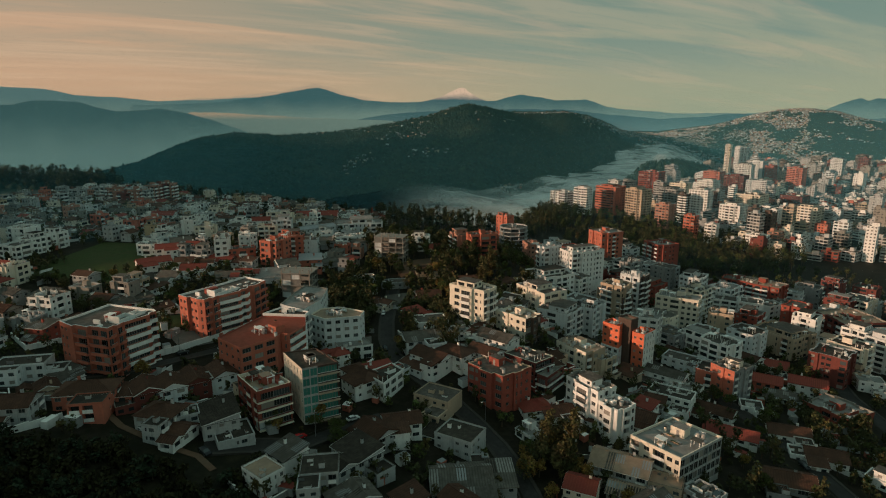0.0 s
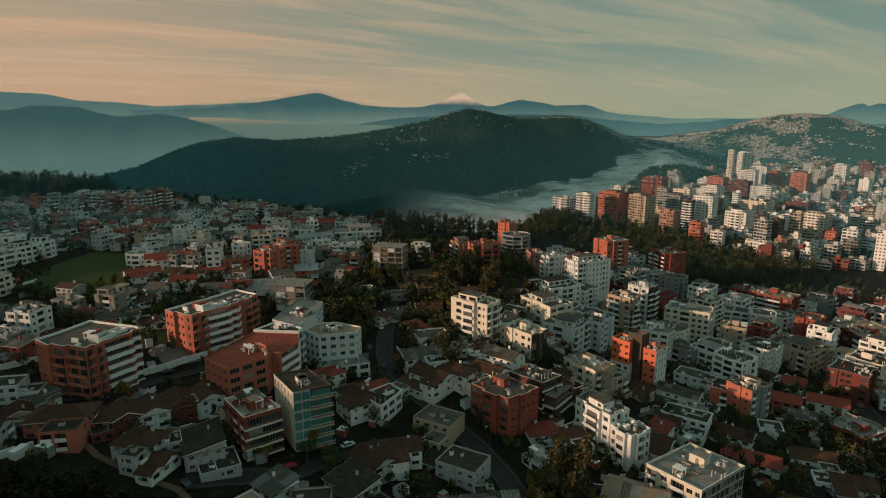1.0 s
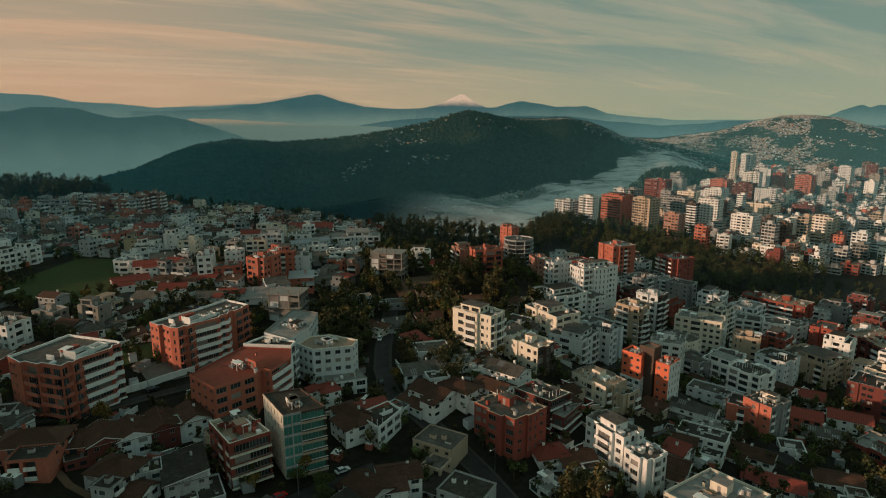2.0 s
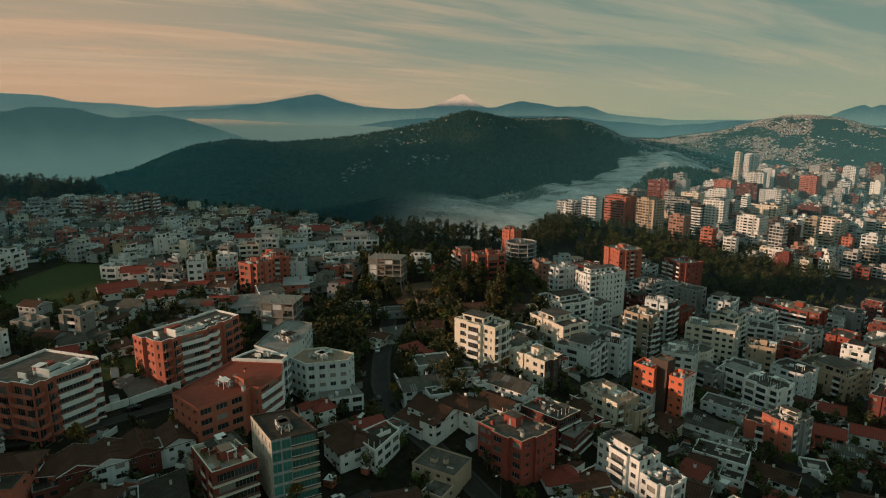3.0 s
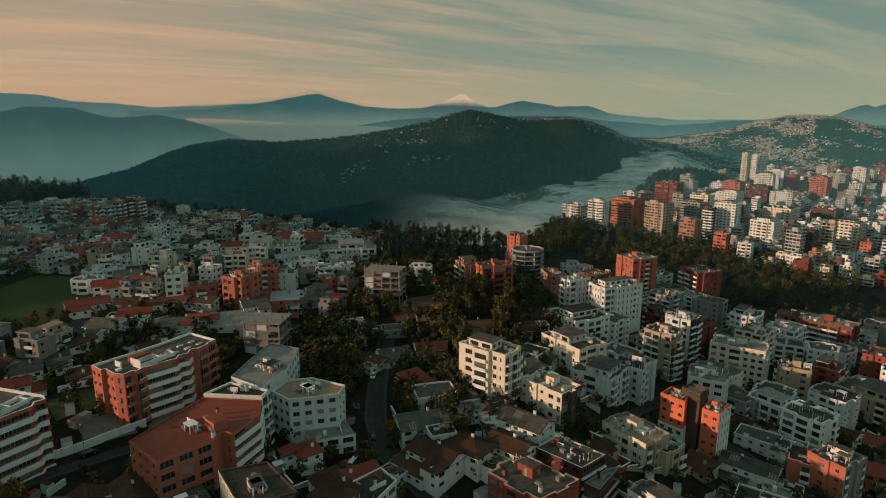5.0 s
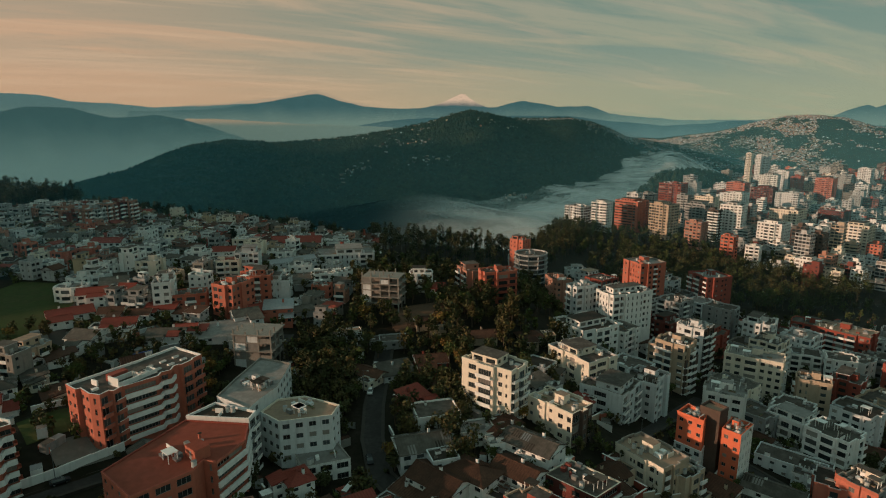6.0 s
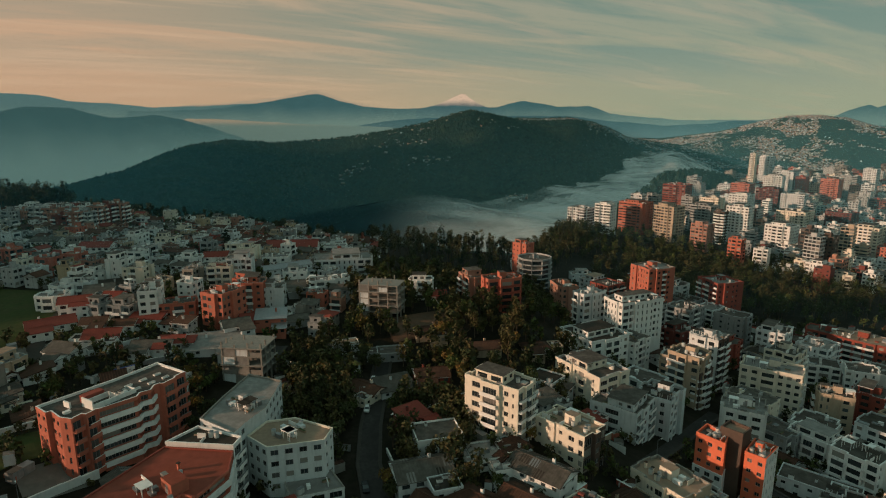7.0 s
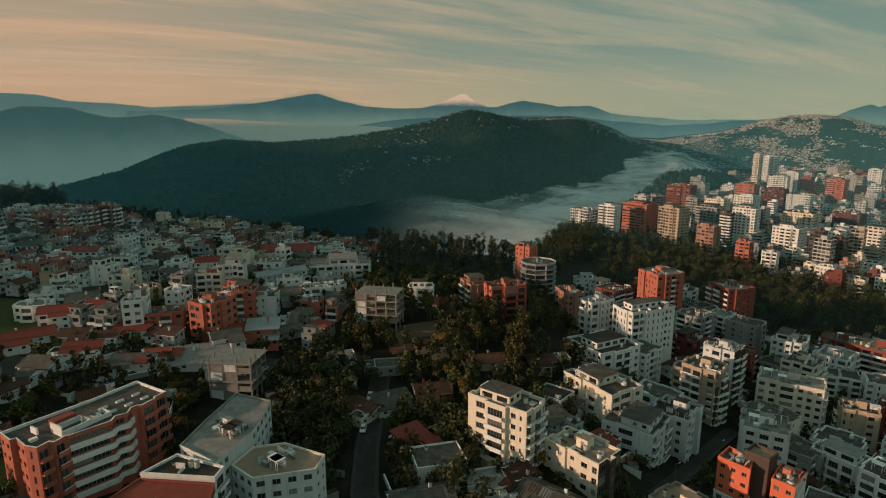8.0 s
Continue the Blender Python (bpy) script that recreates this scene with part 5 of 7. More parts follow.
house(91.8, 225.8, -40, 15.6, 8.0, 2, "white", "sheet", "gable", "white house with grey roof", near=False)
house(157.7, 236.8, -30, 14.4, 9.0, 2, "white", "tile_red", "gable", "house with crimson roof", near=False)
house(135.5, 234.7, -30, 16.7, 9.0, 2, "brick", "tile_red", "gable", "brick house with red tiled roof", near=False)
house(140.5, 225.6, -30, 13.7, 8.0, 1, "pale", "sheet", "gable", "low house with grey sheet roof", near=False)
house(192.3, 246.9, -20, 10.4, 8.0, 2, "white", "roof_pale", "flat", "white two-storey house with roof frame", near=False)
house(120.5, 212.2, -20, 7.9, 7.0, 1, "white", "sheet", "flat", "small white house with sheet roof", near=False)
house(-5.2, 236.6, 15, 12.9, 10.0, 2, "white", "roof", "flat", "white two-storey house with flat grey roof", near=False)
house(-8.7, 221.1, 18, 14.3, 10.0, 2, "pale", "sheet", "gable", "pale house with worn grey gable roof", near=False)
house(6.5, 229.9, 15, 10.5, 9.0, 1, "white", "roof_pale", "flat", "low white house with pale flat roof", near=False)
house(-4.0, 207.5, -40, 14.3, 9.0, 2, "white", "tile", "gable", "white house with dark tiled gables", near=False)
house(4.5, 210.2, -40, 13.3, 9.0, 2, "white", "tile", "hip", "white house with dark hipped roof", near=False)
house(-10.3, 205.2, -40, 11.8, 7.0, 1, "pale", "tile", "lean", "low garage house with dark roof", near=False)
house(21.5, 221.5, -40, 15.3, 9.0, 2, "white", "sheet", "gable", "white house with grey gable roof", near=False)
house(16.3, 211.0, -40, 12.1, 8.0, 2, "white", "tile", "gable", "white house with dark roof", near=False)
house(-28.5, 193.0, -50, 15.8, 8.0, 2, "white", "tile", "hip", "white house with dark hipped roof", near=False)
house(-28.6, 271.1, -35, 11.2, 8.0, 1, "cream", "tile", "gable", "low cream house with dark roof under trees", near=False)
house(-19.9, 273.7, 25, 12.0, 9.0, 1, "pale", "sheet", "lean", "low house with long grey roof", near=False)
house(-36.7, 289.5, 10, 6.0, 6.0, 1, "white", "sheet", "hip", "small pale house with hipped sheet roof", near=False)
house(-22.9, 297.9, 10, 10.8, 8.0, 1, "grey", "roof", "flat", "low flat-roofed house among trees", near=False)
house(-7.6, 281.6, 12, 11.6, 9.0, 1, "redbrick", "tile", "gable", "low brick house with dark roof and white gutter", near=False)
house(-9.0, 312.7, 12, 11.6, 8.0, 1, "beige", "tile", "gable", "low house with dark roof among trees", near=False)
house(11.8, 302.7, 12, 13.0, 8.0, 1, "beige", "tile", "gable", "low house with brown roof and white ridge", near=False)
house(33.6, 309.5, 10, 11.4, 8.0, 1, "beige", "tile", "hip", "low house with brown hipped roof", near=False)
house(-41.7, 302.3, 20, 11.5, 7.0, 1, "pale", "roof_tan", "flat", "low house with a small tan roof terrace", near=False)
house(-65.9, 316.9, 35, 14.2, 7.0, 1, "grey", "sheet", "gable", "low grey shed on the hillside", near=False)
house(32.5, 280.3, -40, 10.5, 9.0, 2, "pale", "sheet", "flat", "pale low house with patched roofs", near=False)
house(-24.6, 197.6, 30, 12.4, 4.6, 2, "white", "tile_red", "lean", "white house with a bright red lean-to roof", near=False)
block(-194.7, 367.7, -10, 9.2, 9.0, 3, "brick", "roof", "orange three-storey house with flat roof", False)
block(-195.3, 355.6, 0, 9.1, 9.0, 2, "white", "roof_pale", "white two-storey house with flat roof", False)
block(-175.9, 352.2, 0, 6.3, 8.0, 3, "yellow", "roof", "ochre three-storey house with plain walls", False)
block(-163.4, 340.3, -15, 6.2, 8.0, 3, "white", "tile_red", "white three-storey house with plain walls", False)
block(-160.7, 350.5, -10, 6.8, 9.0, 2, "white", "roof", "white two-storey house with flat roof", False)
block(-151.6, 350.9, -8, 8.1, 9.0, 4, "white", "roof", "white four-storey house with tan bands", False)
block(-157.1, 378.2, 0, 7.4, 8.0, 3, "white", "roof_pale", "cream three-storey house with flat roof", False)
block(-141.8, 348.0, -5, 10.0, 9.0, 3, "cream", "roof", "cream three-storey house with flat roof", False)
house(-149.9, 339.5, 25, 14.1, 9.0, 1, "grey", "roof_dark", "lean", "low house with dark sloping roof", near=False)
block(-165.3, 331.6, -8, 8.3, 9.0, 2, "white", "roof_pale", "white two-storey house with flat roof", False)
block(-159.2, 335.1, 10, 7.7, 9.0, 2, "pale", "roof", "pale blue-grey two-storey house", False)
block(-161.7, 318.7, 5, 10.8, 9.0, 2, "white", "roof_pale", "white two-storey villa with terraces", False)
house(-149.8, 313.5, 22, 11.3, 9.0, 2, "white", "tile_red", "gable", "white house with red tiled gable roof", near=False)
house(-147.3, 325.5, 25, 11.1, 9.0, 2, "white", "sheet", "lean", "white house with grey sloping roof", near=False)
house(-138.2, 320.1, 0, 7.1, 8.0, 2, "white", "tile_red", "gable", "white house with small red roof", near=False)
block(-129.6, 311.6, -5, 9.5, 9.0, 2, "grey", "sheet", "bare grey house wall", False)
block(-110.8, 316.4, 18, 14.2, 9.0, 2, "brick", "roof", "brown brick terrace with stepped roof", False)
block(-111.4, 331.2, -8, 6.7, 9.0, 3, "white", "roof", "white three-storey house with flat roof", False)
block(-130.5, 376.6, 0, 11.1, 9.0, 2, "white", "roof_pale", "white two-storey house with plain walls", False)
house(-119.1, 382.3, 10, 11.5, 9.0, 2, "white", "tile_red", "gable", "white house with red roof", near=False)
block(-106.5, 352.7, 10, 10.3, 9.0, 3, "cream", "tile_red", "cream three-storey house with plain walls", False)
block(-98.8, 358.3, 10, 11.2, 10.0, 4, "pale", "roof_pale", "pale four-storey block with flat roof", False)
block(-90.4, 388.2, 5, 12.9, 10.0, 2, "white", "roof_pale", "white low block with long windows", False)
house(-81.0, 370.9, 38, 24.5, 7.0, 2, "pale", "metal", "gable", "long pale building with blue-grey metal roof", near=False)
block(-74.7, 363.8, 10, 10.7, 9.0, 2, "white", "roof_pale", "white two-storey block with plain walls", False)
block(-84.7, 330.2, 8, 10.4, 10.0, 4, "brick", "roof", "brick four-storey block with plain walls", False)
block(-76.6, 333.1, 5, 9.4, 9.0, 3, "pale", "roof", "pale three-storey block with plain walls", False)
house(-69.9, 351.9, 20, 11.9, 9.0, 1, "grey", "sheet", "lean", "low grey shed with plain walls", near=False)
block(-60.3, 354.5, 15, 11.7, 9.0, 2, "white", "roof_pale", "white low house with flat roofs", False)
block(-53.9, 360.6, 15, 9.6, 9.0, 2, "white", "sheet", "white low house with plain walls", False)
block(-57.1, 394.5, 12, 29.4, 18.0, 3, "pale", "roof_pale", "wide pale shopping building with flat roof", False)
house(-93.4, 434.2, 5, 29.8, 14.0, 2, "white", "tile_red", "gable", "long building with dark red roof", near=False)
block(-74.0, 451.7, 5, 18.8, 10.0, 2, "white", "roof_pale", "white low building with flat roof", False)
house(-150.1, 297.6, 38, 15.7, 9.0, 1, "white", "tile_red", "gable", "long hall with red roof and blue gable", near=False)
house(-118.5, 307.7, 4, 12.1, 8.0, 1, "pale", "tile_red", "lean", "low open shed with red roof", near=False)
house(-126.3, 290.6, 12, 12.2, 10.0, 1, "white", "tile_red", "gable", "low house with red-brown roofs", near=False)
house(-135.1, 300.7, 12, 9.2, 8.0, 1, "white", "tile", "gable", "low house with brown roof", near=False)
house(-124.1, 300.7, 4, 9.0, 7.0, 1, "white", "tile", "gable", "low open shed with brown roof", near=False)
house(-106.7, 285.8, 6, 13.4, 8.0, 1, "white", "sheet", "gable", "long low shed with grey roof", near=False)
house(-101.6, 291.0, 6, 8.6, 8.0, 1, "white", "tile_red", "gable", "low house with red roof", near=False)
house(-87.7, 292.3, 18, 19.9, 12.0, 1, "pale", "roof_pale", "lean", "wide low building with pale sloping sheet roof", near=False)
house(-83.1, 303.7, 30, 10.1, 9.0, 2, "pale", "sheet", "gable", "pale blue gabled house", near=False)
house(-79.6, 315.9, 25, 11.7, 8.0, 1, "brick", "tile_red", "gable", "low house with bright red roof", near=False)
house(-72.3, 313.6, 12, 11.7, 9.0, 2, "brick", "metal", "lean", "brick house with a metal lean-to roof", near=False)
house(-220.7, 454.4, -10, 12.8, 9.0, 2, "white", "tile", "gable", "white house with brown roof", near=False)
house(-196.7, 411.1, 4, 16.6, 10.0, 2, "white", "tile_red", "gable", "house with wide red-brown roof", near=False)
house(-232.1, 423.2, 0, 15.8, 9.0, 2, "white", "sheet", "gable", "white house with gabled roofs", near=False)
block(-474.0, 1145.2, 0, 27.7, 9.0, 2, "white", "roof_pale", "white two-storey house at the edge", False)
block(-158.3, 420.1, 0, 14.2, 9.0, 2, "white", "roof_pale", "white low house with plain walls", False)
block(-162.8, 423.6, 0, 11.5, 8.0, 3, "cream", "roof", "cream three-storey house with plain walls", False)
block(-140.9, 416.0, 0, 6.2, 7.0, 2, "redbrick", "roof", "small red-painted house with plain walls", False)
block(-115.4, 401.2, 0, 9.6, 9.0, 3, "cream", "roof_pale", "cream three-storey house with plain walls", False)
block(-105.1, 390.5, 0, 9.3, 9.0, 3, "cream", "roof_pale", "cream three-storey house with plain walls", False)
block(10.7, 363.9, -70, 13.3, 9.0, 4, "pink", "roof", "pale pink four-storey block beside a brick tower", False)
block(53.2, 497.8, 0, 14.1, 9.0, 3, "white", "roof_pale", "white three-storey building among trees", False)
block(92.7, 489.4, 0, 13.8, 9.0, 2, "pale", "roof_pale", "pale low building among trees", False)
block(-13.7, 354.7, 0, 10.2, 9.0, 3, "white", "roof_dark", "white three-storey house beyond the bare frame", False)
house(-6.1, 351.6, 0, 7.8, 8.0, 1, "white", "tile_red", "gable", "low white house with red roof", near=False)
for x, y, w, floors, wall in ((-237.3, 509, 12.5, 6, "pink"), (-240.1, 500, 8.7, 6, "darkbrick"), (-239.8, 488, 8.9, 6, "pink"), (-243.0, 481, 8.9, 5, "weathered"), (-247.7, 477, 10.6, 5, "pink"), (-255.5, 476, 11.6, 4, "darkbrick"), (-281.6, 504, 13.0, 4, "pink"), (-292.1, 505, 12.2, 4, "weathered"), (-301.5, 504, 13.3, 3, "pink"), (-308.5, 500, 12.8, 3, "weathered"), (-268.0, 486, 10.0, 4, "pink")):
    terrace_block(x, y, -12, w, 9.0, floors, wall)
block(203.9, 363.2, -50, 25.5, 15.0, 6, "redbrick", "roof_tan", "red brick six-storey block with white lift tower", False)
block(168.8, 338.8, -25, 12.9, 11.0, 4, "white", "roof", "white four-storey block with square windows", False)
block(178.9, 329.2, -25, 12.4, 11.0, 5, "white", "roof", "white five-storey block with square windows", False)
block(197.2, 378.8, -40, 19.4, 12.0, 5, "redbrick", "roof", "red brick five-storey block", False)
block(224.9, 369.8, -40, 15.7, 12.0, 4, "pale", "roof_pale", "pale four-storey block with plain walls", False)
block(241.7, 375.7, -40, 14.4, 12.0, 5, "grey", "roof", "dark grey five-storey block", False)
block(208.4, 340.5, -40, 16.8, 12.0, 4, "grey", "roof", "grey four-storey block with white bands", False)
block(69.6, 289.1, -50, 14.5, 11.0, 4, "pale", "roof", "pale four-storey block with terraces", False)
block(93.9, 314.0, -50, 13.4, 10.0, 5, "beige", "roof", "tan five-storey block with balconies", False)
block(94.4, 303.9, -50, 11.3, 10.0, 5, "brown", "roof", "dark brown five-storey block", False)
block(75.2, 329.5, -50, 17.5, 12.0, 4, "white", "roof", "white four-storey block with sloping roofs", False)
block(112.9, 230.6, -35, 10.8, 11.0, 3, "brick", "roof_dark", "orange and cream three-storey corner block", False)
block(91.0, 210.1, -35, 7.3, 9.0, 2, "white", "roof_pale", "white house with roof terraces", False)
house(80.0, 204.5, -30, 7.6, 9.0, 1, "grey", "tile", "gable", "low house with dark tiled roof", near=False)
house(155.8, 261.1, -30, 13.3, 10.0, 1, "cream", "tile_red", "gable", "long low house with red tiled roof", near=False)
block(113.3, 241.2, -40, 6.6, 8.0, 2, "pale", "roof", "pale two-storey house with plain walls", False)
# ---- towers across the park ----
rt = random.Random(71)
TOWERS = [
    (149, 735, 22.7, 18.6, 8.6, 11, "pale", "grid"),
    (168, 705, 17.7, 14.5, 16.5, 12, "white", "band"),
    (207, 728, 28.0, 23.0, 15.7, 14, "brick", "ribbon"),
    (233, 800, 14.7, 12.1, 15.5, 14, "pale", "grid"),
    (257, 815, 15.0, 12.3, 13.0, 14, "grey", "ribbon"),
    (231, 695, 23.3, 19.0, 16.1, 13, "beige", "grid"),
    (303, 860, 29.4, 24.1, 21.4, 14, "redbrick", "ribbon"),
    (294, 800, 13.6, 11.1, 12.8, 13, "grey", "ribbon"),
    (279, 720, 23.1, 19.0, 13.2, 12, "grey", "ribbon"),
    (245, 645, 16.5, 13.5, 5.6, 8, "pink", "balc"),
    (283, 690, 11.1, 9.0, 10.5, 11, "brown", "band"),
    (318, 790, 22.3, 18.4, 12.7, 11, "cream", "win"),
]
TOWERS_BEHIND = [
    (368, 820, 23.3, 19.1, 13.1, 12, "white", "win"),
    (439, 960, 26.3, 21.6, 12.7, 12, "brick", "ribbon"),
    (446, 900, 28.4, 23.3, 11.9, 13, "darkbrick", "wide"),
    (549, 1150, 10.0, 8.2, 45.9, 24, "cream", "win"),
    (585, 1170, 21.3, 17.5, 40.9, 22, "pale", "win"),
    (318, 640, 23.0, 18.8, 5.4, 9, "white", "win"),
    (389, 740, 30.2, 24.8, 4.2, 10, "cream", "win"),
    (364, 655, 24.5, 20.1, -0.5, 7, "white", "win"),
    (403, 645, 24.1, 19.8, 2.9, 8, "cream", "win"),
    (518, 1020, 26.6, 21.8, 18.8, 10, "white", "win"),
    (561, 1060, 26.2, 21.5, 21.7, 12, "pale", "wide"),
    (249, 585, 11.2, 9.1, 2.6, 6, "brick", "balc"),
]
TOWERS_BEYOND = [
    (266, 575, 10.9, 9.0, -4.0, 5, "white", "balc"),
    (292, 560, 10.3, 8.5, -10.9, 5, "cream", "balc"),
    (296, 545, 16.3, 13.3, -9.1, 5, "white", "balc"),
    (299, 520, 14.0, 11.4, -11.5, 4, "cream", "wide"),
    (596, 1000, 24.6, 20.2, 15.5, 13, "brick", "ribbon"),
    (658, 1050, 22.9, 18.8, 16.2, 13, "grey", "ribbon"),
    (763, 1150, 21.1, 17.3, 19.3, 15, "pale", "win"),
    (364, 590, 15.4, 12.7, -16.6, 6, "white", "win"),
    (307, 700, 21.9, 18.0, 14.8, 9, "white", "win"),
    (470, 880, 28.4, 23.3, 6.6, 10, "pale", "win"),
    (455, 760, 26.9, 22.0, -0.1, 7, "darkbrick", "win"),
]
for tx, ty, tw, td, tz, tf, tm, ts in TOWERS + TOWERS_BEHIND + TOWERS_BEYOND:
    a = radians(-48 + rt.uniform(-8, 8))
    c, s = math.cos(a), math.sin(a)
    p = (tx - c * tw / 2 + s * td / 2, ty - s * tw / 2 - c * td / 2)
    q = (tx + c * tw / 2 + s * td / 2, ty + s * tw / 2 - c * td / 2)
    building(R(p, q, td), tz, tf, tm, [ts, rt.choice([ts, "mix", "grid", "ribbon"]), "win", "win"], f"{storeys(tf)} {M[tm].name.replace('_', ' ')} tower block with flat roof", "roof", near=False, name="tower_block", band=tm if tm in ("brick", "redbrick", "darkbrick", "pink", "grey") else "trim", seed=rt.randint(1, 9999), group="towers across the park", setback=rt.random() < 0.6)

# ---- the rest of the town ----
rf = random.Random(12)
WALLS_LEFT = ["white"] * 3 + ["pale"] * 3 + ["weathered"] * 3 + ["cream"] * 2 + ["grey"] * 3 + ["concrete"] * 2 + ["brick", "redbrick", "beige", "yellow", "pink", "pink"]
WALLS_RIGHT = ["white"] * 2 + ["pale"] * 3 + ["weathered"] * 4 + ["grey"] * 4 + ["concrete"] * 2 + ["beige", "cream", "pink", "brick", "redbrick", "darkbrick", "brown"]


def spots(x0, x1, y0, y1, step, chance, size, inside=None):
    """Free plots in loose rows."""
    y = y0
    while y < y1:
        x = x0
        while x < x1:
            px, py = x + rf.uniform(-0.3, 0.3) * step, y + rf.uniform(-0.3, 0.3) * step
            x += step
            w, d = rf.uniform(*size), rf.uniform(*size)
            if rf.random() > chance or (inside and not inside(px, py)):
                continue
            if ((px - 465) / 90) ** 2 + ((py - 1190) / 80) ** 2 < 1:
                continue
            if py > np.interp(px, EDGE_X, EDGE_Y) - (14 if px < 150 else 0.16 * py) or abs(px) > 0.80 * py + 30:
                continue
            if clear_of(px, py, 0.45 * max(w, d)):
                yield px, py, w, d
        y += step * 0.95


def fill(x0, x1, y0, y1, step, chance, floors, walls, flat, size, turn, group, inside=None):
    """Ordinary houses and blocks, clear of those already there."""
    for px, py, w, d in spots(x0, x1, y0, y1, step, chance, size, inside):
        fl, wm = rf.randint(*floors), rf.choice(walls)
        a = turn + rf.choice([0, 0, 0, 90]) + rf.uniform(-7, 7)
        if rf.random() < flat:
            rm = rf.choice(["roof", "roof", "roof_pale", "roof_dark", "roof_tan", "sheet"])
            ob = block(px, py, a, w, d, fl, wm, rm, f"{storeys(fl)} {M[wm].name.replace('_', ' ')} building with a flat roof")
        else:
            rm = rf.choice(["tile", "tile", "tile", "tile_red", "sheet", "sheet"])
            ob = house(px, py, a, max(w, d), min(w, d), min(fl, 2), wm, rm, rf.choice(["hip", "gable", "gable", "lean"]), f"{M[wm].name.replace('_', ' ')} house with {M[rm].name.replace('_', ' ')} roof", near=False, seed=rf.randint(1, 99999))
        ob["group"] = group


def off_road(x, y):
    return not any(abs(x - a) + abs(y - b) < 9 for a, b in ROAD_POINTS)


fill(-130, 215, 118, 262, 13.5, 0.72, (1, 2), ["white"] * 3 + ["cream", "pale", "weathered", "weathered", "beige", "darkbrick"], 0.12, (6, 9.5), -52, "houses between the blocks", lambda x, y: off_road(x, y) and not (x > 85 and y < 250 and (int(x * 3.1) + int(y * 1.7)) % 5 < 3) and not (x < -45 and y < 150 + 0.06 * x) and not (10 < x < 50 and y < 172) and not (-52 < x < -22 and y > 235))
fill(-260, -128, 165, 300, 13, 0.7, (1, 3), WALLS_LEFT, 0.5, (7, 11), -15, "houses of the hillside quarter", lambda x, y: not (x < -150 and y > 275) and off_road(x, y))
fill(-330, -50, 300, 600, 9.6, 0.95, (1, 3), WALLS_LEFT, 0.5, (5, 9), -15, "houses of the hillside quarter", lambda x, y: not (x < -155 and y < 345 and x + 150 < 0.2 * (y - 290)) and off_road(x, y))
fill(-310, -206, 225, 350, 13, 0.7, (2, 4), ["white"] * 3 + ["pale"] * 2 + ["weathered", "cream"], 0.85, (9, 13), -15, "houses of the hillside quarter", off_road)
fill(95, 300, 255, 470, 17, 0.92, (3, 6), ["white"] * 4 + ["pale"] * 2 + ["redbrick"] * 2 + ["darkbrick"] * 2 + ["grey", "cream", "brown"], 0.95, (11, 16), -52, "apartment blocks in the hollow", lambda x, y: not (x > 150 and y > 385))
far_town = Shape()
for zone in ((285, 800, 520, 900, 17, 0.9, (8, 14), (2, 6)), (250, 1300, 900, 1400, 25, 0.9, (12, 20), (3, 8)), (500, 1900, 1400, 1950, 38, 0.9, (16, 28), (3, 9))):
    x0, x1, y0, y1, step, chance, size, fls = zone
    for px, py, w, d in spots(x0, x1, y0, y1, step, chance, size):
        fl = rf.randint(*fls)
        if rf.random() < 0.2:
            fl = int(fl * 1.9)
        a = radians(-50 + rf.choice([0, 0, 90]) + rf.uniform(-9, 9))
        c, s = math.cos(a), math.sin(a)
        p = (px - c * w / 2 + s * d / 2, py - s * w / 2 - c * d / 2)
        q = (px + c * w / 2 + s * d / 2, py + s * w / 2 - c * d / 2)
        far_block(far_town, R(p, q, d), ground_at(px, py) + fl * 3, fl, rf.choice(WALLS_RIGHT), rf.choice(["win", "few", "wide", "ribbon", "grid"]), rf.choice(["roof", "roof_pale", "roof_tan", "roof_dark"]), rf)
tagged(new("distant_town", far_town.mesh("distant_town")), "dense distant town of white and red blocks", "town", kind="stuff")

# houses on the far slope and on the hill's shoulder, in loose rows along the contours
rs = np.random.default_rng(4)
specks = Shape()


def speck(x, y, w, h, walls):
    z = ground_at(x, y)
    a = rs.uniform(0, 3.1)
    u, v = np.array((math.cos(a), math.sin(a))) * w / 2, np.array((-math.sin(a), math.cos(a))) * w * rs.uniform(0.3, 0.5)
    c = np.array((x, y))
    specks.prism([tuple(c - u - v), tuple(c + u - v), tuple(c + u + v), tuple(c - u + v)], z - 3, z + h, rs.choice(walls), rs.choice(["roof", "roof_pale", "tile_red", "roof_tan", "roof_pale"]))


SLOPE_WALLS = ["pale", "weathered", "grey", "grey", "grey", "beige", "brown", "pink", "concrete", "concrete"]
for count, b0, b1, r0, r1 in ((24000, 15, 36, 2950, 4335), (3000, 12.2, 22, 2750, 3650)):
    for k in range(count):
        b, r = rs.uniform(b0, b1), rs.uniform(r0, r1)
        x, y = r * math.sin(radians(b)), r * math.cos(radians(b))
        street = abs((ground_at(x, y) / 13 + 0.7 * noise.noise((x * 0.003, y * 0.003, 1.0))) % 1 - 0.5)
        thick = noise.noise((b * 0.42, r * 0.0042, 2.0)) + 0.5 * noise.noise((b * 1.6, r * 0.014, 5.0)) + 0.5 * (street - 0.22) - 0.45 * float(smooth(31.5, 34.5, b)) * float(smooth(4250, 3900, r))
        if thick + rs.normal(0, 0.10) > 0.02:
            speck(x, y, rs.uniform(4.5, 8.5), rs.uniform(2.2, 5.0), SLOPE_WALLS)
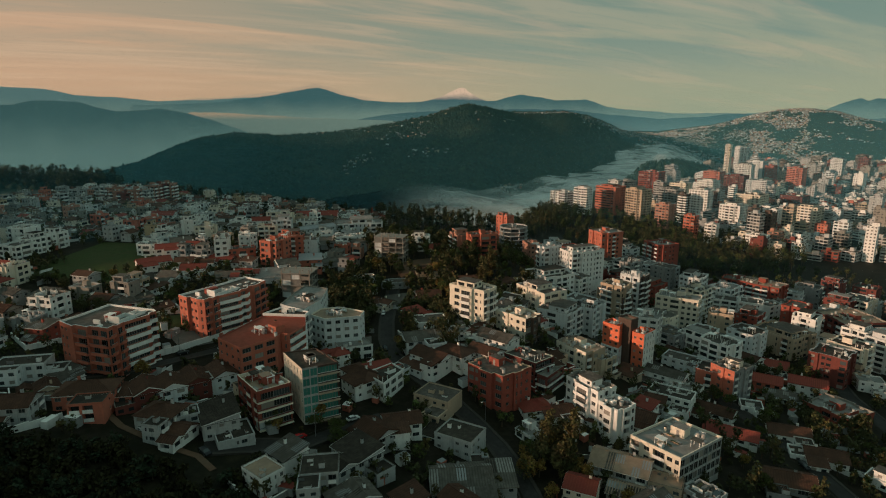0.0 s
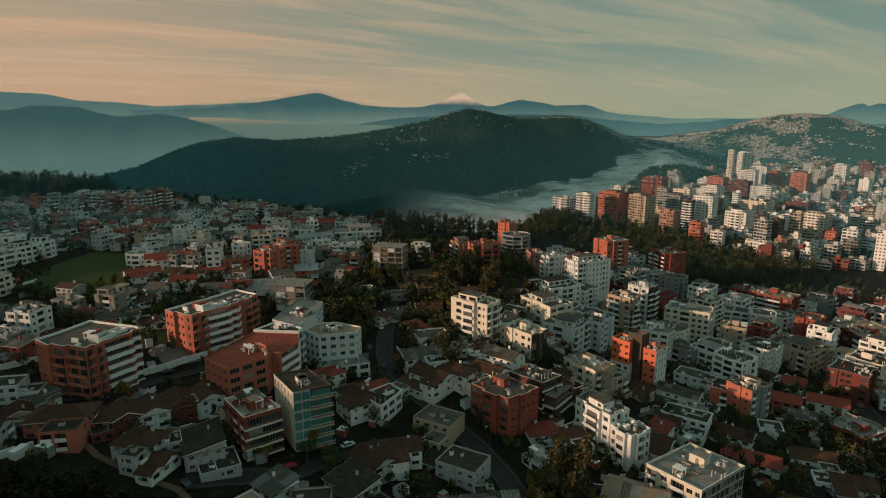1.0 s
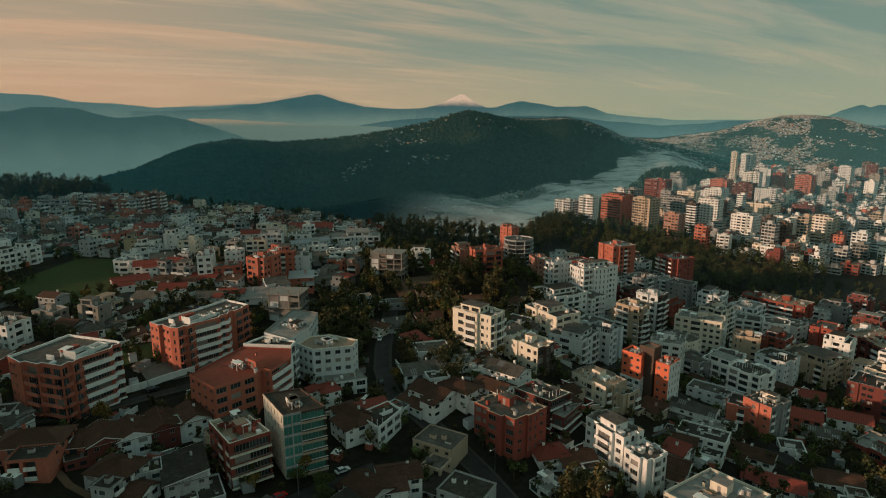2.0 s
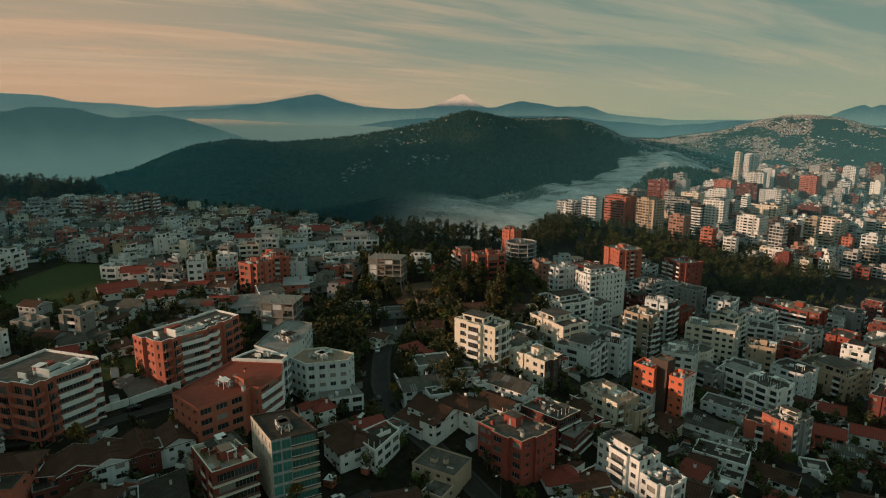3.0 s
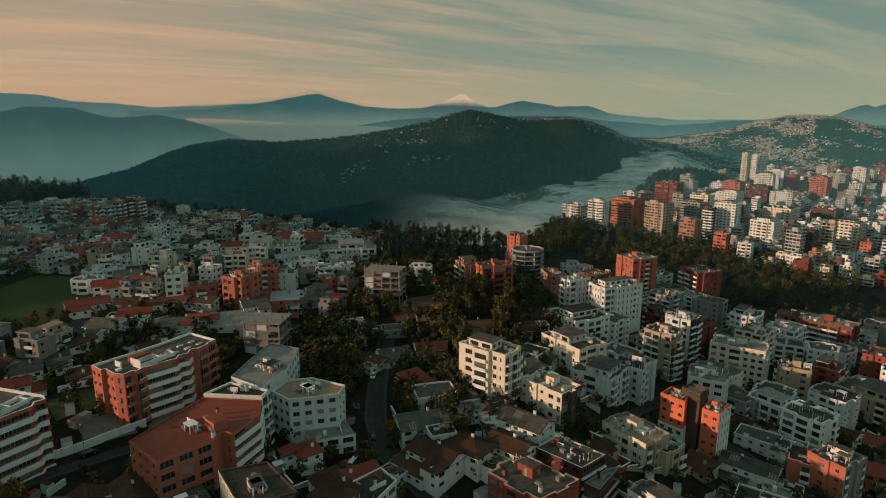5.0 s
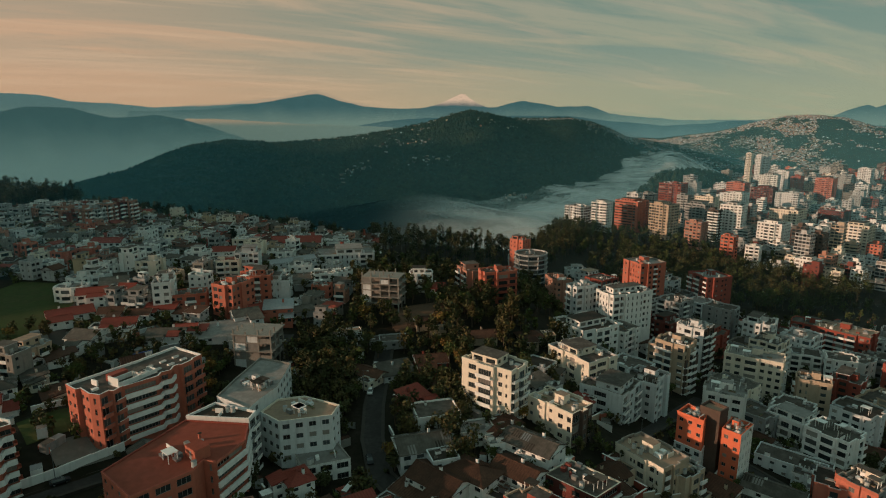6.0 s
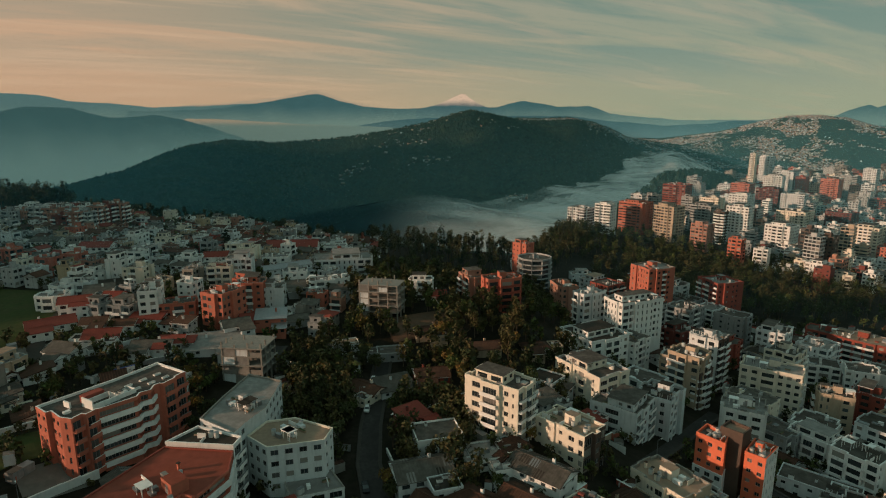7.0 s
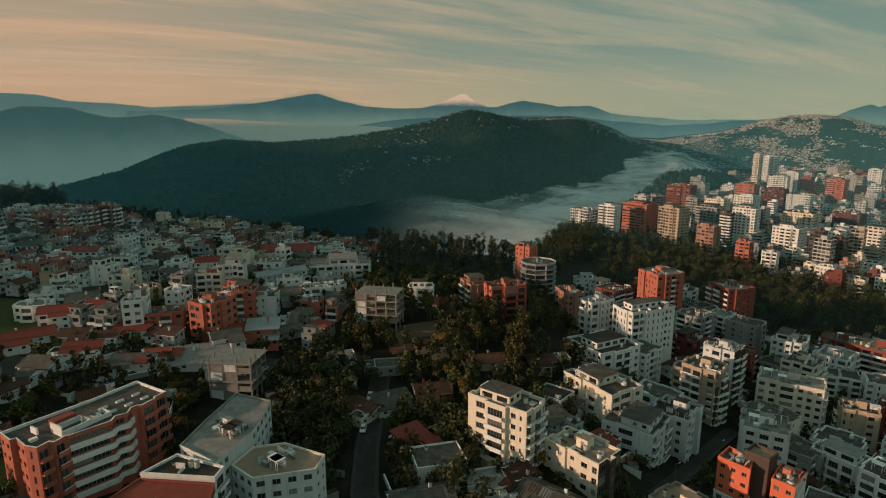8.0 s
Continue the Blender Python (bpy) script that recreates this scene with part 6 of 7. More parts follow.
# along the shoulder, on the crest, and by the lanes on the hill's face: bearing from, to, part of the way to the crest, its spread, count
for b0, b1, k0, spread, count in ((12.8, 20.5, 0.94, 0.035, 620), (6.8, 12.4, 0.975, 0.014, 330), (-12, 3, 0.985, 0.008, 70), (-9.5, -6.5, 0.77, 0.01, 26), (-6.5, -1.0, 0.84, 0.012, 30), (-3.5, 0.5, 0.74, 0.008, 22), (-8, 1, 0.92, 0.012, 26), (2, 7, 0.88, 0.02, 16), (5.5, 7.5, 0.62, 0.006, 12)):
    for k in range(count):
        b = rs.uniform(b0, b1)
        r = float(np.interp(b, HILL_B, HILL_R)) * (k0 + rs.normal(0, spread))
        speck(r * math.sin(radians(b)), r * math.cos(radians(b)), rs.uniform(4, 8), rs.uniform(2.5, 5.5), SLOPE_WALLS)
tagged(new("hillside_settlement", specks.mesh("hillside_settlement")), "scattered small houses on the far slopes", "settlement", kind="stuff")

# ---- trees ----


def leaf_mesh(name, seed, height, spread, n, size, mat, blobs, low=0.3, droop=0.0):
    """A crown of many small leaf clumps held in uneven masses, with gaps."""
    rng = np.random.default_rng(seed)
    cs = []
    for k in range(blobs):
        a, r = rng.uniform(0, 2 * math.pi), spread * rng.uniform(0.15, 0.75)
        zc = height * rng.uniform(low + 0.12, 0.92)
        f = 1.0 - 0.55 * abs((zc / height - 0.55) / 0.45)
        cs.append((r * f * math.cos(a), r * f * math.sin(a), zc, spread * rng.uniform(0.38, 0.64) * max(f, 0.5)))
    cs = np.array(cs)
    pick = rng.integers(0, blobs, n)
    d = rng.normal(size=(n, 3))
    d /= np.linalg.norm(d, axis=1)[:, None]
    rad = rng.uniform(0.45, 1.0, n) ** 0.5
    pos = cs[pick, :3] + d * (cs[pick, 3] * rad)[:, None] * np.array([1, 1, 0.85])
    nrm = d + rng.normal(size=(n, 3)) * 0.7
    nrm /= np.linalg.norm(nrm, axis=1)[:, None]
    t1 = np.cross(nrm, rng.normal(size=(n, 3)))
    t1 /= np.linalg.norm(t1, axis=1)[:, None]
    t2 = np.cross(nrm, t1)
    s = size * rng.uniform(0.6, 1.35, n)[:, None]
    quad = np.stack([pos - t1 * s, pos - t2 * s * 0.6, pos + t1 * s, pos + t2 * s * 0.6 + nrm * s * 0.2], 1)
    verts = quad.reshape(-1, 3)
    verts[:, 2] = np.maximum(verts[:, 2], 0.05)
    return cloud_mesh(name, verts.tolist(), np.arange(n * 4).reshape(-1, 4).tolist(), [mat])


def trunk_mesh(seed, height, radius, limbs):
    rng = random.Random(seed)
    s = Shape()

    def limb(p, q, r0, r1):
        p, q = Vector(p), Vector(q)
        w = (q - p).normalized()
        a = w.orthogonal().normalized()
        b = w.cross(a)
        k = 6
        ring = [(a * math.cos(2 * math.pi * i / k) + b * math.sin(2 * math.pi * i / k)) for i in range(k)]
        for i in range(k):
            j = (i + 1) % k
            s.face([p + ring[i] * r0, p + ring[j] * r0, q + ring[j] * r1, q + ring[i] * r1], "bark")

    bend = (rng.uniform(-0.3, 0.3), rng.uniform(-0.3, 0.3), height * 0.4)
    limb((0, 0, -0.6), bend, radius, radius * 0.75)
    limb(bend, (bend[0] * 1.5, bend[1] * 1.5, height * 0.8), radius * 0.75, radius * 0.25)
    for k in range(limbs):
        h = height * rng.uniform(0.32, 0.65)
        a = 2 * math.pi * k / limbs + rng.uniform(-0.4, 0.4)
        e = height * rng.uniform(0.16, 0.28)
        limb((bend[0], bend[1], h), (bend[0] + e * math.cos(a), bend[1] + e * math.sin(a), h + e * 0.8), radius * 0.4, radius * 0.12)
    return s.mesh("trunk")


def make_tree(name, seed, height, spread, n, size, mat, blobs, label, low=0.3, radius=0.25, limbs=5):
    ob = thing(name, 0, -60 - seed, -60, label, "tree")
    part("trunk", trunk_mesh(seed, height, radius, limbs), ob)
    part("crown", leaf_mesh("crown", seed, height, spread, n, size, mat, blobs, low), ob)
    return ob


KINDS = {
    "round": [make_tree("broadleaf_tree", 1, 8, 3.6, 620, 0.42, "leaf", 12, "dark green broadleaf tree with a dense crown"), make_tree("broadleaf_tree", 2, 9.5, 4.2, 700, 0.44, "leaf", 14, "dark green broadleaf tree with a dense crown"), make_tree("broadleaf_tree", 3, 6.5, 3.4, 520, 0.4, "leaf_green", 10, "fresh green broadleaf garden tree")],
    "tall": [make_tree("eucalyptus_tree", 4, 17, 3.4, 760, 0.5, "leaf", 15, "tall dark eucalyptus tree", 0.25, 0.35), make_tree("eucalyptus_tree", 5, 20, 4.0, 860, 0.55, "leaf_brown", 17, "tall brownish eucalyptus tree", 0.25, 0.35), make_tree("eucalyptus_tree", 6, 14, 3.6, 680, 0.5, "leaf_brown", 13, "tall brownish eucalyptus tree", 0.22, 0.3)],
    "gold": [make_tree("golden_tree", 7, 8, 3.2, 560, 0.4, "leaf_gold", 11, "small tree with golden brown leaves"), make_tree("golden_tree", 8, 6.5, 2.8, 480, 0.38, "leaf_brown", 10, "small tree with brown green leaves")],
    "cypress": [make_tree("cypress_tree", 9, 12, 1.7, 520, 0.36, "needle", 12, "dark slender cypress tree", 0.05)],
    "bush": [make_tree("bush", 10, 2.8, 2.0, 260, 0.32, "leaf", 6, "low dark green garden bush", 0.05, 0.1, 3), make_tree("bush", 11, 2.4, 1.8, 240, 0.32, "leaf_brown", 6, "low brownish garden bush", 0.05, 0.1, 3)],
}
USED = set()
rv = random.Random(33)


def plant(kind, x, y, scale=1.0, group="", sink=0.15):
    src = rv.choice(KINDS[kind])
    m = pose(x, y, ground_at(x, y) - sink, 0, 0, rv.uniform(0, 360)) @ Matrix.Diagonal((scale * rv.uniform(0.9, 1.15), scale * rv.uniform(0.9, 1.15), scale * rv.uniform(0.85, 1.15), 1))
    if src not in USED:
        USED.add(src)
        src.matrix_basis = m
        ob = src
    else:
        ob = copy_thing(src, Matrix())
        ob.matrix_basis = m
    if group:
        ob["group"] = group
    return ob


def grove(kinds, cx, cy, rx, ry, n, scale, group, turn=0.0, gap=2.0):
    c, s = math.cos(radians(turn)), math.sin(radians(turn))
    for k in range(n):
        for attempt in range(12):
            a, r = rv.uniform(0, 2 * math.pi), rv.random() ** 0.5
            ex, ey = rx * r * math.cos(a), ry * r * math.sin(a)
            x, y = cx + ex * c - ey * s, cy + ex * s + ey * c
            if clear_of(x, y, gap):
                plant(rv.choice(kinds), x, y, rv.uniform(*scale), group)
                break


grove(["tall", "round", "round", "gold"], -40, 275, 13, 36, 38, (0.6, 1.0), "trees beside the bare concrete frame")
grove(["tall", "round", "gold"], 0, 318, 30, 40, 34, (0.6, 1.0), "trees of the central garden")
grove(["round", "gold", "gold", "tall"], 34, 157, 13, 12, 22, (0.7, 1.0), "trees of the near gardens")
for kind, x, y, size in (("gold", -46, 130, 0.75), ("gold", -24, 140, 0.6), ("gold", 15, 143, 0.8), ("gold", -38, 168, 0.8), ("round", -11, 163, 0.6), ("round", 39, 175, 0.9), ("gold", 31, 163, 1.0), ("gold", 36, 167, 1.0), ("gold", 24, 151, 0.9), ("round", 57, 179, 0.8), ("gold", 54, 177, 0.8), ("gold", 49, 154, 0.7), ("gold", 143, 191, 0.9), ("round", 152, 193, 0.9), ("round", -128, 197, 0.9), ("round", -133, 201, 1.0), ("gold", -45, 275, 1.2), ("round", -104, 265, 0.9), ("gold", -121, 255, 1.0), ("gold", 28, 322, 1.1), ("gold", -4, 310, 1.0), ("gold", -36, 314, 1.1), ("round", 10, 220, 0.7)):
    plant(kind, x, y, size, "garden trees")
grove(["cypress"], -124, 409, 2, 2, 2, (1.0, 1.2), "cypresses in the hillside quarter")
grove(["cypress"], -95, 255, 20, 25, 5, (0.6, 0.9), "cypresses beside the lane")
grove(["round", "gold", "bush", "bush"], 10, 190, 120, 55, 70, (0.5, 0.9), "garden trees", gap=0.5)
grove(["round", "bush", "gold"], -120, 265, 60, 40, 36, (0.5, 0.9), "garden trees", gap=0.5)
grove(["round"], 135, 235, 50, 50, 26, (0.6, 0.9), "garden trees", gap=0.5)


def woods(name, label, places, seed, n, size, height, spread, mats):
    """Many leafy crowns in one mesh: clumps of leaves held in uneven masses, on short stems."""
    rng = np.random.default_rng(seed)
    vs, mi = [], []
    for x, y in places:
        z = ground_at(x, y)
        h, sp = rng.uniform(*height), rng.uniform(*spread)
        k = rng.integers(4, 8)
        a = rng.uniform(0, 6.28, k)
        cz = rng.uniform(0.35, 0.9, k)
        rr = sp * rng.uniform(0.1, 0.6, k) * (1.2 - cz * 0.7)
        cen = np.stack([rr * np.cos(a), rr * np.sin(a), cz * h], -1)
        pick = rng.integers(0, k, n)
        d = rng.normal(size=(n, 3))
        d /= np.linalg.norm(d, axis=1)[:, None]
        pos = cen[pick] + d * (sp * rng.uniform(0.25, 0.62, n))[:, None]
        nr = d + rng.normal(size=(n, 3)) * 0.6
        nr /= np.linalg.norm(nr, axis=1)[:, None]
        t1 = np.cross(nr, rng.normal(size=(n, 3)))
        t1 /= np.linalg.norm(t1, axis=1)[:, None]
        t2 = np.cross(nr, t1)
        s = size * rng.uniform(0.6, 1.4, n)[:, None]
        q = np.stack([pos - t1 * s, pos - t2 * s * 0.65, pos + t1 * s, pos + t2 * s * 0.65 + nr * s * 0.2], 1) + np.array([x, y, z])
        vs.append(q.reshape(-1, 3))
        mi += [int(rng.integers(0, len(mats)))] * n
        w = 0.22
        stem = np.array([[-w, 0, -0.5], [w, 0, -0.5], [w * 0.4, 0, h * 0.8], [-w * 0.4, 0, h * 0.8], [0, -w, -0.5], [0, w, -0.5], [0, w * 0.4, h * 0.8], [0, -w * 0.4, h * 0.8]]) + np.array([x, y, z])
        vs.append(stem)
        mi += [len(mats)] * 2
    v = np.concatenate(vs)
    me = cloud_mesh(name, v.tolist(), np.arange(len(v)).reshape(-1, 4).tolist(), mats + ["bark"], mi)
    return tagged(new(name, me), label, "woodland", kind="stuff")


def scatter(count, seed, test, x0, x1, y0, y1, gap):
    rng = random.Random(seed)
    out = []
    while len(out) < count:
        x, y = rng.uniform(x0, x1), rng.uniform(y0, y1)
        if test(x, y) and clear_of(x, y, gap) and off_road(x, y):
            out.append((x, y))
    return out


def edge_y(x):
    return float(np.interp(x, EDGE_X, EDGE_Y))


woods("park_wood", "dense dark wood of the park below the towers", scatter(520, 3, lambda x, y: (x - 215) ** 2 / 110**2 + (y - 515 - 0.15 * (x - 215)) ** 2 / 75**2 < 1, 90, 340, 420, 620, 1.5), 21, 150, 0.48, (9, 16), (3.0, 4.6), ["leaf", "leaf", "leaf", "leaf_brown", "leaf_green"])
woods("edge_wood", "dark trees along the edge above the valley", scatter(420, 4, lambda x, y: edge_y(x) - 75 < y < edge_y(x) + 30, -60, 150, 440, 720, 1.5), 22, 150, 0.48, (10, 20), (2.2, 3.8), ["leaf", "leaf", "leaf", "leaf_brown", "needle"])
woods("tower_wood", "dark trees below the tower blocks", scatter(330, 13, lambda x, y: y < edge_y(x) + 25, 60, 300, 560, 720, 1.0), 31, 130, 0.62, (8, 15), (2.8, 4.4), ["leaf", "leaf", "leaf_green"])
woods("garden_wood", "dark garden trees in the middle of the town", scatter(430, 5, lambda x, y: True, -50, 56, 258, 455, 0.2), 23, 110, 0.6, (5, 12), (2.2, 3.6), ["leaf", "leaf", "leaf", "leaf_brown", "leaf_green"])
woods("lane_trees", "dark trees crowding the curving street", scatter(120, 14, lambda x, y: True, -60, -30, 226, 300, -0.5) + scatter(70, 16, lambda x, y: True, -24, 6, 205, 262, -0.5) + scatter(60, 15, lambda x, y: True, 90, 170, 140, 250, 0.0), 32, 120, 0.5, (5, 11), (2.2, 3.6), ["leaf", "leaf", "leaf_brown"])
woods("garden_shrubs", "dark trees and shrubs between the houses", scatter(1350, 6, lambda x, y: not (x < -45 and y < 150 + 0.06 * x), -240, 190, 118, 300, -1.6), 24, 62, 0.5, (2.2, 6.0), (1.4, 2.6), ["leaf", "leaf", "leaf", "leaf_brown", "leaf_green"])
woods("hillside_shrubs", "trees and shrubs of the hillside quarter", scatter(800, 7, lambda x, y: y < edge_y(x), -310, -50, 262, 600, -1.2), 25, 50, 0.6, (3, 7), (1.6, 2.8), ["leaf", "leaf", "leaf_green", "leaf_brown"])
woods("hollow_trees", "trees between the blocks in the hollow", scatter(420, 8, lambda x, y: True, 60, 330, 250, 480, -1.0), 26, 60, 0.6, (4, 9), (1.8, 3.2), ["leaf", "leaf", "leaf_green"])
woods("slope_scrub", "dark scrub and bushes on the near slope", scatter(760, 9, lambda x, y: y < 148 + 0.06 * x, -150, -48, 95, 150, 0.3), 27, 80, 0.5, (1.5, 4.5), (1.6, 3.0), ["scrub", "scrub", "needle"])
woods("skyline_trees", "dark trees on the skyline of the hillside quarter", scatter(340, 10, lambda x, y: edge_y(x) - 60 < y < edge_y(x) + 10, -520, -330, 520, 670, 1.0), 28, 130, 0.6, (13, 25), (3.0, 4.8), ["leaf", "needle"])
woods("rim_trees", "dark trees along the rim of the hillside quarter", scatter(120, 11, lambda x, y: edge_y(x) - 22 < y < edge_y(x) + 12, -330, -60, 500, 640, 0.5), 29, 100, 0.7, (5, 11), (2.0, 3.4), ["leaf", "needle"])
woods("far_town_trees", "trees between the blocks of the far quarter", scatter(420, 12, lambda x, y: y < edge_y(x) - 5, 280, 800, 520, 1000, 0.3), 30, 60, 0.9, (5, 11), (2.4, 4.0), ["leaf", "leaf_green"])


def canopy(name, label, test, count, seed, size, box, mat="forest", wide=(0.45, 0.7)):
    """Woodland seen from afar: one mesh of many uneven tree crowns."""
    rng = np.random.default_rng(seed)
    b = np.radians(rng.uniform(box[0], box[1], count))
    r = np.sqrt(rng.uniform(box[2] ** 2, box[3] ** 2, count))
    x, y = r * np.sin(b), r * np.cos(b)
    ok = test(x, y, np.degrees(b), r)
    x, y, r = x[ok], y[ok], r[ok]
    z = land_height(x, y)
    n = len(x)
    h = rng.uniform(*size, n)
    w = h * rng.uniform(*wide, n)
    k = 4
    ang = np.arange(k) * 2 * math.pi / k
    a = ang[None, :] + rng.uniform(0, 1.6, (n, 1))
    jit = rng.uniform(0.6, 1.35, (n, k))
    skirt = np.stack([x[:, None] + np.cos(a) * w[:, None] * jit, y[:, None] + np.sin(a) * w[:, None] * jit, z[:, None] + h[:, None] * rng.uniform(-0.1, 0.25, (n, k))], -1)
    tip = np.stack([x + rng.normal(0, 0.2, n) * w, y + rng.normal(0, 0.2, n) * w, z + h], -1)[:, None, :]
    allv = np.concatenate([skirt, tip], 1)
    caps = np.array([(i, (i + 1) % k, k) for i in range(k)])
    faces = (caps[None] + (np.arange(n) * (k + 1))[:, None, None]).reshape(-1, 3).tolist()
    me = cloud_mesh(name, allv.reshape(-1, 3).tolist(), faces, [mat])
    for p in me.polygons:
        p.use_smooth = True
    return tagged(new(name, me), label, "woodland", kind="stuff")


def on_hill(x, y, b, r):
    cr = np.interp(b, HILL_B, HILL_R)
    return (r > 0.41 * cr) & (r < 1.06 * cr)


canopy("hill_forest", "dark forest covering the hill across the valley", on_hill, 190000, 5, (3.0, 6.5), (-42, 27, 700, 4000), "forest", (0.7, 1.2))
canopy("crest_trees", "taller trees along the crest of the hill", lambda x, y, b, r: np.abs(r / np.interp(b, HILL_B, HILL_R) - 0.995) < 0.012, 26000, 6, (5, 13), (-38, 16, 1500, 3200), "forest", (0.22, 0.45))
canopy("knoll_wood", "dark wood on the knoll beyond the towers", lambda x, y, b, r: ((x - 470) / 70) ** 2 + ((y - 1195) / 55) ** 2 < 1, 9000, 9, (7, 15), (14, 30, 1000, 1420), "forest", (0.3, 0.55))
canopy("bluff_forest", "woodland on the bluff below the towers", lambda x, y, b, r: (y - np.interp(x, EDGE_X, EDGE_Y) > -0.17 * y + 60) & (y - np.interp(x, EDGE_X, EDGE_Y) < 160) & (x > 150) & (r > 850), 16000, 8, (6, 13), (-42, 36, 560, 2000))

# ---- mist in the valley ----


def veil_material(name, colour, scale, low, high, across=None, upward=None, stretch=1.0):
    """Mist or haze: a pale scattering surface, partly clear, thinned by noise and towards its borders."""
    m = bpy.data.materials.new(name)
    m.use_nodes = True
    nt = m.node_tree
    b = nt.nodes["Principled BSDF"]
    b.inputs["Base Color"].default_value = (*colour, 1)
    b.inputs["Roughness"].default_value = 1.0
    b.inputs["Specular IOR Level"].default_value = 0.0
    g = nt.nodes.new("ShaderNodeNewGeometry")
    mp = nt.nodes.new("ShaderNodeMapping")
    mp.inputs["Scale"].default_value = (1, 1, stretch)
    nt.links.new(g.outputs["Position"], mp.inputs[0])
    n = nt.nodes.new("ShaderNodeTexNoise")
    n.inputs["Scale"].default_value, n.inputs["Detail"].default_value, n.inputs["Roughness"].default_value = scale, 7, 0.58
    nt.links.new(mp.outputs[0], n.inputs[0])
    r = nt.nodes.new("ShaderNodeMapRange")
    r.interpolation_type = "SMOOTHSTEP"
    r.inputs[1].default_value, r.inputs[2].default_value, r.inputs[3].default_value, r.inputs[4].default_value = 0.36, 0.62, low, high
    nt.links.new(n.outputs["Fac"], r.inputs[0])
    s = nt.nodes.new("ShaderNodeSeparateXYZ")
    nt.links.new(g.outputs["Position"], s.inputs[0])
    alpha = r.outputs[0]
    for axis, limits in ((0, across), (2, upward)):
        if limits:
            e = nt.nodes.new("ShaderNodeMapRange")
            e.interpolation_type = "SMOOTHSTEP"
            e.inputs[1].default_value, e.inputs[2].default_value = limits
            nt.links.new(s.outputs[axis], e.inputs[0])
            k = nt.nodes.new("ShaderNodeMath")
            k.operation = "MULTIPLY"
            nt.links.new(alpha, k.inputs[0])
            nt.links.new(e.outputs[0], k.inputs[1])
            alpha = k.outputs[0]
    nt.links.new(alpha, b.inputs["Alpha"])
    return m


def billow(x, y, seed):
    out = 0
    for k, (f, a) in enumerate(((0.006, 1.0), (0.013, 0.6), (0.027, 0.35), (0.051, 0.2))):
        out = out + a * np.sin(x * f + 1.7 * seed + k) * np.cos(y * f * 0.8 - seed + 2.3 * k + 0.9 * np.sin(x * f * 0.6))
    return out


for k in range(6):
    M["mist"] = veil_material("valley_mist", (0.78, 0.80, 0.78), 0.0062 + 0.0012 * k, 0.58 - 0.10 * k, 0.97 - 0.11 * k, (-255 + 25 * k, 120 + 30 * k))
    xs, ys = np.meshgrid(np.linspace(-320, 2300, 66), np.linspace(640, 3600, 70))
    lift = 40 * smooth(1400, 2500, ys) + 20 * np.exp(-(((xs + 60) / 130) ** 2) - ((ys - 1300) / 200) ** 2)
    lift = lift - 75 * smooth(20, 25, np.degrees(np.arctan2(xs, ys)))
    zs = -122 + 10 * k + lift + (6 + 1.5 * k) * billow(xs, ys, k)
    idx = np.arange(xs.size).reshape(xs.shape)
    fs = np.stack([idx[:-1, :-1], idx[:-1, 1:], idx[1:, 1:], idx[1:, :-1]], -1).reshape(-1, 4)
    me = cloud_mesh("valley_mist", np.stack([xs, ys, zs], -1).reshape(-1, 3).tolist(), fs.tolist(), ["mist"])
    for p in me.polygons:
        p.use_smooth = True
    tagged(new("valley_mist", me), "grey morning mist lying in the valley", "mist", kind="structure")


def haze_sheet(dist, b0, b1, low, high, z0, z1, across=None):
    """A thin curved see-through sheet added over the valley to imitate haze, fading upwards."""
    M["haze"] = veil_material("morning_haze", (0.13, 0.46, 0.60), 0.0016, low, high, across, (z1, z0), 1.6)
    bs, hs = np.radians(np.linspace(b0, b1, 70)), np.linspace(-230, z1 + 5, 8)
    B, H = np.meshgrid(bs, hs)
    idx = np.arange(B.size).reshape(B.shape)
    fs = np.stack([idx[:-1, :-1], idx[:-1, 1:], idx[1:, 1:], idx[1:, :-1]], -1).reshape(-1, 4)
    me = cloud_mesh("morning_haze", np.stack([dist * np.sin(B), dist * np.cos(B), H], -1).reshape(-1, 3).tolist(), fs.tolist(), ["haze"])
    for p in me.polygons:
        p.use_smooth = True
    tagged(new("morning_haze", me), "thin bluish see-through sheet imitating haze over the valley", "haze", kind="structure")


# sheets added at several distances; the second lightens the hillside quarter
haze_sheet(430, -60, 60, 0.006, 0.012, 40, 190)
haze_sheet(400, -60, 0, 0.075, 0.10, 50, 150, (-60, -230))
haze_sheet(660, -60, 60, 0.018, 0.03, 40, 190)
haze_sheet(860, -60, 60, 0.05, 0.075, 40, 190)
haze_sheet(900, -60, 12, 0.17, 0.22, 40, 200, (170, -480))
haze_sheet(1000, 8, 60, 0.03, 0.05, 40, 200, (150, 330))
haze_sheet(2720, 14.5, 60, 0.09, 0.12, 60, 220)

# ---- distance: hazy ranges behind everything, haze painted into their glow ----


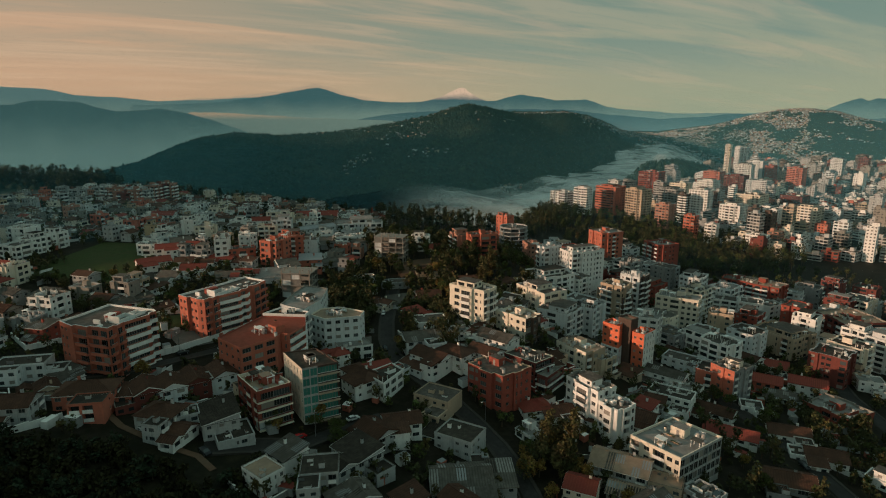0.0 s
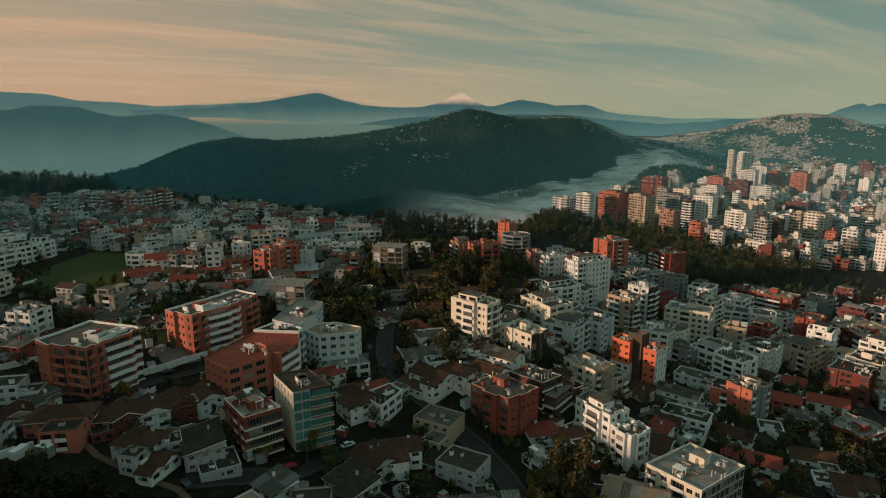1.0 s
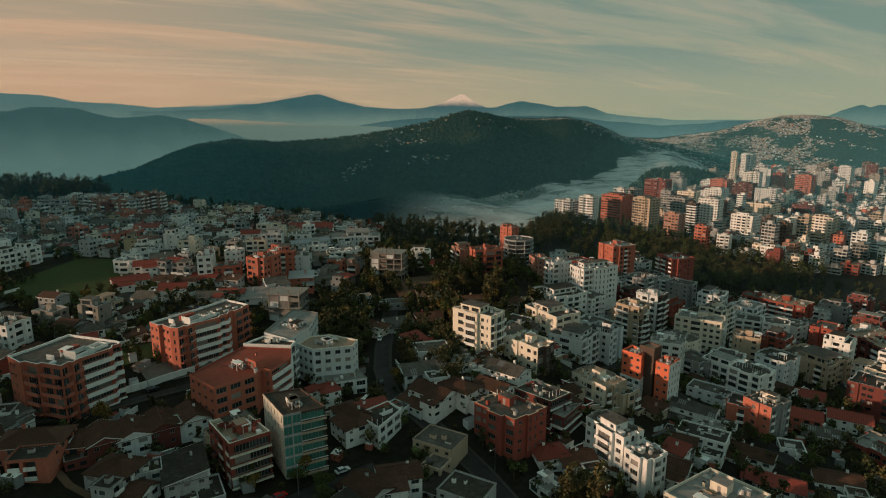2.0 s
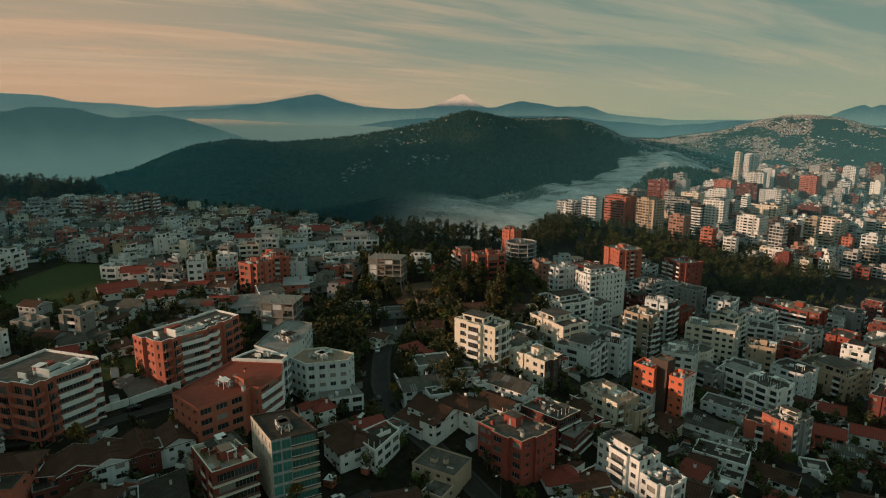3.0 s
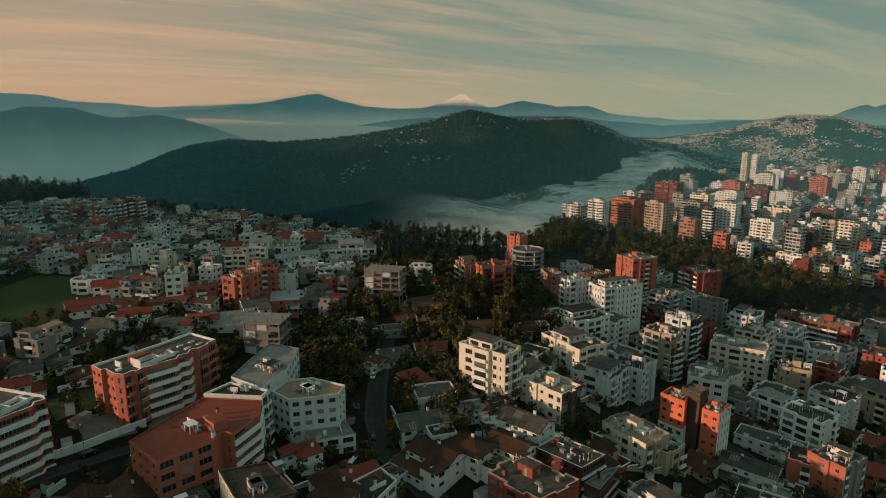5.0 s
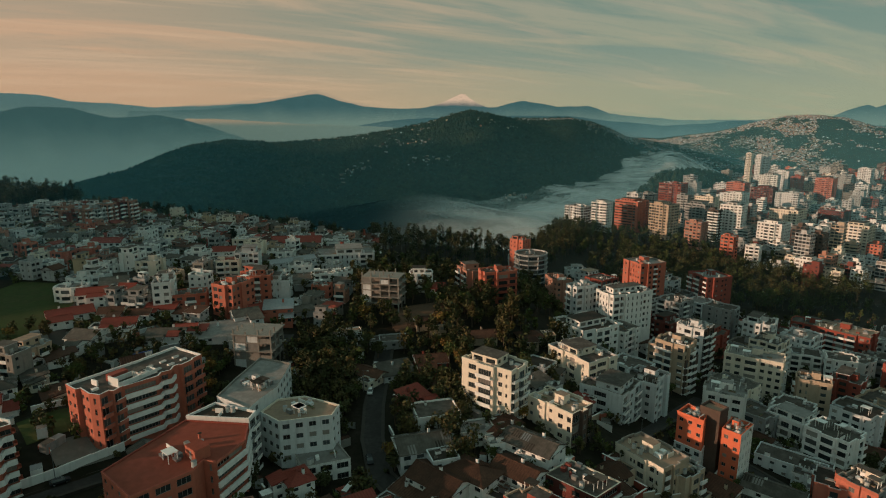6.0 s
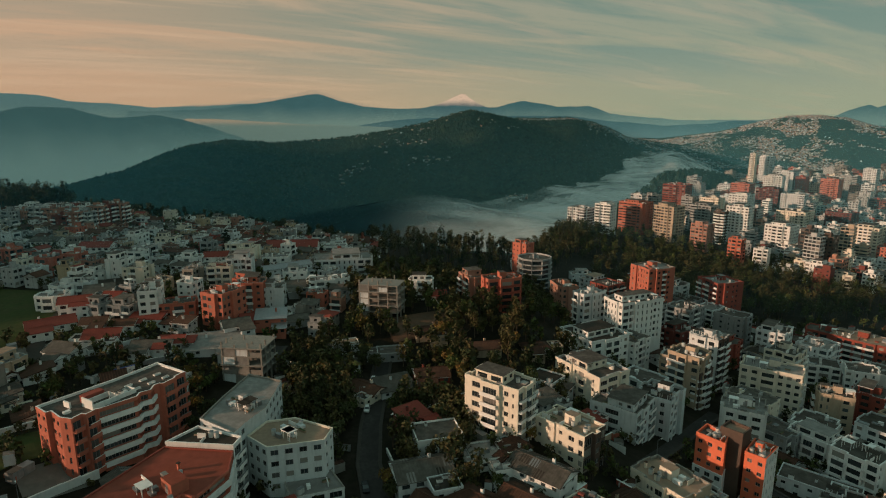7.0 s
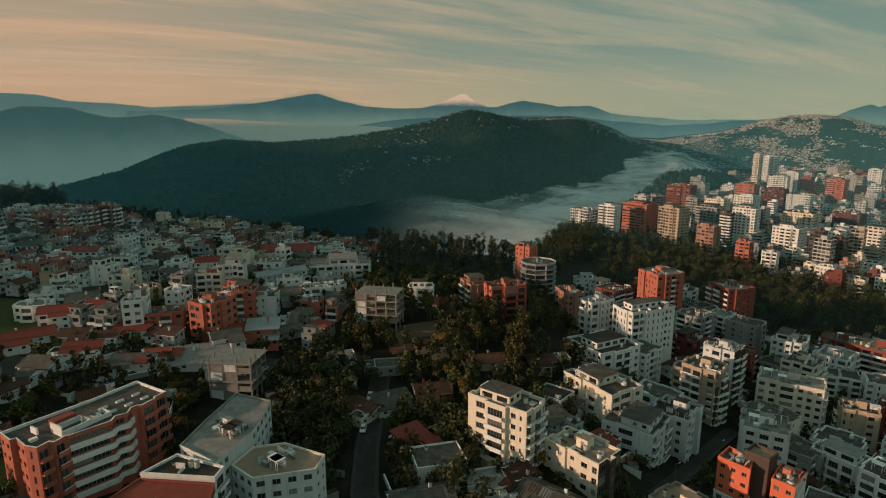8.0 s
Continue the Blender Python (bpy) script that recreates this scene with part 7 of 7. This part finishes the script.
# emission graded by height: the air's haze is set in the low and high colours
def painted_haze_material(name, low, high, z0, z1, snow=None):
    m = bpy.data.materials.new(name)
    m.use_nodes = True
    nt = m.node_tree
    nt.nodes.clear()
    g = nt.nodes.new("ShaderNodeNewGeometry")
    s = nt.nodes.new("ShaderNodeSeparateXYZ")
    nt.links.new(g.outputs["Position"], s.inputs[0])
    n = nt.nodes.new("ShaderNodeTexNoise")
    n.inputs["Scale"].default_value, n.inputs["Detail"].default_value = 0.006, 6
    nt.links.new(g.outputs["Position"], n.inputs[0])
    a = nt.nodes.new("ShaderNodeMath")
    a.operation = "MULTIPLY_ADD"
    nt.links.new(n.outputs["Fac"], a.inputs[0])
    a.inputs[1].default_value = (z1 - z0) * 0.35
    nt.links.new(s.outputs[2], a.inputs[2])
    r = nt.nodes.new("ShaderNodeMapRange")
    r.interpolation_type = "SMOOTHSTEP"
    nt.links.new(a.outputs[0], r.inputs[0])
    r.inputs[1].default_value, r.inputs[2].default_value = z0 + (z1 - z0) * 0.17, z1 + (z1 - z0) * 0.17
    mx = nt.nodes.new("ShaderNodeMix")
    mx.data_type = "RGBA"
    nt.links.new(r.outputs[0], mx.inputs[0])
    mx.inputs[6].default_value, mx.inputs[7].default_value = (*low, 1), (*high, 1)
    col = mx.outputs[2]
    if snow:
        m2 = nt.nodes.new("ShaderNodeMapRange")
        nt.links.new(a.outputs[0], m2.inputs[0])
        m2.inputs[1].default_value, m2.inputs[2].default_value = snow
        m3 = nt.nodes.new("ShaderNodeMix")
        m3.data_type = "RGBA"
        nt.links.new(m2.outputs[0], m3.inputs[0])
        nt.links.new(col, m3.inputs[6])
        # snow, its warm sunlit tone painted in
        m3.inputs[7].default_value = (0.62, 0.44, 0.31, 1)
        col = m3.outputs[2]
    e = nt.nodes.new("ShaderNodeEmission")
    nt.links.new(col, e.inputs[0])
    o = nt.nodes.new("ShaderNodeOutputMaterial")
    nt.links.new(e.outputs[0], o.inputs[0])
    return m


def far_range(name, label, dist, bearings, heights, mat, base=-260, rough=5.0, seed=0, depth=260):
    """A range of hills: its crest along the bearings, its face sloping down towards the valley."""
    M[mat.name] = mat
    bs = np.linspace(bearings[0], bearings[-1], 900)
    hs = np.interp(bs, bearings, heights)
    for k, (f, a) in enumerate(((1.3, 1.0), (3.1, 0.6), (7.7, 0.4), (15.3, 0.34), (33.0, 0.26), (61.0, 0.16))):
        hs = hs + rough * a * np.sin(bs * f + seed + 2 * k) * 0.6
    rows = [(0.0, 1.0), (0.35, 0.62), (0.7, 0.3), (1.0, 0.0)]
    verts = []
    for back, up_ in rows:
        d = dist - depth * back
        wob = 1 + 0.03 * np.sin(bs * 2.7 + back * 5 + seed)
        verts.append(np.stack([np.sin(np.radians(bs)) * d, 97 + np.cos(np.radians(bs)) * d, base + (hs - base) * up_ * (wob if 0 < up_ < 1 else 1)], -1))
    v = np.concatenate(verts)
    n = len(bs)
    fs = [(r * n + i, (r + 1) * n + i, (r + 1) * n + i + 1, r * n + i + 1) for r in range(3) for i in range(n - 1)]
    me = cloud_mesh(name, v.tolist(), fs, [mat.name])
    for p in me.polygons:
        p.use_smooth = True
    return tagged(new(name, me), label, "mountains", kind="structure")


far_range("backdrop_cloud", "thin cloud lying over the far range", 4895, [-25.1, -22.9, -20.6, -17.7, -14.7, -13.2, -12.1, -10.8, -9.2, -6.6, -3.4], [202, 228, 239, 266, 299, 330, 352, 332, 277, 225, 195], painted_haze_material("cap_cloud_glow", (0.30, 0.27, 0.20), (0.44, 0.33, 0.22), 150, 260), rough=2.5, seed=12)
far_range("backdrop_range", "pale hazy mountain range on the horizon", 4870, [-75, -36.0, -33.8, -31.6, -28.5, -25.5, -22.0, -17.2, -13.8, -8.7], [290, 290, 281, 244, 230, 209, 220, 245, 235, 202], painted_haze_material("pale_range_haze", (0.165, 0.235, 0.19), (0.088, 0.158, 0.150), 60, 250), rough=2.5, seed=1)
far_range("backdrop_range", "hazy blue mountain range on the horizon", 4850, [-75, -36.1, -31.7, -26.4, -22.9, -19.6, -17.2, -14.3, -12.7, -11.7, -10.7, -9.7, -7.6, -4.5, -1.8, 5.1, 6.4, 7.3, 8.8, 10.6, 11.9, 13.4, 14.4, 15.4, 18.9, 21.2, 26.6, 32.6, 33.7, 35.1, 35.6, 36.1, 75], [190, 190, 184, 180, 191, 213, 244, 285, 311, 325, 296, 266, 228, 207, 216, 220, 254, 272, 254, 223, 226, 230, 204, 169, 139, 122, 121, 135, 178, 220, 198, 215, 215], painted_haze_material("far_range_haze", (0.155, 0.225, 0.185), (0.045, 0.105, 0.108), 60, 250), rough=3.0, seed=1)
far_range("backdrop_peak", "snow-capped volcano on the horizon", 4800, [-2.6, -1.5, -0.5, 0.3, 0.8, 1.4, 1.7, 2.1, 2.5, 3.2, 4.0, 5.1, 5.9], [202, 223, 245, 271, 293, 314, 323, 318, 288, 254, 223, 206, 188], painted_haze_material("volcano_haze", (0.13, 0.20, 0.17), (0.045, 0.100, 0.108), 60, 250, (258, 306)), rough=1.6, seed=6)
far_range("backdrop_foothills", "low hazy foothills behind the valley", 4700, [-14.0, -9.8, -4.5, 3.5, 11.4, 16.5, 20.3, 23.5, 25.7, 27.4, 29.9, 36.3, 75], [-88, 55, 123, 153, 152, 105, 81, 93, 117, 113, 90, 84, 84], painted_haze_material("foothill_haze", (0.10, 0.165, 0.15), (0.042, 0.095, 0.098), -40, 150), rough=3.0, seed=4)
# the sunlight on this cloud bank is its warm emission colour
far_range("backdrop_cloud", "low bank of sunlit cloud between the ranges", 4650, [-24.8, -23.0, -21.1, -18.8, -16.4, -13.9, -9.8, -6.6, -3.4], [82, 129, 125, 117, 105, 93, 80, 72, 55], painted_haze_material("low_cloud_glow", (0.135, 0.19, 0.155), (0.36, 0.27, 0.175), 70, 128), rough=2.0, seed=9)
far_range("backdrop_hill", "hazy forested ridge across the side valley", 4400, [-75, -36.1, -34.7, -31.7, -30.6, -29.0, -26.9, -25.7, -23.4, -21.6, -19.8, -18.4, -16.0, -13.0], [169, 169, 193, 193, 163, 129, 140, 152, 120, 82, 29, -10, -74, -189], painted_haze_material("side_ridge_haze", (0.125, 0.205, 0.175), (0.042, 0.090, 0.085), -200, 150), rough=3.0, seed=2, depth=400, base=-620)
far_range("backdrop_spur", "lower hazy spur in front of the ridge", 4000, [-75, -36.8, -34.6, -32.6, -30.9, -29.7, -27.7, -25.6, -23.4], [-237, -237, -184, -111, -67, -72, -129, -177, -252], painted_haze_material("spur_haze", (0.125, 0.205, 0.175), (0.095, 0.165, 0.148), -240, 20), rough=3.0, seed=3, base=-620)


# ---- parked cars, lamps, plot walls ----
def make_car(paint, label):
    ob = thing("car", 0, -70, -60, label, "car")
    b = Shape()
    prof = [(-2.1, 0.35), (2.1, 0.35), (2.15, 0.75), (1.25, 0.92), (-2.0, 0.95), (-2.15, 0.7)]
    for sy in (-0.85, 0.85):
        pts = [(x, sy, z) for x, z in prof]
        b.face(pts if sy < 0 else pts[::-1], paint)
    for (x0, h0), (x1, h1) in zip(prof, prof[1:] + prof[:1]):
        b.face([(x0, -0.85, h0), (x0, 0.85, h0), (x1, 0.85, h1), (x1, -0.85, h1)][::-1], paint)
    part("body", b, ob)
    k = Shape()
    low = [(1.1, -0.8), (1.1, 0.8), (-1.8, 0.8), (-1.8, -0.8)]
    top = [(0.35, -0.62), (0.35, 0.62), (-1.35, 0.62), (-1.35, -0.62)]
    for i in range(4):
        j = (i + 1) % 4
        k.face([(*low[i], 0.9), (*low[j], 0.9), (*top[j], 1.42), (*top[i], 1.42)], "glass_far")
    k.face([(*v, 1.42) for v in top], paint)
    part("cabin", k, ob)
    for sx in (-1.3, 1.3):
        for sy in (-0.8, 0.8):
            w = Shape()
            n = 10
            ring = [(sx + 0.33 * math.cos(2 * math.pi * i / n), 0.33 + 0.33 * math.sin(2 * math.pi * i / n)) for i in range(n)]
            for y_ in (sy - 0.1, sy + 0.1):
                w.face([(x, y_, z) for x, z in ring], "tyre")
            for i in range(n):
                (x0, z0), (x1, z1) = ring[i], ring[(i + 1) % n]
                w.face([(x0, sy - 0.1, z0), (x1, sy - 0.1, z1), (x1, sy + 0.1, z1), (x0, sy + 0.1, z0)], "tyre")
            wheel = part("wheel", w, ob)
            hub = Shape()
            o_ = sy + (0.11 if sy > 0 else -0.11)
            hub.face([(sx + 0.2 * math.cos(2 * math.pi * i / 8), o_, 0.33 + 0.2 * math.sin(2 * math.pi * i / 8)) for i in range(8)], "metal")
            part("rim", hub, wheel)
    return ob


CARS = [make_car("car_white", "white car parked at the kerb"), make_car("car_dark", "dark car parked at the kerb"), make_car("car_red", "red car parked at the kerb"), make_car("metal", "silver car parked at the kerb")]
rc = random.Random(8)
spare = list(CARS)
for i in range(0, len(ROAD_POINTS) - 1, 3):
    (x, y), (x2, y2) = ROAD_POINTS[i], ROAD_POINTS[i + 1]
    if rc.random() < 0.5 or math.dist((x, y), (x2, y2)) > 12 or not clear_of(x, y, 0):
        continue
    a = math.atan2(y2 - y, x2 - x)
    side = rc.choice([-1, 1]) * 2.1
    cx, cy = x - math.sin(a) * side, y + math.cos(a) * side
    slope = math.atan2(ground_at(cx + math.cos(a), cy + math.sin(a)) - ground_at(cx - math.cos(a), cy - math.sin(a)), 2)
    m = pose(cx, cy, ground_at(cx, cy) + 0.23, 0, -math.degrees(slope), math.degrees(a))
    k = rc.choice([0, 0, 1, 1, 2, 3])
    if CARS[k] in spare:
        spare.remove(CARS[k])
        CARS[k].matrix_basis = m
    else:
        copy_thing(CARS[k], m)["group"] = "parked cars"


def make_lamp():
    ob = thing("street_lamp", 0, -75, -60, "grey steel street lamp beside the road", "lamp")
    s = Shape()
    s.tube((0, 0), 0.11, -0.3, 7.5, "metal", 8, 0.06)
    part("pole", s, ob)
    s = Shape()
    s.box((0.7, 0), (1, 0), (1.5, 0.07), 7.45, 7.53, "metal")
    part("arm", s, ob)
    s = Shape()
    s.box((1.55, 0), (1, 0), (0.6, 0.25), 7.38, 7.54, "trim")
    part("lamp_head", s, ob)
    return ob


lamp = make_lamp()
LAMPS = [(-16.5, 243, 180), (-15, 220, 180), (-4, 199, 200), (14, 178, 210), (-30, 262, 0), (60, 246, 30), (84, 270, 30), (107, 232, 200), (-96, 202, 130), (-112, 186, 130), (180, 262, 180), (-38, 160, 100)]
for i, (x, y, a) in enumerate(LAMPS):
    m = pose(x, y, ground_at(x, y), 0, 0, a)
    if i == 0:
        lamp.matrix_basis = m
    else:
        copy_thing(lamp, m)["group"] = "street lamps"

rw = random.Random(17)
for x, y, r in list(FOOT):
    if not (118 < y < 300 and -150 < x < 200 and r < 8.5) or rw.random() < 0.25:
        continue
    a = radians(rw.choice([-52, -40, 15, 38]))
    u, n = Vector((math.cos(a), math.sin(a))), Vector((-math.sin(a), math.cos(a)))
    c = Vector((x, y))
    k = r + rw.uniform(1.5, 3.5)
    cs = [c - u * k - n * k, c + u * k - n * k, c + u * k + n * k]
    if all(clear_of(v.x, v.y, -1.5) for v in cs) and all(off_road(v.x, v.y) for v in cs):
        garden_wall([(v.x, v.y) for v in cs], rw.uniform(1.2, 2.2), rw.choice(["white", "grey", "pale", "redbrick", "beige"]), "garden wall around a house plot")

# mast on the valley edge and a billboard above the brick block
mast = thing("mast", -60, 495, ground_at(-60, 495), "red and white radio mast on a roof", "mast")
s = Shape()
s.tube((0, 0), 0.9, -1, 7, "trim", 10, 0.7)
part("shaft", s, mast)
s = Shape()
s.tube((0, 0), 1.0, 7, 11.5, "roof_red", 10, 0.7)
part("head", s, mast)
board = thing("billboard", -104, 262, ground_at(-104, 262), "blue and white billboard on steel posts", "billboard")
s = Shape()
s.box((0, 0), (0.77, 0.64), (6, 0.4), 2.5, 6.5, "blue")
part("panel", s, board)
s = Shape()
s.box((1.2, 1.0), (0.77, 0.64), (2.6, 0.46), 2.7, 6.3, "trim")
part("poster", s, board)
for k in (-2, 2):
    s = Shape()
    s.tube((k * 0.77, k * 0.64), 0.2, -1, 2.5, "metal", 8)
    part("post", s, board)

# sheds, lean-tos and low walls in the yards
ry = random.Random(91)
sheds = Shape()
for x0, x1, y0, y1, count in ((-300, -50, 262, 560, 900), (-130, 180, 125, 262, 420), (60, 300, 255, 440, 160)):
    for k in range(count):
        x, y = ry.uniform(x0, x1), ry.uniform(y0, y1)
        if y > edge_y(x) - 8 or not clear_of(x, y, -1.0) or not off_road(x, y) or (x < -45 and y < 150 + 0.06 * x) or (-215 < x < -150 and 285 < y < 340):
            continue
        a = radians(ry.choice([-52, -15, 38, 75]) + ry.uniform(-6, 6))
        z = ground_at(x, y)
        w, d, h = ry.uniform(1.5, 4.5), ry.uniform(1.2, 3.0), ry.uniform(1.8, 2.8)
        if ry.random() < 0.35:
            w, d, h = ry.uniform(3, 9), 0.25, ry.uniform(1.2, 2.2)
        sheds.box((x, y), (math.cos(a), math.sin(a)), (w, d), z - 0.8, z + h, ry.choice(["white", "white", "pale", "grey", "concrete", "brick"]), ry.choice(["sheet", "sheet", "tile_red", "roof_pale", "metal", "trim", "tile"]))
tagged(new("yard_sheds", sheds.mesh("yard_sheds")), "small sheds and low walls in the back yards", "shed", kind="stuff")
